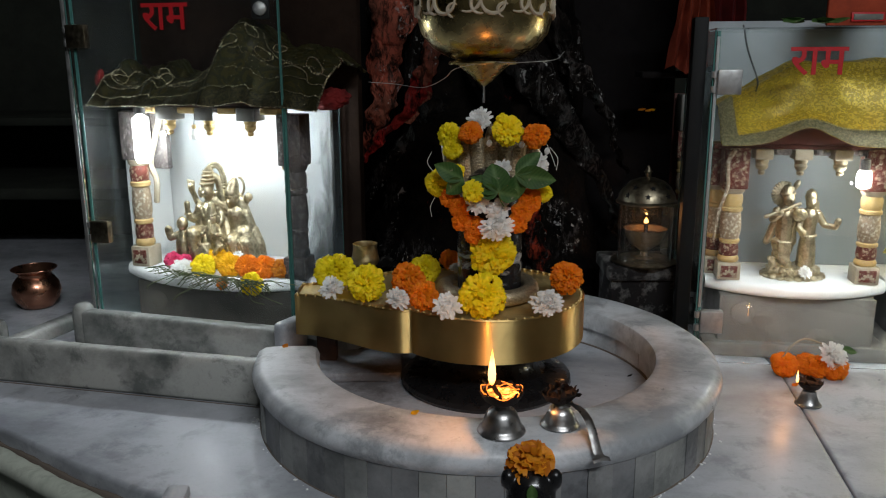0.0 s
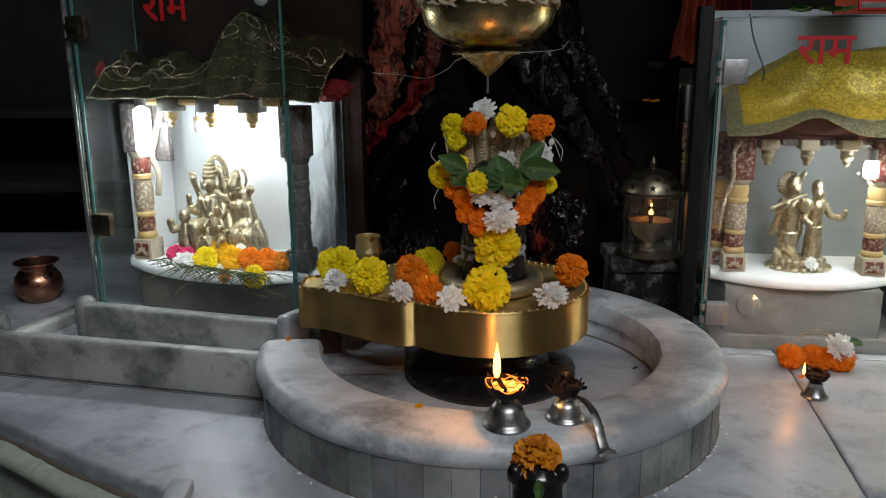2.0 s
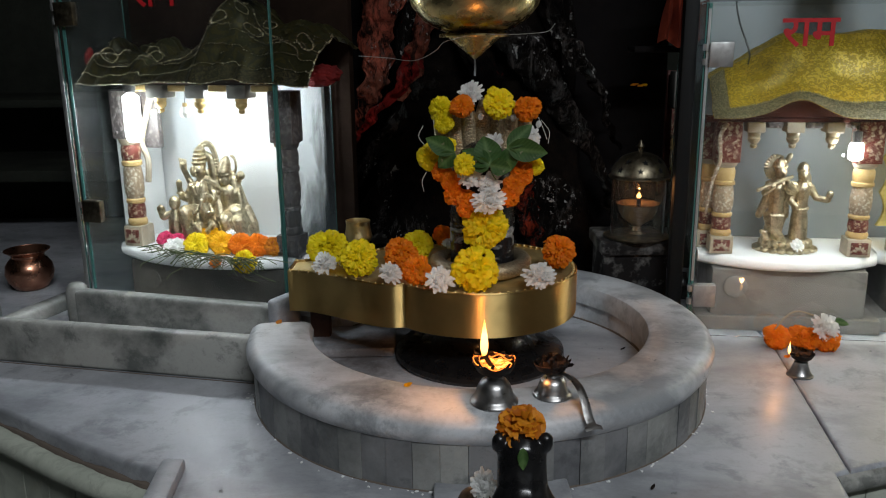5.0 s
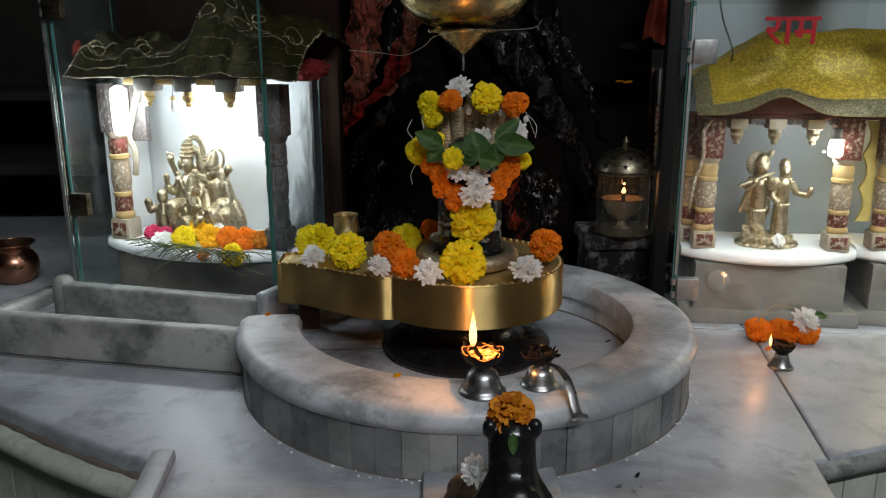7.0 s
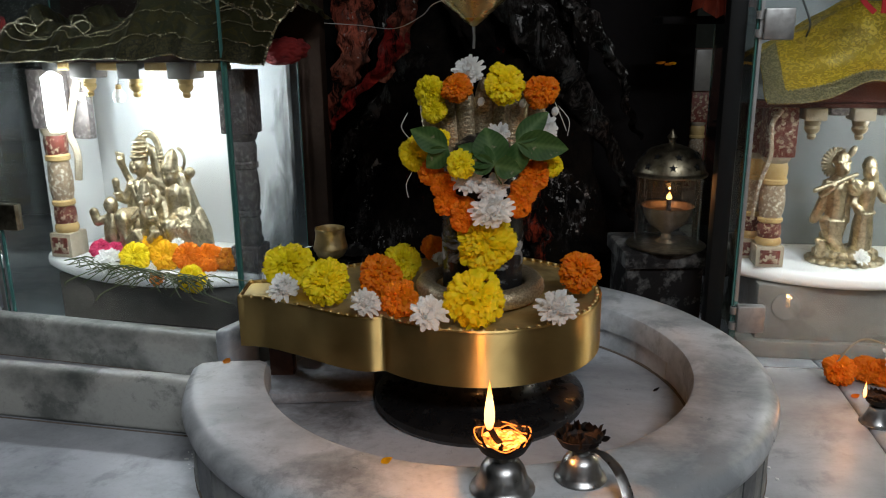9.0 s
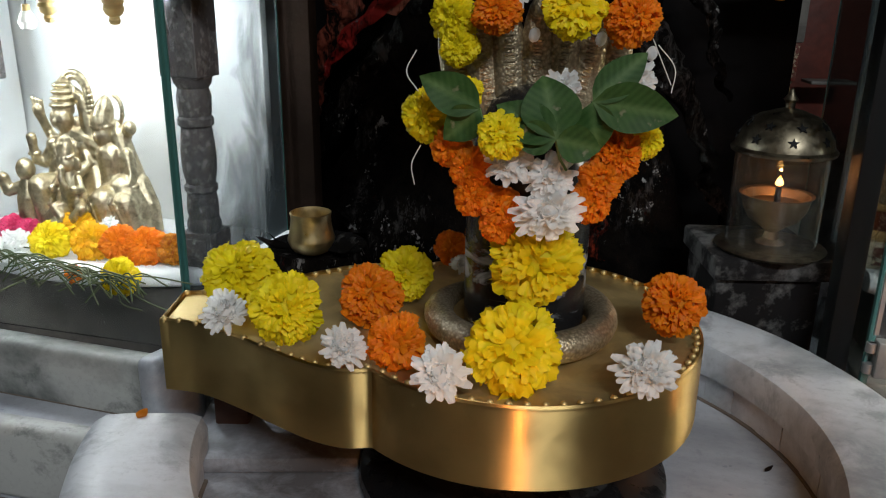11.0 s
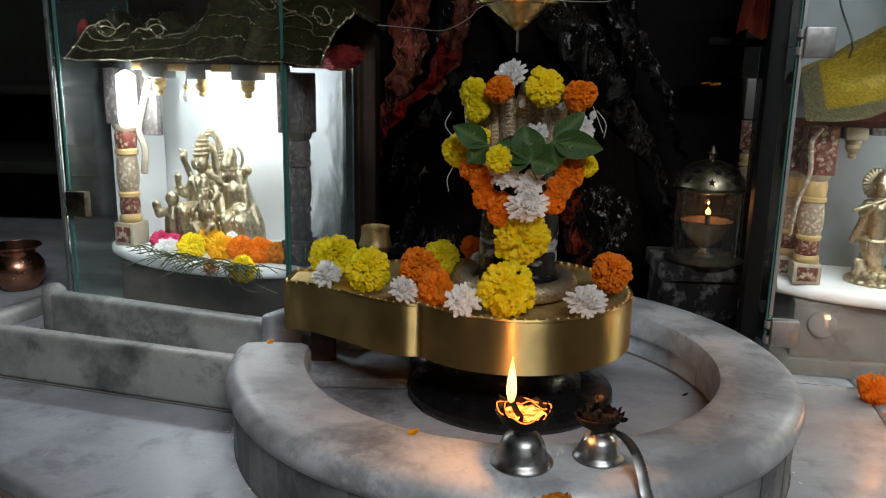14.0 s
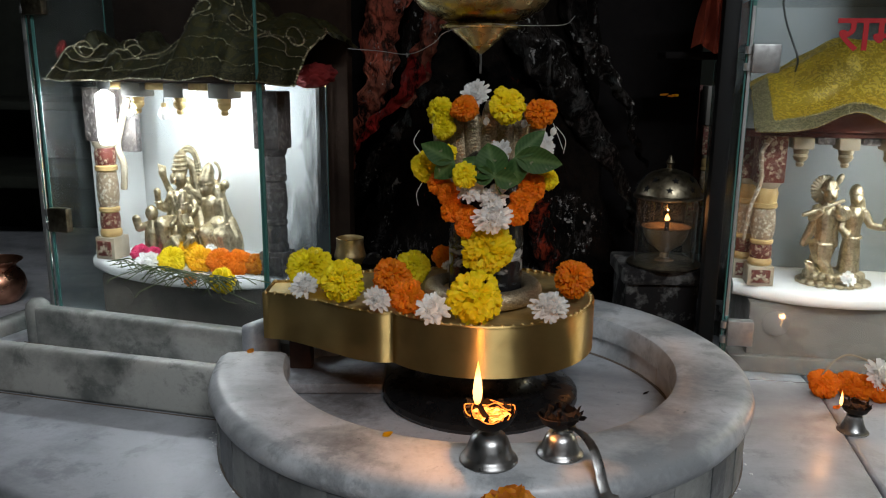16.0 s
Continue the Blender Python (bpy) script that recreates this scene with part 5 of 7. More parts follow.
LEFT_CLOTH = (0.213, 0.20, left_roof, 3.0, 1.7, lambda u: 0.015 + 0.004 * u * u)
CLOTH_L = LEFT @ pose(0.024, 0.0, 0)
left_cloth = part("roof_cloth", cloth_bm(LEFT_CLOTH, 0.0, 1.0, 130, 46), GREEN_CLOTH)
left_cloth.matrix_basis = CLOTH_L
tagged(left_cloth, "dark green-gold sequined cloth crumpled over the shrine roof", "cloth")
trims = bmesh.new()
for v0, wave in ((0.0, 0.0), (0.06, 0.004), (0.13, 0.003), (0.215, 0.010)):
    bead_line(trims, [cloth_point(LEFT_CLOTH, -1 + 2 * i / 190, v0 + wave * (1 + math.sin(i * 0.55)), 0.0026) for i in range(191)], 0.0012)
for cu, cv, ru, rv in ((0.42, 0.30, 0.075, 0.035), (0.14, 0.27, 0.06, 0.03), (0.62, 0.24, 0.06, 0.03), (0.28, 0.37, 0.05, 0.028), (0.52, 0.40, 0.05, 0.025), (0.86, 0.26, 0.08, 0.06), (-0.90, 0.24, 0.06, 0.06), (-0.47, 0.28, 0.06, 0.05)):
    bead_line(trims, [cloth_point(LEFT_CLOTH, cu + ru * math.cos(k * 0.2), cv + rv * math.sin(k * 0.2), 0.0026) for k in range(32)], 0.0019)
for u0, u1 in ((-0.35, 0.3), (0.35, 0.85), (-0.98, -0.80), (-0.55, -0.40)):
    bead_line(trims, [cloth_point(LEFT_CLOTH, u0 + (u1 - u0) * i / 60, 0.14 + 0.28 * (i / 60 if u0 < 0 else 1 - i / 60), 0.0026) for i in range(61)], 0.0018)
glint = random.Random(12)
bead_line(trims, [cloth_point(LEFT_CLOTH, glint.uniform(-1, 1), glint.uniform(0.02, 0.5), 0.0022) for i in range(200)], 0.0011)
for s in (-1, 1):
    bead_line(trims, [cloth_point(LEFT_CLOTH, s * 0.995, 0.5 * i / 36, 0.0015) for i in range(37)], 0.0020)
part("hem", cloth_bm(LEFT_CLOTH, 0.0, 0.055, 130, 2, 0.002), DARK_TRIM, left_cloth, "dark hem")
tagged(part("sequin_piping", trims, SEQUIN, left_cloth, "dull gold sequin piping"), kind="stuff")


def crumple(bm, seed, sx, sy, sz):
    """A wad of folded cloth: a lump ridged by noise."""
    bmesh.ops.create_icosphere(bm, subdivisions=5, radius=1)
    for v in bm.verts:
        q = v.co.normalized()
        w = 1 + 0.30 * abs(noise.noise(q * 1.8 + Vector((seed, 0, 0)))) + 0.16 * noise.noise(q * 4.5 + Vector((0, seed, 0))) + 0.08 * abs(noise.noise(q * 9))
        v.co = Vector((q.x * sx * w, q.y * sy * w, q.z * sz * w))
    return bm


red_bundle = part("red_cloth", crumple(bmesh.new(), 4.0, 0.029, 0.016, 0.0165), RED_CLOTH)
red_bundle.matrix_basis = pose(*place(LEFT, 0.206, 0.05, 0.432), 0, -8, 0)
tagged(red_bundle, "bunched red cloth hanging beside the shrine roof", "cloth")
corner = part("red_cloth", crumple(bmesh.new(), 7.0, 0.007, 0.007, 0.014), RED_CLOTH)
corner.matrix_basis = pose(*place(LEFT, -0.196, -0.026, 0.468), 0, 20, 0)
tagged(corner, "red corner of cloth showing at the roof's end", "cloth")

tube_lamp = thing("tube_lamp", "lit white tube lamp beside the carved pillar", "lamp", pose(*place(LEFT, -0.116, -0.030, 0.322)))
# Glowing tube is drawn thicker than the lamp to take in its glare.
part("glass_tube", lathe([(0.0, 0.0), (0.010, 0.001), (0.014, 0.010), (0.014, 0.078), (0.0, 0.088)], 20), LAMP_GLOW, tube_lamp)
part("cap", lathe([(0.0, 0.086), (0.010, 0.086), (0.010, 0.104), (0.0, 0.106)], 20), GREY_PLASTIC, tube_lamp)
lit_bar = thing("lamp_bar", "lit white lamp bar under the roof board", "lamp", pose(*place(LEFT, 0.075, 0.028, 0.4125)))
part("diffuser", box(0.10, 0.010, 0.008, (0, 0, 0), 0.002), LAMP_GLOW, lit_bar)
bulb = thing("hanging_bulb", "small milky bulb hanging by a wire", "bulb", pose(*place(LEFT, -0.030, 0.0, 0.362)))
part("globe", lathe([(0.0, 0.0), (0.007, 0.002), (0.0095, 0.009), (0.007, 0.016), (0.004, 0.020), (0.0, 0.020)], 20), PALE_BULB, bulb)
part("socket", lathe([(0.0, 0.019), (0.0042, 0.019), (0.0042, 0.026), (0.0, 0.027)], 14), GOLD_PAINT, bulb)
part("cord", tube([(0, 0, 0.026), (0.002, 0, 0.04), (0.001, 0, 0.058)], 0.0008, 5), CABLE, bulb)

# Glass round the left shrine.
hx0, hy0, hx1, hy1 = -0.617, 1.354, -0.252, 1.264
ang = math.degrees(math.atan2(hy1 - hy0, hx1 - hx0))
door_l = pane(shrine, "glass_door", math.hypot(hx1 - hx0, hy1 - hy0), 0.60, pose((hx0 + hx1) / 2, (hy0 + hy1) / 2, 0.06, 0, 0, ang), "clear glass door with red lettering, closed")
side_l = pane(shrine, "glass_side", 0.15, 0.62, pose(-0.588, 1.426, 0.02, 0, 0, 73.6), "dusty glass side pane with pale ground edges", GLASS_DUSTY)
side_r = pane(shrine, "glass_side", 0.19, 0.372, pose(-0.219, 1.358, 0.05, 0, 0, 72), "dusty glass side pane, darker low down and at the back", GLASS_GRADED)
hinge(shrine, hx0 + 0.004, hy0 - 0.004, 0.536, ang, PEWTER, "dark metal clamp hinge")
hinge(shrine, hx0 + 0.011, hy0 - 0.004, 0.207, ang, PEWTER, "dark metal clamp hinge")
strip = part("glass_strip", box(0.007, 0.004, 0.60, (0, 0, 0), 0.001), CLIP_STEEL)
strip.matrix_basis = pose(-0.628, 1.362, 0.03, 0, 0, ang)
tagged(strip, "pale sealing strip along the glass corner", "strip")
lettering("lettering", "राम", 0.042, RED_PAINT, door_l, pose(-0.006, -0.0035, 0.505, 90, 0, 0))
knob = thing("door_lock", "round grey lock on a square plate", "lock", pose(*place(LEFT, 0.103, 0.015, 0.580)))
part("plate", box(0.030, 0.006, 0.034, (0, 0, -0.017), 0.002), BLACK_IRON, knob)
part("barrel", lathe([(0.0, 0.0), (0.011, 0.0), (0.011, 0.006), (0.007, 0.009), (0.0, 0.009)], 24), CLIP_STEEL, knob).matrix_basis = pose(0, -0.003, 0, 90, 0, 0)
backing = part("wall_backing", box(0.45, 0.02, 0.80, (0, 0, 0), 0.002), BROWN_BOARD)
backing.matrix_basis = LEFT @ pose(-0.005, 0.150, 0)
tagged(backing, "dark boarding behind the shrine", "wall", kind="structure")

# Cast figures, kept as plain shapes.
def rings(bm, x, y, z, r, count, size):
    """A string of beads round a neck, arm or waist."""
    for k in range(count):
        a = 2 * math.pi * k / count
        blob(bm, (x + r * math.cos(a), y + r * 0.8 * math.sin(a), z + 0.15 * r * math.sin(a)), (size,) * 3, n=1)


seated = bmesh.new()
# taller figure: head, coiled hair with a tall loop, broad chest, two raised hands, seated legs
limb(seated, (-0.034, 0, 0.040, 0.021), (-0.034, 0, 0.070, 0.017), (-0.036, 0, 0.092, 0.021), (-0.036, 0, 0.104, 0.012), (-0.035, -0.002, 0.114, 0.0085))
limb(seated, (-0.057, 0, 0.098, 0.010), (-0.014, 0, 0.098, 0.010))
blob(seated, (-0.035, -0.006, 0.130), (0.0125, 0.0125, 0.0160))
blob(seated, (-0.039, -0.018, 0.128), (0.0024, 0.003, 0.0045))
blob(seated, (-0.053, 0.002, 0.128), (0.0065, 0.004, 0.0105))
blob(seated, (-0.022, 0.002, 0.124), (0.0040, 0.004, 0.0090))
limb(seated, (-0.036, -0.002, 0.142, 0.0135), (-0.033, 0.0, 0.166, 0.0105))
for k in range(4):
    blob(seated, (-0.036 + 0.001 * k, -0.004, 0.146 + 0.0075 * k), (0.0158 - 0.0014 * k, 0.0150 - 0.0012 * k, 0.0036))
limb(seated, (-0.030, 0.008, 0.160, 0.008), (-0.014, 0.008, 0.150, 0.009), (-0.008, 0.008, 0.120, 0.011), (-0.006, 0.008, 0.070, 0.020), (0.0, 0.006, 0.04, 0.03))
limb(seated, (-0.052, 0.006, 0.090, 0.014), (-0.056, 0.004, 0.050, 0.018))
limb(seated, (0.030, 0.008, 0.110, 0.013), (0.040, 0.006, 0.075, 0.016), (0.050, 0.004, 0.04, 0.02))
for off in (0.0, 0.0055):
    for k in range(26):
        a = radians(160 - 7.4 * k)
        blob(seated, (-0.021 + (0.017 + off) * math.cos(a), 0.004, 0.150 + (0.027 + off) * math.sin(a) - 0.0004 * max(0, k - 14) ** 1.6), (0.0036,) * 3, n=1)
limb(seated, (-0.058, 0.002, 0.096, 0.0088), (-0.070, -0.004, 0.078, 0.0080), (-0.076, -0.012, 0.082, 0.0068), (-0.078, -0.014, 0.100, 0.0058), (-0.078, -0.014, 0.108, 0.0070))
limb(seated, (-0.058, 0.006, 0.100, 0.0080), (-0.066, 0.006, 0.112, 0.0066), (-0.071, 0.002, 0.128, 0.0060), (-0.073, 0.0, 0.138, 0.0080))
for k in range(4):
    limb(seated, (-0.076 + 0.003 * k, 0.0, 0.138, 0.0022), (-0.080 + 0.0045 * k, 0.0, 0.152 - 0.001 * k, 0.0018))
limb(seated, (-0.014, 0.0, 0.096, 0.0088), (-0.006, -0.008, 0.078, 0.0075), (-0.012, -0.026, 0.070, 0.0065))
limb(seated, (-0.040, -0.006, 0.048, 0.020), (-0.060, -0.032, 0.054, 0.0165), (-0.057, -0.034, 0.030, 0.0125), (-0.050, -0.036, 0.006, 0.0105))
limb(seated, (-0.034, -0.014, 0.044, 0.018), (-0.020, -0.038, 0.034, 0.0150), (-0.046, -0.040, 0.018, 0.0105))
limb(seated, (-0.048, -0.014, 0.100, 0.0035), (-0.036, -0.022, 0.078, 0.0035), (-0.022, -0.018, 0.056, 0.0035))
rings(seated, -0.036, -0.002, 0.108, 0.0130, 18, 0.0022)
rings(seated, -0.058, -0.032, 0.020, 0.0125, 16, 0.0020)
rings(seated, -0.077, -0.013, 0.090, 0.0070, 10, 0.0018)
# second figure: tall crown, round hips, one arm lowered, cloak spreading to the base
limb(seated, (0.028, 0.0, 0.040, 0.024), (0.024, 0.0, 0.066, 0.017), (0.022, 0, 0.088, 0.0185), (0.019, 0, 0.100, 0.0085))
limb(seated, (0.002, 0, 0.090, 0.0085), (0.042, 0, 0.088, 0.0090))
blob(seated, (0.016, -0.005, 0.114), (0.0118, 0.0120, 0.0148))
blob(seated, (0.013, -0.016, 0.112), (0.0022, 0.003, 0.0042))
limb(seated, (0.016, -0.003, 0.128, 0.0142), (0.019, 0.0, 0.142, 0.0118), (0.022, 0.0, 0.152, 0.0065))
rings(seated, 0.016, -0.004, 0.125, 0.0138, 20, 0.0022)
for k in range(14):
    a = radians(80 - 16 * k)
    blob(seated, (0.028 + 0.011 * math.cos(a), 0.008, 0.140 + 0.017 * math.sin(a)), (0.0030,) * 3, n=1)
limb(seated, (0.028, 0.008, 0.122, 0.0080), (0.038, 0.008, 0.100, 0.0085), (0.046, 0.006, 0.080, 0.0080))
limb(seated, (0.036, 0.006, 0.098, 0.0070), (0.044, 0.006, 0.114, 0.0065), (0.050, 0.002, 0.121, 0.0085))
limb(seated, (0.044, 0, 0.090, 0.0085), (0.051, -0.006, 0.068, 0.0075), (0.052, -0.020, 0.046, 0.0068), (0.046, -0.032, 0.034, 0.0070))
rings(seated, 0.052, -0.012, 0.056, 0.0078, 12, 0.0018)
rings(seated, 0.021, -0.002, 0.094, 0.0120, 16, 0.0020)
limb(seated, (0.026, -0.008, 0.042, 0.020), (0.026, -0.036, 0.042, 0.0160), (0.034, -0.038, 0.020, 0.0135), (0.040, -0.036, 0.004, 0.0130))
limb(seated, (0.036, -0.004, 0.040, 0.022), (0.050, -0.026, 0.036, 0.0165), (0.058, -0.026, 0.006, 0.0150))
limb(seated, (0.056, 0.004, 0.056, 0.0120), (0.068, 0.0, 0.030, 0.0130), (0.072, -0.004, 0.004, 0.0130))
for k in range(7):
    limb(seated, (0.018 + 0.0045 * k, -0.050 + 0.0011 * k, 0.042, 0.0016), (0.028 + 0.0050 * k, -0.050 + 0.0016 * k, 0.006, 0.0016))
limb(seated, (0.040, -0.010, 0.050, 0.020), (0.056, -0.010, 0.024, 0.020), (0.060, -0.012, 0.006, 0.018))
limb(seated, (-0.010, -0.020, 0.030, 0.022), (0.016, -0.024, 0.024, 0.022))
limb(seated, (-0.030, 0.004, 0.112, 0.012), (0.010, 0.006, 0.096, 0.014))
# small figure on the lap
limb(seated, (-0.012, -0.036, 0.040, 0.0150), (-0.013, -0.038, 0.058, 0.0145), (-0.014, -0.040, 0.072, 0.0100))
blob(seated, (-0.014, -0.043, 0.086), (0.0100, 0.0095, 0.0105))
limb(seated, (-0.014, -0.040, 0.096, 0.0098), (-0.013, -0.038, 0.112, 0.0070))
rings(seated, -0.014, -0.041, 0.095, 0.0105, 14, 0.0019)
limb(seated, (-0.014, -0.053, 0.082, 0.0042), (-0.013, -0.057, 0.070, 0.0036), (-0.008, -0.056, 0.062, 0.0028))
for s in (-1, 1):
    blob(seated, (-0.014 + 0.0125 * s, -0.039, 0.085), (0.0062, 0.0025, 0.0085))
    limb(seated, (-0.013 + 0.011 * s, -0.040, 0.070, 0.0052), (-0.013 + 0.020 * s, -0.048, 0.058, 0.0046), (-0.013 + 0.015 * s, -0.056, 0.060, 0.0046))
    limb(seated, (-0.012 + 0.006 * s, -0.040, 0.040, 0.0085), (-0.012 + 0.018 * s, -0.052, 0.036, 0.0070), (-0.012 + 0.008 * s, -0.056, 0.026, 0.0060))
for k in range(30):
    a = random.Random(k)
    blob(seated, (a.uniform(-0.055, 0.050), -0.034 - 0.012 * a.random(), a.uniform(0.010, 0.050)), (0.0026, 0.0025, 0.0060), (a.uniform(-40, 40), a.uniform(-60, 60), 0), 1)
blob(seated, (0.002, -0.006, 0.010), (0.074, 0.042, 0.014))
statue("seated_figures", seated, IDOL_BRASS, "cast brass group of seated figures, plain-shaped", "statue", pose(*place(LEFT, -0.009, 0.050, 0.136), 0, 0, -8) @ Matrix.Diagonal((0.88, 0.92, 0.98, 1)), 0.00105, 0.4)
small = bmesh.new()
limb(small, (0, 0, 0.004, 0.009), (0, 0, 0.028, 0.008), (0, 0, 0.040, 0.004))
blob(small, (0, 0, 0.048), (0.006, 0.006, 0.008))
limb(small, (0, 0, 0.036, 0.004), (-0.014, -0.002, 0.032, 0.004), (-0.016, -0.003, 0.042, 0.004))
limb(small, (0, 0, 0.036, 0.004), (0.012, 0, 0.030, 0.004), (0.012, 0, 0.018, 0.006))
statue("standing_figure", small, IDOL_BRASS, "tiny cast brass standing figure, plain-shaped", "statue", pose(*place(LEFT, -0.083, 0.020, 0.132)) @ Matrix.Scale(1.55, 4), 0.0010)

SHELF = "flowers laid on the shrine shelf"
for name, label, kind, material, x, y, z, r, t in (
    ("rose", "deep pink petals heaped on the shelf", "loose", PINK, -0.492, 1.405, 0.142, 0.018, (30, 0, 0)),
    ("rose", "deep pink flower at the figure's foot", "loose", PINK, -0.468, 1.392, 0.143, 0.014, (50, 0, 0)),
    ("chrysanthemum", "wilted white flower on the shelf", "daisy", WHITE, -0.455, 1.338, 0.141, 0.022, (45, 0, 0)),
    ("marigold", "yellow marigold on the shrine shelf", "full", YELLOW, -0.420, 1.345, 0.146, 0.022, (60, 0, 0)),
    ("marigold", "golden marigold before the seated figures", "full", GOLDEN, -0.405, 1.385, 0.152, 0.021, (60, 0, 0)),
    ("marigold", "golden marigold on the shrine shelf", "loose", GOLDEN, -0.372, 1.340, 0.148, 0.022, (60, 0, 0)),
    ("marigold", "orange marigold on the shrine shelf", "full", ORANGE, -0.340, 1.335, 0.148, 0.021, (60, 0, 0)),
    ("marigold", "orange marigold near the glass edge", "full", ORANGE, -0.308, 1.330, 0.147, 0.022, (60, 0, 0)),
    ("marigold", "drying orange marigold by the pillar", "full", DRY_ORANGE, -0.280, 1.325, 0.146, 0.017, (60, 0, 0)),
    ("marigold", "yellow flower drooping over the shelf's nose", "loose", YELLOW, -0.322, 1.284, 0.130, 0.020, (80, 0, 0)),
    ("marigold", "small orange flower on the shelf's nose", "loose", ORANGE, -0.376, 1.300, 0.126, 0.010, (70, 0, 0)),
    ("flower_bud", "pale round bud before the figures", "daisy", WHITE, -0.365, 1.370, 0.156, 0.012, (40, 0, 0)),
):
    flower(name, label, kind, material, x, y, z, r, t, SHELF)
blades, rnd = bmesh.new(), random.Random(8)
for k in range(62):
    t = k / 61
    x = -0.495 + 0.205 * t + rnd.uniform(-0.012, 0.012)
    y = 1.352 - 0.105 * t + rnd.uniform(-0.012, 0.008) - 0.02 * math.sin(math.pi * t)
    a, ln = rnd.uniform(-1.1, 0.6) - 0.2, rnd.uniform(0.015, 0.055)
    z = 0.136 + rnd.uniform(0, 0.008)
    drop = 0.02 if y < 1.30 else 0.004
    tube(curve_points([(x - ln * math.cos(a), y - ln * math.sin(a) * 0.3, z - rnd.uniform(0, drop)), (x, y, z + 0.004), (x + ln * math.cos(a), y + ln * math.sin(a) * 0.4 - 0.008, z - rnd.uniform(0, drop))], 4), 0.0008, 4, blades)
for pts in (((-0.40, 1.30, 0.13), (-0.44, 1.275, 0.116), (-0.452, 1.27, 0.105)), ((-0.47, 1.33, 0.134), (-0.50, 1.30, 0.125), (-0.505, 1.298, 0.118)), ((-0.33, 1.29, 0.125), (-0.30, 1.275, 0.11), (-0.268, 1.272, 0.098)), ((-0.325, 1.285, 0.118), (-0.322, 1.28, 0.102), (-0.30, 1.278, 0.096))):
    tube(curve_points(pts, 5), 0.0009, 5, blades)
grass = part("offered_grass", blades, GRASS)
tagged(grass, "wilted green grass blades trailing over the shelf", "grass", kind="stuff")

# ---- right shrine ----
RIGHT = pose(0.600, 1.310, 0, 0, 0, -8.6)


def right_bay_shrine(m, label):
    ob = thing("shrine_right", label, "shrine", m)
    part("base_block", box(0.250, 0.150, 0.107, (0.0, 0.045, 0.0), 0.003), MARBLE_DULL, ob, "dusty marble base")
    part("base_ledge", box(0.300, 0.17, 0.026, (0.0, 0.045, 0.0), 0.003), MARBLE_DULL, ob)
    part("base_plug", lathe([(0.0, 0.0), (0.0195, 0.0), (0.0195, 0.002), (0.017, 0.003), (0.0, 0.003)], 32), PLUG_MARBLE, ob, "round marble plug").matrix_basis = pose(-0.086, -0.0305, 0.076, 90, 0, 0)
    part("shelf", shelf_bm(0.146, 0.052, 0.13, 0.022), MARBLE_CLEAN, ob, "bowed white marble shelf").matrix_basis = pose(0, 0, 0.130)
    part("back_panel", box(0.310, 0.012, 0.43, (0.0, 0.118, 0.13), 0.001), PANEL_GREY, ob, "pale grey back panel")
    part("beam", box(0.30, 0.030, 0.010, (0.0, 0.0, 0.352), 0.002), RED_WOOD, ob)
    for px in (-0.071, -0.010, 0.051):
        part("beam_block", box(0.028, 0.036, 0.017, (px, -0.006, 0.336), 0.002), CREAM_PAINT, ob)
        part("pendant", pendant_bm(), GILT_BACKLIT, ob).matrix_basis = pose(px, -0.008, 0.309)
    for px in (-0.105, -0.0405, 0.0205, 0.085):
        part("beam_block", box(0.024, 0.030, 0.010, (px, -0.004, 0.343), 0.002), ROSE_WOOD, ob)
    part("roof_board", box(0.262, 0.11, 0.028, (0.018, 0.034, 0.360), 0.004), RED_WOOD, ob)
    return ob


shrine_r = right_bay_shrine(RIGHT, "marble shrine with carved pillars and brocade roof")
SECOND = RIGHT @ pose(0.298, 0.012, 0, 0, 0, -3)
shrine_s = right_bay_shrine(SECOND, "next shrine bay, brightly lit inside")
for owner, m, px in ((shrine_r, RIGHT, -0.112), (shrine_r, RIGHT, 0.108), (shrine_s, SECOND, -0.112), (shrine_s, SECOND, 0.108)):
    x, y, z = place(m, px, -0.002, 0.13)
    pillar(owner, x, y, z, -8.6)
x, y, z = place(RIGHT, -0.128, 0.040, 0.13)
pillar(shrine_r, x, y, z, -8.6)
drape = part("side_drape", tube(curve_points([place(RIGHT, -0.118, -0.03, 0.352), place(RIGHT, -0.128, -0.026, 0.33), place(RIGHT, -0.126, -0.028, 0.29), place(RIGHT, -0.137, -0.028, 0.25), place(RIGHT, -0.142, -0.024, 0.20)], 6), [0.0040 - 0.00006 * i for i in range(25)], 8), CREAM_CARVED)
tagged(drape, "pale curved carved bracket beside the pillar", "bracket")
wave = [(0.010 * abs(math.sin(math.pi * k / 12)) - 0.012, 0.175 + 0.172 * k / 36) for k in range(37)] + [(0.012, 0.347), (0.012, 0.175)]
board = prism([(x, z) for x, z in wave], -0.004, 0.004)
wavy = part("wavy_bracket", board, PALE_YELLOW)
wavy.matrix_basis = RIGHT @ pose(0.158, 0.028, 0, 90, 0, 0)
tagged(wavy, "yellow scalloped board between the bays", "board")


def right_roof(u, v):
    left = min(1.0, max(0.0, (u + 1.0) / 0.39))
    return 0.366 + (0.055 + 0.071 * left) * min(1.0, v / 0.46) ** 0.85 - 0.03 * max(0, v - 0.75)


def right_hem(u):
    k = (u + 0.61) / 0.14
    return -0.028 * math.exp(-k * k) + 0.004


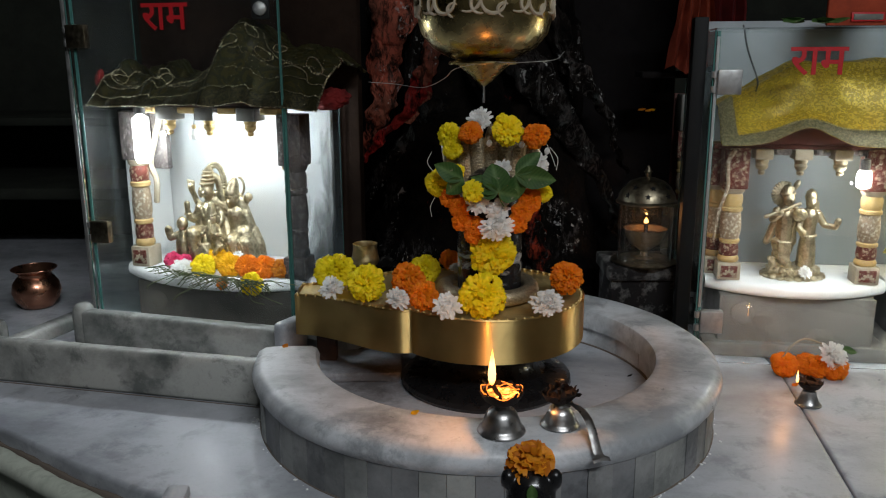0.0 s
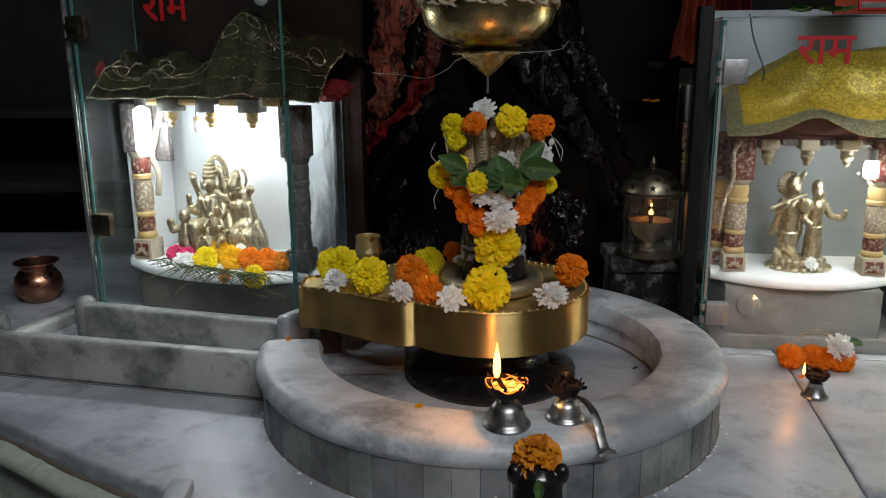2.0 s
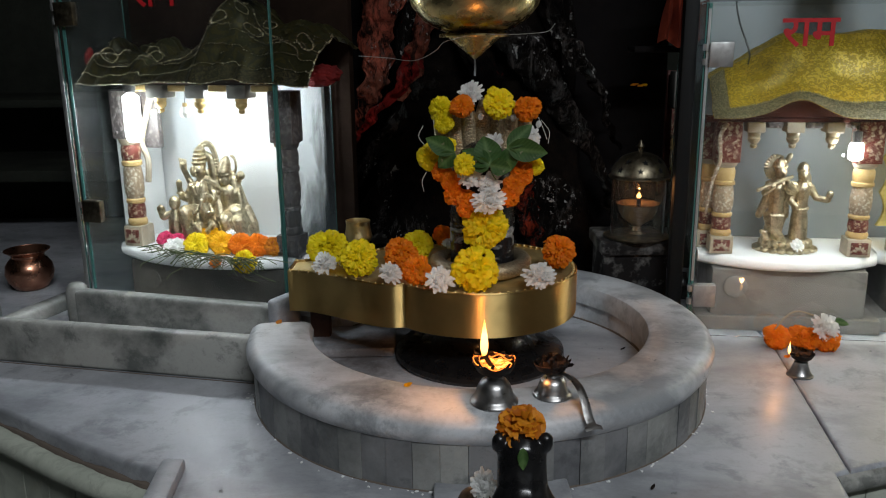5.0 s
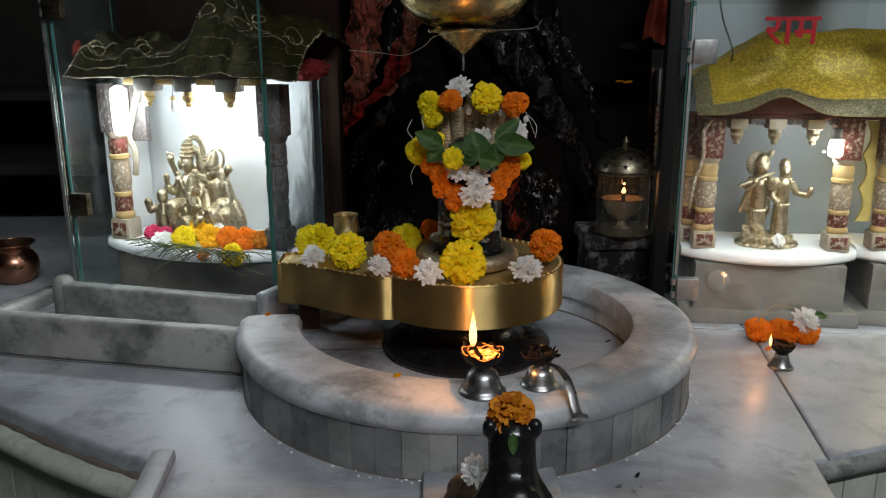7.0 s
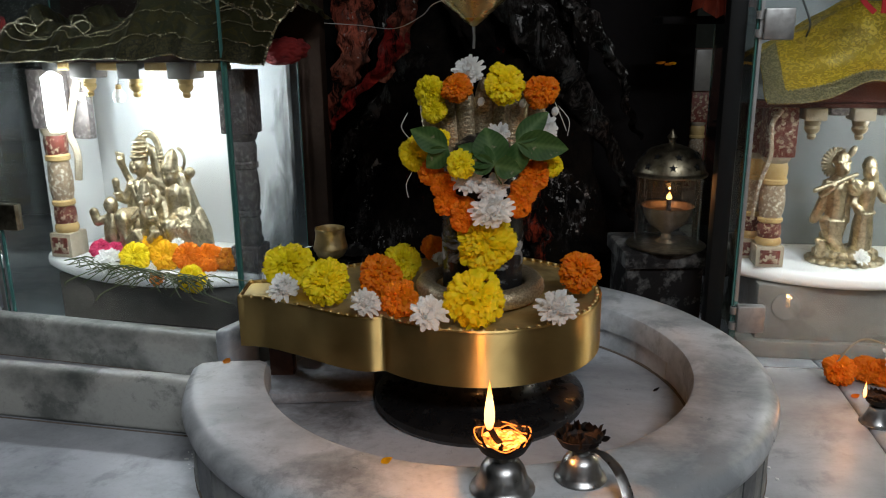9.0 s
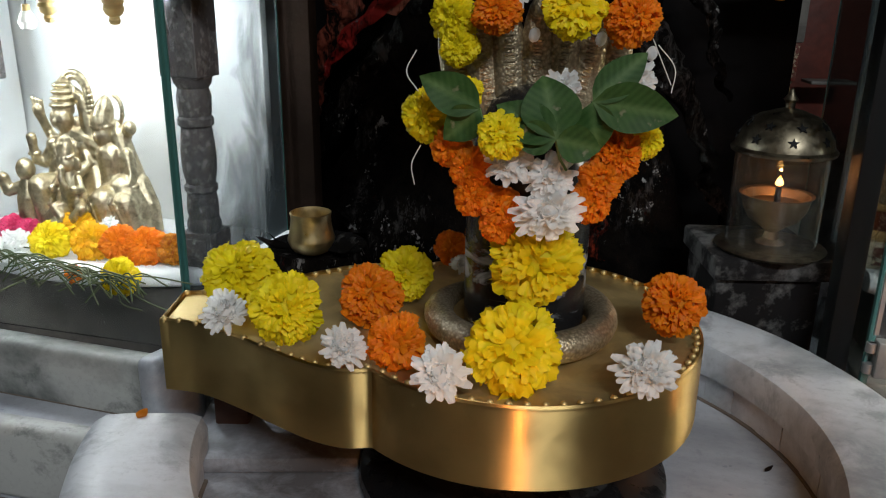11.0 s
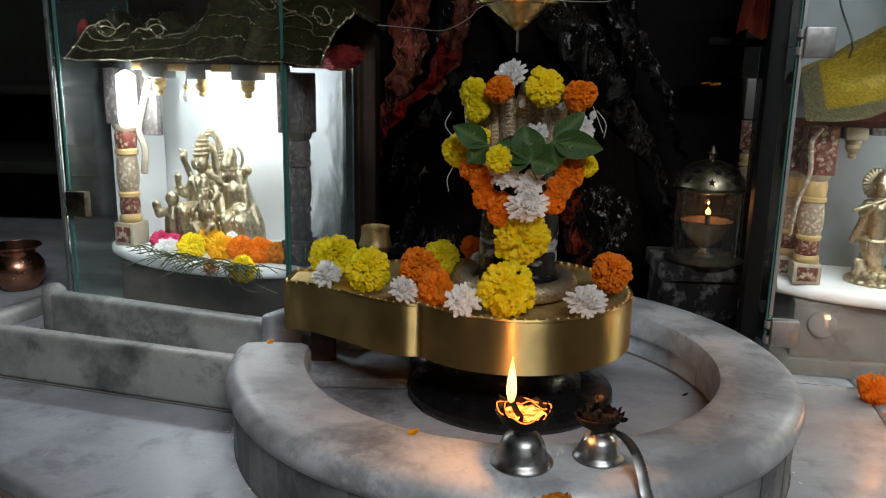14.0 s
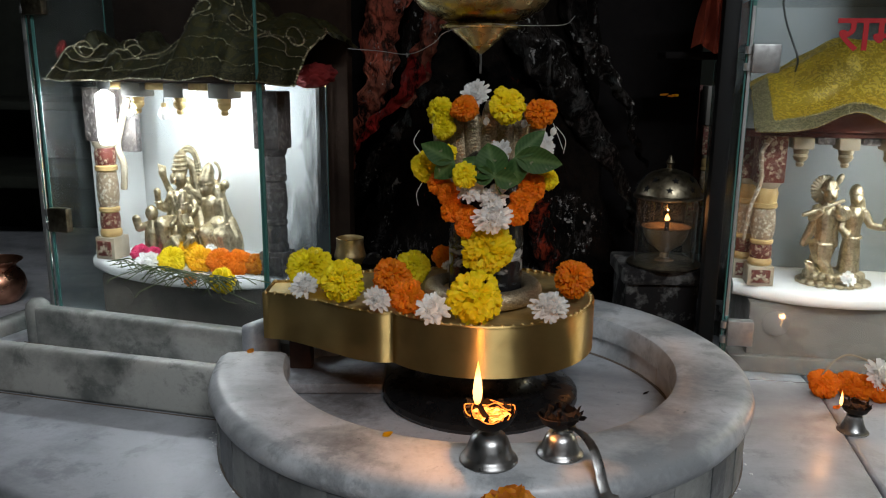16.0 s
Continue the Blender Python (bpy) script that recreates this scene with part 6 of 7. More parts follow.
RIGHT_CLOTH = (0.33, 0.175, right_roof, 9.0, 0.75, right_hem)
CLOTH_AT = RIGHT @ pose(0.186, 0.0, 0)
yellow = part("roof_cloth", cloth_bm(RIGHT_CLOTH, 0.0, 1.0, 110, 32), YELLOW_CLOTH)
yellow.matrix_basis = CLOTH_AT
tagged(yellow, "yellow gold brocade cloth draped over the shrine roof", "cloth")
hem = cloth_bm(RIGHT_CLOTH, 0.0, 0.062, 110, 3, 0.002)
side = bmesh.new()
grid = [[side.verts.new(cloth_point(RIGHT_CLOTH, -1 + 0.07 * i / 3, 0.46 * j / 12, 0.0025)) for i in range(4)] for j in range(13)]
for a, b in zip(grid, grid[1:]):
    for i in range(3):
        side.faces.new((a[i], a[i + 1], b[i + 1], b[i]))
bmesh.ops.solidify(side, geom=side.faces[:], thickness=0.001)
joined(hem, side)
for v0 in (0.0, 0.062):
    bead_line(hem, [cloth_point(RIGHT_CLOTH, -1 + 2 * i / 170, v0, 0.003) for i in range(171)], 0.0016)
sparkle = random.Random(4)
bead_line(hem, [cloth_point(RIGHT_CLOTH, sparkle.uniform(-1, 1), sparkle.uniform(0, 0.066), 0.003) for i in range(420)], 0.0010)
part("hem", hem, GOLD_TRIM, yellow, "sequined silver-gold hem")

pair = bmesh.new()
# flute player: crown with a fan of feathers, crossed legs, scarf ends
limb(pair, (-0.022, 0, 0.056, 0.0135), (-0.021, 0, 0.082, 0.0135), (-0.022, 0, 0.108, 0.0150), (-0.021, 0, 0.124, 0.0070))
limb(pair, (-0.037, 0, 0.114, 0.0075), (-0.007, 0, 0.114, 0.0075))
blob(pair, (-0.019, -0.004, 0.136), (0.0102, 0.0105, 0.0122))
blob(pair, (-0.017, -0.014, 0.134), (0.0020, 0.0025, 0.0036))
limb(pair, (-0.021, 0.0, 0.146, 0.0110), (-0.020, 0.0, 0.153, 0.0080))
rings(pair, -0.020, -0.002, 0.146, 0.0112, 16, 0.0018)
limb(pair, (-0.012, 0, 0.150, 0.0030), (-0.006, 0, 0.160, 0.0050), (-0.004, 0, 0.164, 0.0040))
for k in range(16):
    a = radians(60 + 15 * k)
    limb(pair, (-0.025 + 0.008 * math.cos(a), 0.006, 0.142 + 0.008 * math.sin(a), 0.0020), (-0.025 + 0.020 * math.cos(a), 0.008, 0.142 + 0.021 * math.sin(a), 0.0021))
limb(pair, (-0.037, 0, 0.112, 0.0072), (-0.047, -0.012, 0.102, 0.0062), (-0.036, -0.022, 0.114, 0.0052))
limb(pair, (-0.008, 0, 0.112, 0.0072), (0.004, -0.012, 0.106, 0.0065), (-0.010, -0.020, 0.120, 0.0052))
limb(pair, (-0.062, -0.022, 0.108, 0.0034), (-0.004, -0.018, 0.130, 0.0030))
blob(pair, (0.000, -0.012, 0.110), (0.0125, 0.0045, 0.0125))
limb(pair, (-0.030, 0, 0.058, 0.0120), (-0.026, -0.004, 0.040, 0.0105), (-0.010, -0.010, 0.018, 0.0075))
limb(pair, (-0.014, 0, 0.058, 0.0120), (-0.018, 0, 0.036, 0.0100), (-0.022, 0, 0.016, 0.0085))
limb(pair, (-0.034, 0.004, 0.100, 0.0080), (-0.042, 0.006, 0.076, 0.0078), (-0.049, 0.006, 0.060, 0.0065))
limb(pair, (-0.006, 0.004, 0.100, 0.0065), (-0.003, 0.004, 0.060, 0.0065))
rings(pair, -0.022, -0.001, 0.062, 0.0150, 20, 0.0021)
rings(pair, -0.021, -0.001, 0.118, 0.0105, 14, 0.0018)
for k in range(7):
    limb(pair, (-0.032 + 0.0035 * k, -0.013, 0.062, 0.0018), (-0.030 + 0.003 * k, -0.012, 0.032, 0.0014))
# companion: long skirt, one hand lifted
limb(pair, (0.021, 0, 0.014, 0.0165), (0.021, 0, 0.050, 0.0150), (0.021, 0, 0.072, 0.0120), (0.021, 0, 0.088, 0.0120), (0.021, 0, 0.106, 0.0140), (0.021, 0, 0.119, 0.0065))
limb(pair, (0.006, 0, 0.110, 0.0068), (0.036, 0, 0.110, 0.0068))
blob(pair, (0.021, -0.004, 0.130), (0.0098, 0.0100, 0.0118))
blob(pair, (0.020, -0.013, 0.128), (0.0020, 0.0025, 0.0035))
limb(pair, (0.021, 0.001, 0.139, 0.0104), (0.021, 0.002, 0.145, 0.0080))
limb(pair, (0.031, 0.004, 0.128, 0.0055), (0.035, 0.004, 0.100, 0.0060))
limb(pair, (0.037, 0, 0.108, 0.0068), (0.046, -0.004, 0.092, 0.0058), (0.062, -0.014, 0.090, 0.0048), (0.066, -0.014, 0.101, 0.0058))
limb(pair, (0.006, 0, 0.106, 0.0065), (0.002, -0.006, 0.086, 0.0060), (0.010, -0.014, 0.078, 0.0055))
rings(pair, 0.021, -0.001, 0.074, 0.0135, 18, 0.0021)
rings(pair, 0.021, -0.001, 0.112, 0.0100, 14, 0.0018)
for k in range(11):
    limb(pair, (0.009 + 0.0025 * k, -0.0145 + 0.0004 * (k - 5) ** 2, 0.010, 0.0022), (0.012 + 0.0018 * k, -0.0115 + 0.0003 * (k - 5) ** 2, 0.068, 0.0014))
for k in range(20):
    a = radians(360 * k / 20)
    blob(pair, (0.000 + 0.050 * math.cos(a), 0.034 * math.sin(a), 0.0035), (0.0085, 0.0085, 0.0048), (0, 0, 0), 1)
    blob(pair, (0.000 + 0.040 * math.cos(a), 0.026 * math.sin(a), 0.014), (0.0085, 0.008, 0.007), (0, 0, 0), 1)
blob(pair, (0.000, 0, 0.009), (0.048, 0.031, 0.011))
limb(pair, (-0.036, -0.006, 0.018, 0.0095), (-0.040, -0.008, 0.030, 0.0068), (-0.046, -0.010, 0.034, 0.0040))
limb(pair, (-0.028, 0.010, 0.018, 0.0085), (-0.032, 0.010, 0.038, 0.0050))
statue("standing_figures", pair, IDOL_BRASS, "cast brass pair of standing figures on a lotus base, plain-shaped", "statue", pose(*place(RIGHT, 0.001, 0.022, 0.130), 0, 0, -6) @ Matrix.Diagonal((0.94, 1, 1, 1)), 0.00105, 0.5)
far = bmesh.new()
limb(far, (0, 0, 0.02, 0.02), (0, 0, 0.07, 0.016), (0, 0, 0.11, 0.016), (0, 0, 0.125, 0.007))
blob(far, (0, 0, 0.140), (0.012, 0.012, 0.015))
limb(far, (-0.012, 0, 0.11, 0.007), (-0.03, -0.006, 0.09, 0.006), (-0.026, -0.014, 0.11, 0.006))
limb(far, (0.012, 0, 0.11, 0.007), (0.03, -0.006, 0.09, 0.006), (0.026, -0.014, 0.07, 0.006))
blob(far, (0, 0, 0.008), (0.045, 0.035, 0.012))
statue("standing_figure", far, IDOL_BRASS, "cast brass figure in the next bay, plain-shaped", "statue", pose(*place(SECOND, -0.025, 0.02, 0.130)))
flower("chrysanthemum", "small white flower at the figures' feet", "daisy", WHITE, *place(RIGHT, 0.012, -0.014, 0.146), 0.0125, (50, 0, 0), "flowers laid on the shrine shelf")
led = thing("bulb_lamp", "lit white bulb beside the carved pillar", "lamp", pose(*place(RIGHT, 0.084, -0.024, 0.291)))
# Globe stretched upright and enlarged: the bulb's soft glow in its shape.
part("globe", lathe([(0.0, 0.0), (0.006, 0.001), (0.0105, 0.004), (0.0115, 0.010), (0.0115, 0.022), (0.009, 0.030), (0.0, 0.034)], 24), LAMP_GLOW, led)
part("socket", lathe([(0.0, 0.030), (0.0075, 0.030), (0.0075, 0.048), (0.0, 0.050)], 16), GREY_PLASTIC, led)
part("cord", tube([(0, 0, 0.045), (0.001, 0.004, 0.056)], 0.0015, 6), CABLE, led)

# Glass round the right shrine.
gx0, gy0, gx1, gy1 = 0.420, 1.2535, 0.86, 1.196
ang_r = math.degrees(math.atan2(gy1 - gy0, gx1 - gx0))
door_r = pane(shrine_r, "glass_door", math.hypot(gx1 - gx0, gy1 - gy0), 0.535, pose((gx0 + gx1) / 2, (gy0 + gy1) / 2, 0.004, 0, 0, ang_r), "clear glass door with red lettering, closed")
lettering("lettering", "राम", 0.042, RED_PAINT, door_r, pose(-0.071, -0.0035, 0.489, 90, 0, 0))
pane(shrine_s, "glass_door", 0.44, 0.535, pose(1.085, 1.164, 0.004, 0, 0, ang_r), "clear glass door of the next bay")
hinge(shrine_r, gx0 + 0.010, gy0 - 0.006, 0.462, ang_r)
hinge(shrine_r, gx0 + 0.010, gy0 - 0.006, 0.076, ang_r)
pane(shrine_r, "glass_side", 0.24, 0.535, pose(0.440, 1.385, 0.004, 0, 0, 84), "dark glass side pane", GLASS_DARK)
top = part("glass_roof", box(0.91, 0.26, 0.003, (0, 0, 0)), GLASS_DARK)
top.matrix_basis = pose(0.889, 1.325, 0.540, 0, 0, ang_r)
top.visible_shadow = False
tagged(top, "flat glass cover over the shrines", "glass pane")
frame_bar = part("frame_post", box(0.022, 0.030, 0.56, (0, 0, 0), 0.002), BLACK_IRON)
frame_bar.matrix_basis = pose(0.405, 1.290, 0, 0, 0, ang_r)
tagged(frame_bar, "black corner post of the glazed shrine", "post")
seal = part("glass_strip", box(0.004, 0.004, 0.43, (0, 0, 0)), CLIP_STEEL)
seal.matrix_basis = pose(0.4225, 1.2495, 0.10, 0, 0, ang_r)
tagged(seal, "pale sealing strip along the glass corner", "strip")
cord = part("cable", tube(curve_points([place(RIGHT, -0.112, 0.02, 0.55), place(RIGHT, -0.106, 0.0, 0.51), place(RIGHT, -0.092, -0.02, 0.465), place(RIGHT, -0.086, 0.01, 0.445)], 6), 0.0015, 6), CABLE)
tagged(cord, "dark electric cable hanging behind the glass", "cable")
lock = thing("door_lock", "round black lock on a square plate", "lock", pose(0.738, 1.2085, 0.521, 0, 0, ang_r))
part("plate", box(0.046, 0.005, 0.034, (0, 0, -0.017), 0.002), BLACK_IRON, lock)
part("barrel", lathe([(0.0, 0.0), (0.012, 0.0), (0.012, 0.006), (0.008, 0.009), (0.0, 0.009)], 24), CLIP_STEEL, lock).matrix_basis = pose(0, -0.003, 0, 90, 0, 0)
leaves = thing("leaf_litter", "green leaves lying on the glass cover", "leaf", pose(0.545, 1.232, 0.548))
for k, (x, a) in enumerate(((-0.035, 10), (0.0, 170), (0.012, 25), (0.035, -15), (0.05, 200))):
    b = part("leaflet", leaf_bm(0.034, 0.009, 0.006), LEAF, leaves)
    b.matrix_basis = pose(x, 0.004 * k, 0.002, 25, 0, a)
note = thing("notice_card", "orange card with a red-framed white label", "card", pose(0.655, 1.30, 0.547))
part("card", box(0.10, 0.008, 0.07, (0, 0, 0), 0.002), ORANGE_CLOTH, note)
part("label_frame", box(0.052, 0.003, 0.014, (0.012, -0.006, 0.006), 0.001), RED_PAINT, note, "red label frame")
part("label_field", box(0.046, 0.003, 0.009, (0.012, -0.0075, 0.0085), 0.001), MARBLE_DULL, note)

# Orange hanging cloth and what stands behind the lantern.
def hanging_cloth(name, x, y, z, width, height, taper, material, label, seed):
    """A cloth that hangs in folds, gathered at the top."""
    bm, rows = bmesh.new(), []
    for j in range(19):
        v = j / 18
        w = width * (taper + (1 - taper) * (1 - v))
        rows.append([bm.verts.new((w * (i / 24 - 0.5) + 0.004 * noise.noise(Vector((i * 0.3, v * 3, seed))), 0.012 * math.sin(i * 1.1 + seed + 1.2 * v) * (1 - 0.4 * v) + 0.008 * noise.noise(Vector((i * 0.2, v * 4, seed))), height * v + 0.008 * math.sin(i * 0.5) * (1 - v))) for i in range(25)])
    for a, b in zip(rows, rows[1:]):
        for i in range(24):
            bm.faces.new((a[i], a[i + 1], b[i + 1], b[i]))
    bmesh.ops.solidify(bm, geom=bm.faces[:], thickness=0.0015)
    ob = part(name, bm, material)
    ob.matrix_basis = pose(x, y, z)
    return tagged(ob, label, "cloth")


hanging_cloth("orange_drape", 0.444, 1.452, 0.478, 0.092, 0.16, 0.5, ORANGE_CLOTH, "faded orange cloth hanging by the post", 2.0)
hanging_cloth("red_drape", 0.492, 1.475, 0.545, 0.10, 0.22, 0.8, RED_CLOTH, "patterned red cloth hanging above the orange one", 5.0)
ledge = part("dark_ledge", box(0.10, 0.06, 0.012, (0, 0, 0), 0.003), SOOT)
ledge.matrix_basis = pose(0.415, 1.52, 0.462)
tagged(ledge, "small sooty ledge behind the lantern", "ledge")
for k, (x, y, z) in enumerate(((0.368, 1.525, 0.402), (0.381, 1.522, 0.400), (0.389, 1.522, 0.401))):
    bit = part("fallen_petal", leaf_bm(0.016, 0.005, 0.003), DRY_ORANGE if k < 2 else GOLDEN)
    bit.matrix_basis = pose(x, y, z, 20, 0, 20 * k)
    tagged(bit, "dry orange petal caught on the bark", "petal", "fallen petals")

# A further small shrine in the dark behind the lantern.
bay = thing("shrine_far", "dim small shrine with a carved pillar and grey lintel", "shrine", pose(0.671, 2.14, 0))
part("base_block", box(0.26, 0.14, 0.085, (0.02, 0.0, 0.0), 0.004), MARBLE_DULL, bay)
part("lintel_block", box(0.048, 0.05, 0.095, (-0.030, 0.0, 0.310), 0.004), MARBLE_DULL, bay, "dull grey lintel block")
# Board coloured dark red for the red glow beside the pillar.
part("back_board", box(0.20, 0.012, 0.32, (0.045, 0.05, 0.085), 0.002), RED_WOOD, bay, "dark red board standing in for a red glow")
part("glass_shelf", box(0.09, 0.05, 0.006, (0.055, -0.02, 0.235), 0.001), MARBLE_DULL, bay)
pillar(bay, 0.632, 2.115, 0.085, -8)

# ---- lantern on its stone ----
stone = thing("stone_plinth", "soot-stained stone plinth with a flat cap", "plinth", pose(0.350, 1.395, 0))
part("shaft", box(0.112, 0.112, 0.122, (0, 0, 0), 0.004), PLINTH, stone)
part("cap", box(0.124, 0.130, 0.024, (0, 0, 0.121), 0.004), PLINTH_CAP, stone, "flat worn stone cap")
lantern = thing("oil_lantern", "lit glass oil lantern with a star-pierced dome", "lantern", pose(0.357, 1.372, 0.1455))
part("base_plate", lathe([(0.0, 0.0), (0.055, 0.0), (0.058, 0.003), (0.055, 0.005), (0.0, 0.006)], 44), PEWTER, lantern)
chimney = part("chimney", lathe([(0.0470, 0.006), (0.0472, 0.108), (0.0450, 0.108), (0.0448, 0.006)], 44), GLASS_CLEAR, lantern, "clear glass chimney")
chimney.visible_shadow = False
part("oil_bowl", lathe([(0.0, 0.006), (0.016, 0.007), (0.008, 0.012), (0.007, 0.020), (0.014, 0.026), (0.026, 0.034), (0.033, 0.046), (0.0360, 0.060), (0.0385, 0.0615), (0.0345, 0.0605), (0.028, 0.052), (0.0, 0.046)], 36), LANTERN_BOWL, lantern, "small brass oil bowl")
part("wick", tube([(0.002, 0, 0.046), (0.001, 0, 0.060), (0.001, 0, 0.070)], 0.0035, 8), CHAR, lantern)
part("rim", lathe([(0.047, 0.106), (0.0525, 0.107), (0.0535, 0.110), (0.050, 0.113)], 44), PEWTER, lantern)
dome = part("dome", lathe([(0.050, 0.112), (0.0475, 0.122), (0.041, 0.134), (0.030, 0.144), (0.014, 0.150), (0.005, 0.152), (0.005, 0.158), (0.0075, 0.161), (0.004, 0.166), (0.0022, 0.171), (0.0, 0.173)], 44), PEWTER, lantern, "pierced metal dome")


def star_bm(r):
    bm = bmesh.new()
    pts = [(0.0 + (r if k % 2 == 0 else r * 0.42) * math.sin(math.pi * k / 5), (r if k % 2 == 0 else r * 0.42) * math.cos(math.pi * k / 5)) for k in range(10)]
    low = [bm.verts.new((x, y, 0.0)) for x, y in pts]
    high = [bm.verts.new((x, y, 0.0012)) for x, y in pts]
    mid0, mid1 = bm.verts.new((0, 0, 0)), bm.verts.new((0, 0, 0.0012))
    for k in range(10):
        j = (k + 1) % 10
        bm.faces.new((low[k], high[k], high[j], low[j]))
        bm.faces.new((mid1, high[j], high[k]))
        bm.faces.new((mid0, low[k], low[j]))
    bmesh.ops.recalc_face_normals(bm, faces=bm.faces[:])
    return bm


for k in range(16):
    a = radians(22.5 * k + (11 if k % 2 else 0))
    r, z, slope = (0.0470, 0.1235, 64) if k % 2 else (0.0385, 0.1370, 48)
    s = part("star_hole", star_bm(0.0058), BLACK_IRON, lantern, smooth=False)
    s.matrix_basis = pose(r * math.cos(a), r * math.sin(a), z, 0, 0, math.degrees(a) + 90) @ pose(0, 0, 0, slope, 0, 0)


def flame(parent, x, y, z, h, lean=0.0, fat=1.0):
    """A small teardrop flame."""
    prof = [(0.0, 0.0), (0.07, 0.05), (0.118, 0.18), (0.128, 0.32), (0.100, 0.54), (0.048, 0.78), (0.0, 1.0)]
    bm = lathe([(r * h * fat, q * h) for r, q in prof], 16)
    for v in bm.verts:
        v.co.x += lean * (v.co.z / h) ** 2
    part("flame", bm, FLAME_GLOW, parent, "yellow-orange flame").matrix_basis = pose(x, y, z)


flame(lantern, 0.001, 0, 0.0690, 0.0125, 0.0, 2.6)
for k in range(3):
    bit = part("dark_bottle", lathe([(0.0, 0.0), (0.014, 0.001), (0.015, 0.02), (0.012, 0.035), (0.006, 0.042), (0.006, 0.05), (0.0, 0.051)], 20), BLACK_STONE)
    bit.matrix_basis = pose(0.40 + 0.018 * k, 1.46 + 0.012 * k, 0.0)
    tagged(bit, "small dark bottle behind the lantern", "bottle", "bottles behind the lantern")

# ---- oil lamps ----
def lamp_stand(label, x, y, z, s, flame_h=0.0, turn=0.0, bowl_tilt=0.0, lit_bowl=False, wick_at=(-0.0105, -0.006, 0.052), conical=False):
    ob = thing("oil_lamp", label, "oil lamp", pose(x, y, z, 0, 0, turn) @ Matrix.Scale(s, 4), "steel oil lamps")
    flared = [(0.0, 0.0), (0.0235, 0.0), (0.0240, 0.0018), (0.0215, 0.0035), (0.0190, 0.0060), (0.0150, 0.0160), (0.0120, 0.0250), (0.0125, 0.0275), (0.0095, 0.0300), (0.0, 0.031)]
    part("foot", lathe(flared if conical else [(0.0, 0.0), (0.0235, 0.0), (0.0248, 0.0015), (0.0240, 0.0035), (0.0215, 0.0050), (0.0203, 0.0075), (0.0185, 0.0130), (0.0165, 0.0190), (0.0135, 0.0235), (0.0085, 0.0262), (0.0070, 0.0300), (0.0, 0.031)], 36), STEEL, ob, "flared steel foot" if conical else "bell-shaped steel foot")
    bowl = part("bowl", lathe([(0.0, 0.028), (0.008, 0.029), (0.0175, 0.035), (0.0225, 0.044), (0.0218, 0.0445), (0.016, 0.037), (0.0, 0.034)], 32), CHAR, ob, "oil-blackened bowl")
    bowl.matrix_basis = pose(0, 0, 0, bowl_tilt, 0, 0)
    crust, rnd = bmesh.new(), random.Random(int(x * 1000))
    for k in range(22):
        a = 2 * math.pi * k / 22
        m = pose(0.0185 * math.cos(a), 0.0185 * math.sin(a), 0.0395, 0, 0, math.degrees(a)) @ pose(0, 0, 0, rnd.uniform(-25, 25), -rnd.uniform(30, 105), rnd.uniform(-35, 35))
        leaf_bm(rnd.uniform(0.007, 0.013), 0.0042, rnd.uniform(-0.002, 0.003), crust, m)
    part("burnt_petals", crust, CHAR, ob, "burnt petals round the rim")
    part("wick", tube([(0, 0, 0.036), (wick_at[0] * 0.5, wick_at[1] * 0.6, 0.044), (wick_at[0] * 0.95, wick_at[1], wick_at[2] + 0.002)], 0.0025, 8), CHAR, ob)
    if flame_h:
        flame(ob, *wick_at, flame_h, 0.0, 0.78)
    if lit_bowl:
        glowing = bmesh.new()
        for k, (r, z, wob) in enumerate(((0.0205, 0.0450, 0.0016), (0.0160, 0.0442, 0.0020), (0.0105, 0.0436, 0.0020))):
            pts = [(r * (1 + 0.10 * math.sin(3 * a + k)) * math.cos(a), r * (1 + 0.10 * math.sin(3 * a + k)) * math.sin(a), z + wob * math.sin(5 * a + 2 * k)) for a in [2 * math.pi * i / 40 for i in range(41 - 7 * k)]]
            tube(pts, 0.00055, 6, glowing)
        part("ember", glowing, EMBER_EDGE, ob, "glowing ember edges")
        part("burning_oil", lathe([(0.0, 0.0400), (0.010, 0.0408), (0.0180, 0.0405), (0.0180, 0.0400), (0.0, 0.0390)], 20), EMBER, ob, "burning oil in the bowl")
    return ob


lamp_stand("lit steel oil lamp with glowing burnt petals", 0.0700, 0.810, 0.0925, 1.10, 0.040, 0, 0, True)
lamp_stand("unlit steel oil lamp with a charred bowl", 0.1375, 0.826, 0.0925, 0.90, 0.0, 40, -4)
lamp_stand("small lit steel oil lamp on the platform", 0.5410, 1.0880, 0.0, 0.80, 0.026, 10, 0, False, (-0.029, -0.004, 0.046), True)
ladle = thing("steel_ladle", "bent steel ladle handle hooked over the coping", "ladle", pose(0, 0, 0))
strip_pts = curve_points([(0.145, 0.826, 0.1190), (0.154, 0.815, 0.1205), (0.163, 0.800, 0.1145), (0.168, 0.786, 0.102), (0.171, 0.776, 0.088), (0.176, 0.766, 0.078)], 6)
bar = bmesh.new()
rows = []
for i, q in enumerate(strip_pts):
    w = 0.0042 + 0.0010 * (i / len(strip_pts)) + (0.0045 if i > len(strip_pts) - 4 else 0)
    rows.append([bar.verts.new(q + Vector((-w, -0.3 * w, 0.0))), bar.verts.new(q + Vector((0, 0, 0.0018))), bar.verts.new(q + Vector((w, 0.3 * w, 0.0)))])
for a, b in zip(rows, rows[1:]):
    for k in range(2):
        bar.faces.new((a[k], a[k + 1], b[k + 1], b[k]))
bmesh.ops.solidify(bar, geom=bar.faces[:], thickness=0.0012)
part("handle", bar, STEEL, ladle)
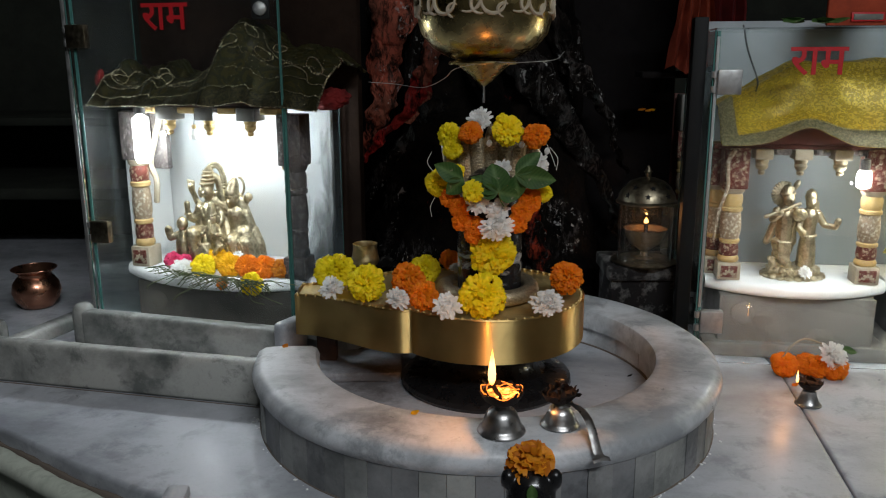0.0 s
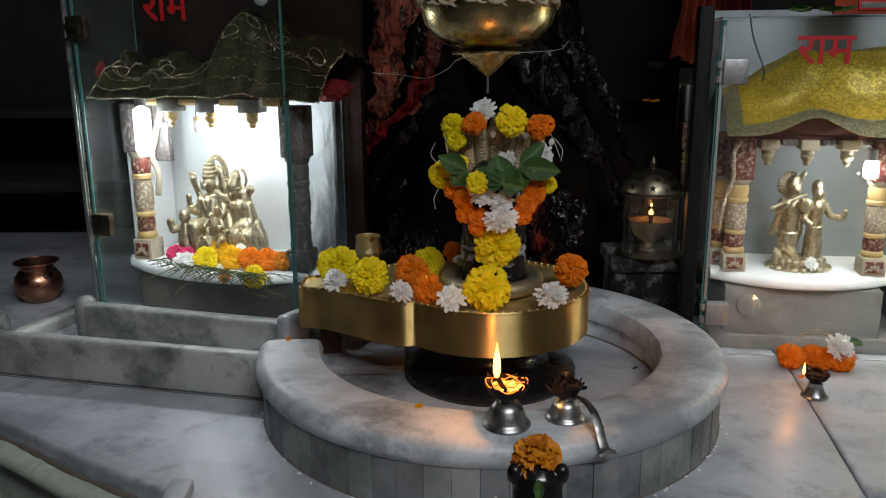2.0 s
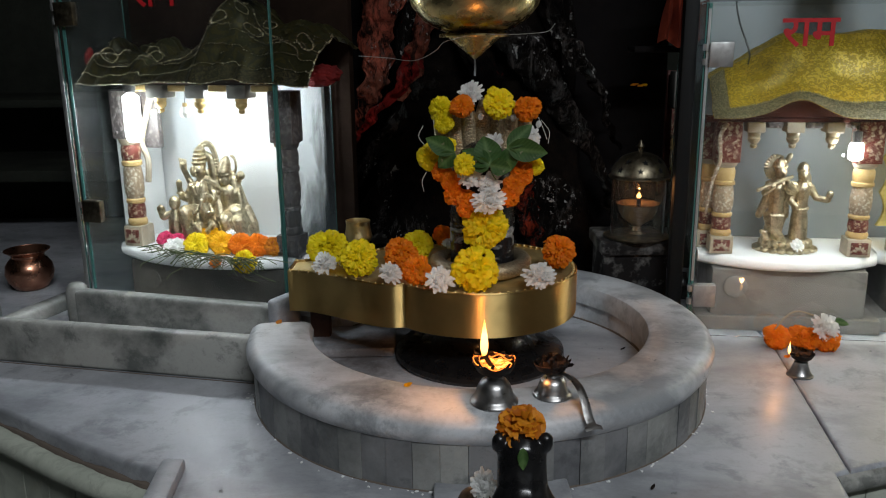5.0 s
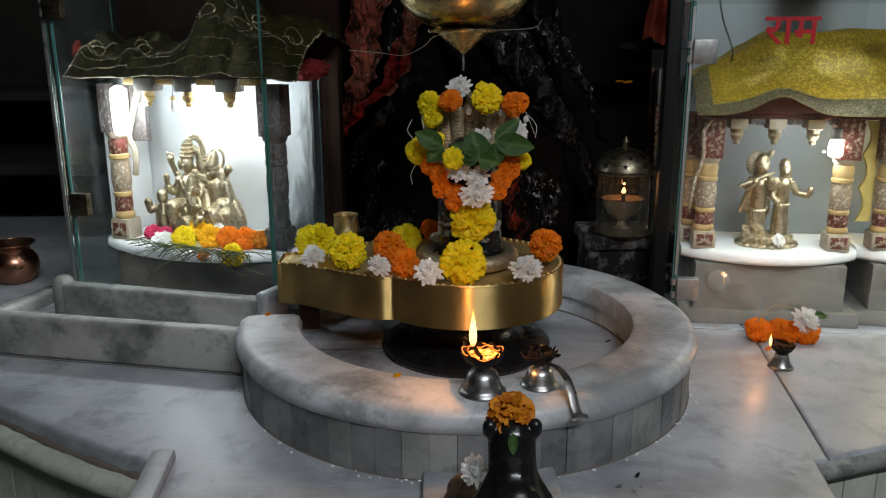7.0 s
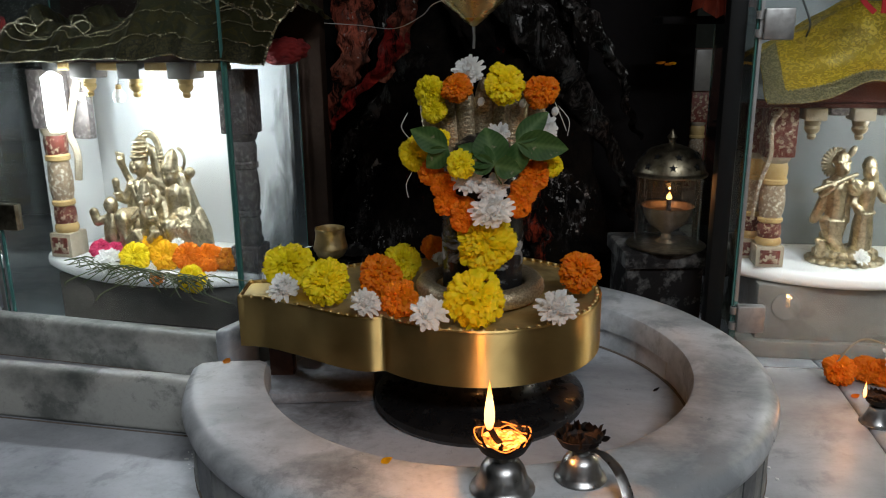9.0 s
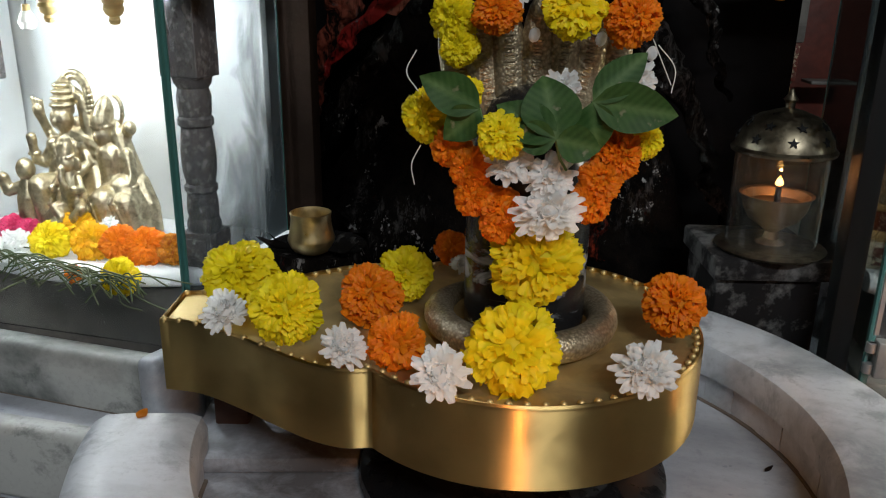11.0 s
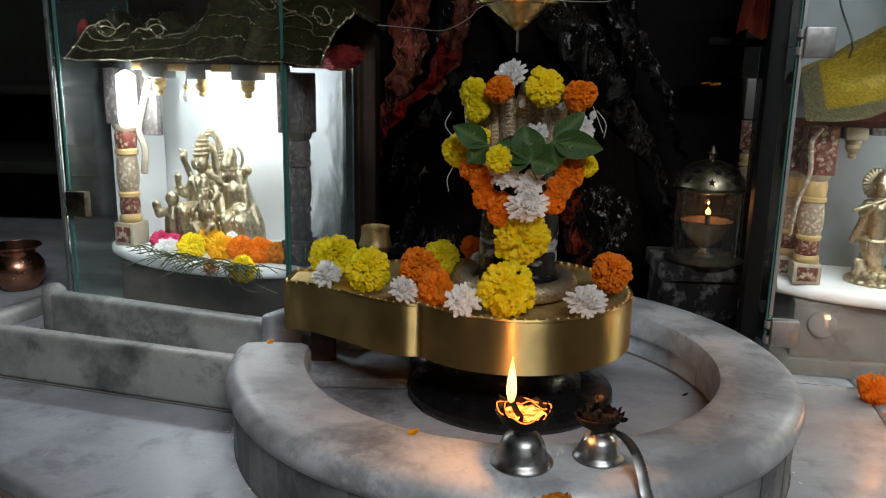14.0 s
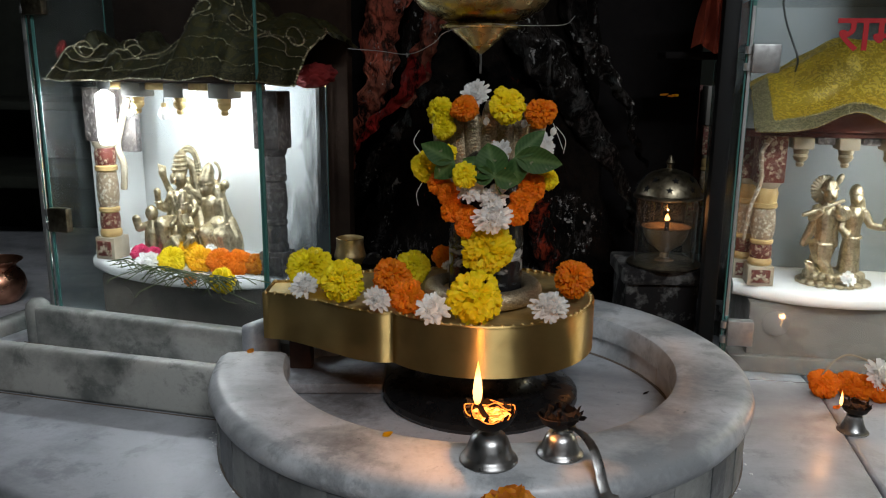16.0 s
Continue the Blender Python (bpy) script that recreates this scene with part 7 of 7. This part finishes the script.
part("spoon", lathe([(0.0, 0.0), (0.008, 0.001), (0.012, 0.006), (0.011, 0.0065), (0.0, 0.002)], 20), STEEL, ladle).matrix_basis = pose(0.141, 0.832, 0.1115)

# ---- pots and cups ----
copper = thing("copper_pot", "round-bellied polished copper water pot", "pot", pose(-0.842, 1.572, 0) @ Matrix.Scale(0.92, 4))
part("body", lathe([(0.0, 0.0), (0.026, 0.0), (0.034, 0.004), (0.046, 0.020), (0.051, 0.038), (0.048, 0.056), (0.040, 0.068), (0.034, 0.074), (0.034, 0.079), (0.046, 0.089), (0.0465, 0.0905), (0.044, 0.0905), (0.031, 0.079), (0.0, 0.060)], 56), COPPER, copper)
part("lip", tube([(0.0462 * math.cos(2 * math.pi * k / 40), 0.0462 * math.sin(2 * math.pi * k / 40), 0.0900) for k in range(41)], 0.0016, 8), COPPER, copper)
cup_stand = part("root_stump", lathe([(0.0, 0.0), (0.075, 0.0), (0.066, 0.05), (0.060, 0.12), (0.052, 0.148), (0.0, 0.151)], 24), BARK)
cup_stand.matrix_basis = pose(-0.132, 1.345, 0)
tagged(cup_stand, "low black root stump behind the basin", "stump")
cup = thing("brass_cup", "small old brass cup with a low round belly", "cup", pose(-0.132, 1.312, 0.150))
part("body", lathe([(0.0, 0.0), (0.012, 0.0), (0.0185, 0.0035), (0.0228, 0.0095), (0.0242, 0.0150), (0.0240, 0.0170), (0.0228, 0.0205), (0.0212, 0.028), (0.0204, 0.035), (0.0203, 0.039), (0.0212, 0.043), (0.0202, 0.0435), (0.0190, 0.038), (0.0200, 0.026), (0.0, 0.022)], 40), CUP_BRASS, cup)
for k, (x, a) in enumerate(((-0.020, 160), (-0.026, 190), (-0.017, 215), (0.022, 10), (0.028, -14), (0.020, 32), (0.024, 52))):
    b = part("dry_leaf", leaf_bm(0.030, 0.008, 0.005), PLINTH)
    b.matrix_basis = pose(-0.134 + x, 1.302, 0.156, 40, -20, a)
    tagged(b, "dark withered leaf beside the brass cup", "leaf", "withered leaves")

# ---- bull figure in front ----
stand = part("offering_slab", box(0.150, 0.36, 0.012, (0, 0, 0), 0.004), MARBLE)
stand.matrix_basis = pose(0.076, 0.612, 0.0)
tagged(stand, "small white marble slab under the bull", "slab")
bull = bmesh.new()
limb(bull, (0, 0.034, 0.168, 0.0190), (0, 0.030, 0.154, 0.0192), (0, 0.024, 0.140, 0.0200), (0, 0.016, 0.126, 0.0245), (0, 0.002, 0.108, 0.0325), (0, -0.020, 0.078, 0.0430), (0, -0.034, 0.050, 0.0460))
limb(bull, (0, -0.030, 0.052, 0.0460), (0, -0.064, 0.048, 0.0420))
blob(bull, (0.002, 0.002, 0.134), (0.0150, 0.0130, 0.0115), (30, 0, 0), 3)
limb(bull, (0, 0.036, 0.170, 0.0175), (0, 0.056, 0.160, 0.0140), (0, 0.070, 0.150, 0.0115))
for s in (-1, 1):
    limb(bull, (0.013 * s, 0.034, 0.172, 0.0070), (0.0170 * s, 0.031, 0.176, 0.0070), (0.0178 * s, 0.030, 0.181, 0.0058))
    limb(bull, (0.016 * s, 0.021, 0.143, 0.0045), (0.0270 * s, 0.008, 0.124, 0.0060), (0.0365 * s, 0.000, 0.104, 0.0095), (0.0400 * s, -0.002, 0.082, 0.0125))
    limb(bull, (0.024 * s, 0.020, 0.060, 0.0220), (0.034 * s, 0.050, 0.034, 0.0160), (0.032 * s, 0.076, 0.018, 0.0120))
    limb(bull, (0.030 * s, -0.052, 0.032, 0.0260), (0.040 * s, -0.016, 0.022, 0.0200))
blob(bull, (0, -0.006, 0.008), (0.058, 0.098, 0.010))
statue("bull_figure", bull, BLACK_STONE, "polished black stone seated bull, plain-shaped", "statue", pose(0.0745, 0.504, 0.010), 0.0016, 0.5, 8)
flower("marigold", "drying orange marigold set on the bull's head", "messy", DRY_ORANGE, 0.0745, 0.544, 0.1935, 0.0195, (30, 0, 0), "flowers by the bull")
bract = part("flower_leaf", leaf_bm(0.017, 0.0042, 0.001), LEAF)
bract.matrix_basis = pose(0.0735, 0.5205, 0.1910, 0, 80, -90)
tagged(bract, "green leaf hanging under the marigold", "leaf")
flower("chrysanthemum", "white flower leaning on the bull's flank", "daisy", WHITE, 0.0475, 0.551, 0.142, 0.0145, (70, 0, -40), "flowers by the bull")
lump = bmesh.new()
for k in range(16):
    blob(lump, (0.006 * math.sin(k * 2.2), 0.006 * math.cos(k * 1.5), 0.010 + 0.0040 * k), (0.0185 - 0.0004 * k, 0.0175 - 0.0004 * k, 0.011), (k * 20, k * 33, 0), 2)
statue("sugar_lump", lump, LUMP, "sticky brown offering lump on the slab", "offering", pose(0.042, 0.636, 0.009), 0.0022)

# ---- offerings on the platform ----
OFFER = "flowers on the platform"
for x, y, r, z in ((0.551, 1.202, 0.0215, 0.018), (0.588, 1.204, 0.0195, 0.017), (0.602, 1.194, 0.0190, 0.017), (0.624, 1.188, 0.0215, 0.018)):
    flower("marigold", "orange marigold strung in a short garland", "full", ORANGE, x, y, z, r, (40, 0, 0), OFFER)
flower("chrysanthemum", "white flower on the orange garland", "daisy", WHITE, 0.621, 1.190, 0.037, 0.025, (50, 15, 0), OFFER)
spray = thing("leaf_sprig", "light green leaves over the white flower", "leaf", pose(0.640, 1.196, 0.044))
for a, ln in ((160, 0.030), (20, 0.024), (-20, 0.02), (100, 0.02)):
    part("leaflet", leaf_bm(ln, 0.007, -0.004), LEAF, spray).matrix_basis = pose(0, 0, 0, 35, 0, a)
string = part("thread", tube(curve_points([(0.545, 1.20, 0.03), (0.563, 1.205, 0.050), (0.585, 1.21, 0.058), (0.612, 1.20, 0.052)], 6), 0.0013, 6), TWIG)
tagged(string, "dry garland stem looped over the flowers", "thread")
for x, y, a, m in ((-0.034, 0.853, 20, GOLDEN), (-0.228, 1.075, 70, DRY_ORANGE), (0.545, 1.155, 10, ORANGE), (0.600, 1.225, 50, DRY_ORANGE)):
    on_ring = (x - CX) ** 2 + (y - CY) ** 2 < 0.33 ** 2
    bit = part("fallen_petal", leaf_bm(0.011, 0.0045, 0.003), m)
    bit.matrix_basis = pose(x, y, 0.0932 if on_ring else 0.0012, 8, 0, a)
    tagged(bit, "fallen orange petal on the marble", "petal", "fallen petals")
for x, y, z, a in ((0.655, 0.985, 0.001, 10), (0.243, 0.775, 0.001, 60), (0.280, 1.118, 0.031, 40), (-0.095, 0.712, 0.001, 30)):
    bit = part("dry_leaf", leaf_bm(0.012, 0.002, 0.0015), CHAR)
    bit.matrix_basis = pose(x, y, z, 5, 0, a)
    tagged(bit, "shrivelled dark leaf scrap on the marble", "leaf", "leaf scraps")
water, rnd = bmesh.new(), random.Random(5)
for k in range(22):
    x, y = (-0.245 + rnd.uniform(-0.03, 0.03), 0.76 + rnd.uniform(-0.06, 0.05)) if k < 9 else (0.235 + rnd.uniform(-0.03, 0.05), 0.74 + rnd.uniform(-0.04, 0.04))
    blob(water, (x, y, 0.0005), (rnd.uniform(0.0012, 0.004), rnd.uniform(0.001, 0.0025), 0.0011), (0, 0, rnd.uniform(0, 180)), 2)
drops = part("water_drops", water, glass("water", (1, 1, 1)))
tagged(drops, "splashed water drops on the marble", "water", kind="stuff")

# ---- ceiling tube light, above the view ----
fixture = thing("tube_light", "white ceiling batten with a lit tube", "lamp", pose(TUBE_LIGHT[0], TUBE_LIGHT[1], 2.065))
part("batten", box(1.24, 0.05, 0.050, (0, 0, 0.005), 0.004), PLASTER, fixture)

# ---- facing tiles of the basin ----
def wedge_mesh(r0, r1, step, z0, z1, material):
    bm, rows = bmesh.new(), []
    for i in range(3):
        a = radians(-step / 2 + step * i / 2)
        rows.append([bm.verts.new((r * math.cos(a), r * math.sin(a), z)) for r, z in ((r0, z0), (r1, z0), (r1, z1), (r0, z1))])
    for p, q in zip(rows, rows[1:]):
        for k in range(4):
            bm.faces.new((p[k], p[(k + 1) % 4], q[(k + 1) % 4], q[k]))
    bm.faces.new(rows[0][::-1])
    bm.faces.new(rows[-1])
    bmesh.ops.recalc_face_normals(bm, faces=bm.faces[:])
    me = bpy.data.meshes.new("tile")
    bm.to_mesh(me)
    bm.free()
    me.materials.append(material)
    return me


for r0, r1, count, z0, material in ((0.313, 0.324, 60, 0.0, MARBLE_TILE), (0.2465, 0.2515, 44, 0.0305, MARBLE_COPING)):
    step = span / count
    me = wedge_mesh(r0, r1, step - 0.10, z0, 0.0597, material)
    for k in range(count):
        tile = new("tile", me)
        tile.parent = basin
        tile.matrix_basis = Matrix.Rotation(radians(GAP1 + step * (k + 0.5)), 4, "Z") @ Matrix.Scale(1 + 0.002 * math.sin(k * 2.7), 4)
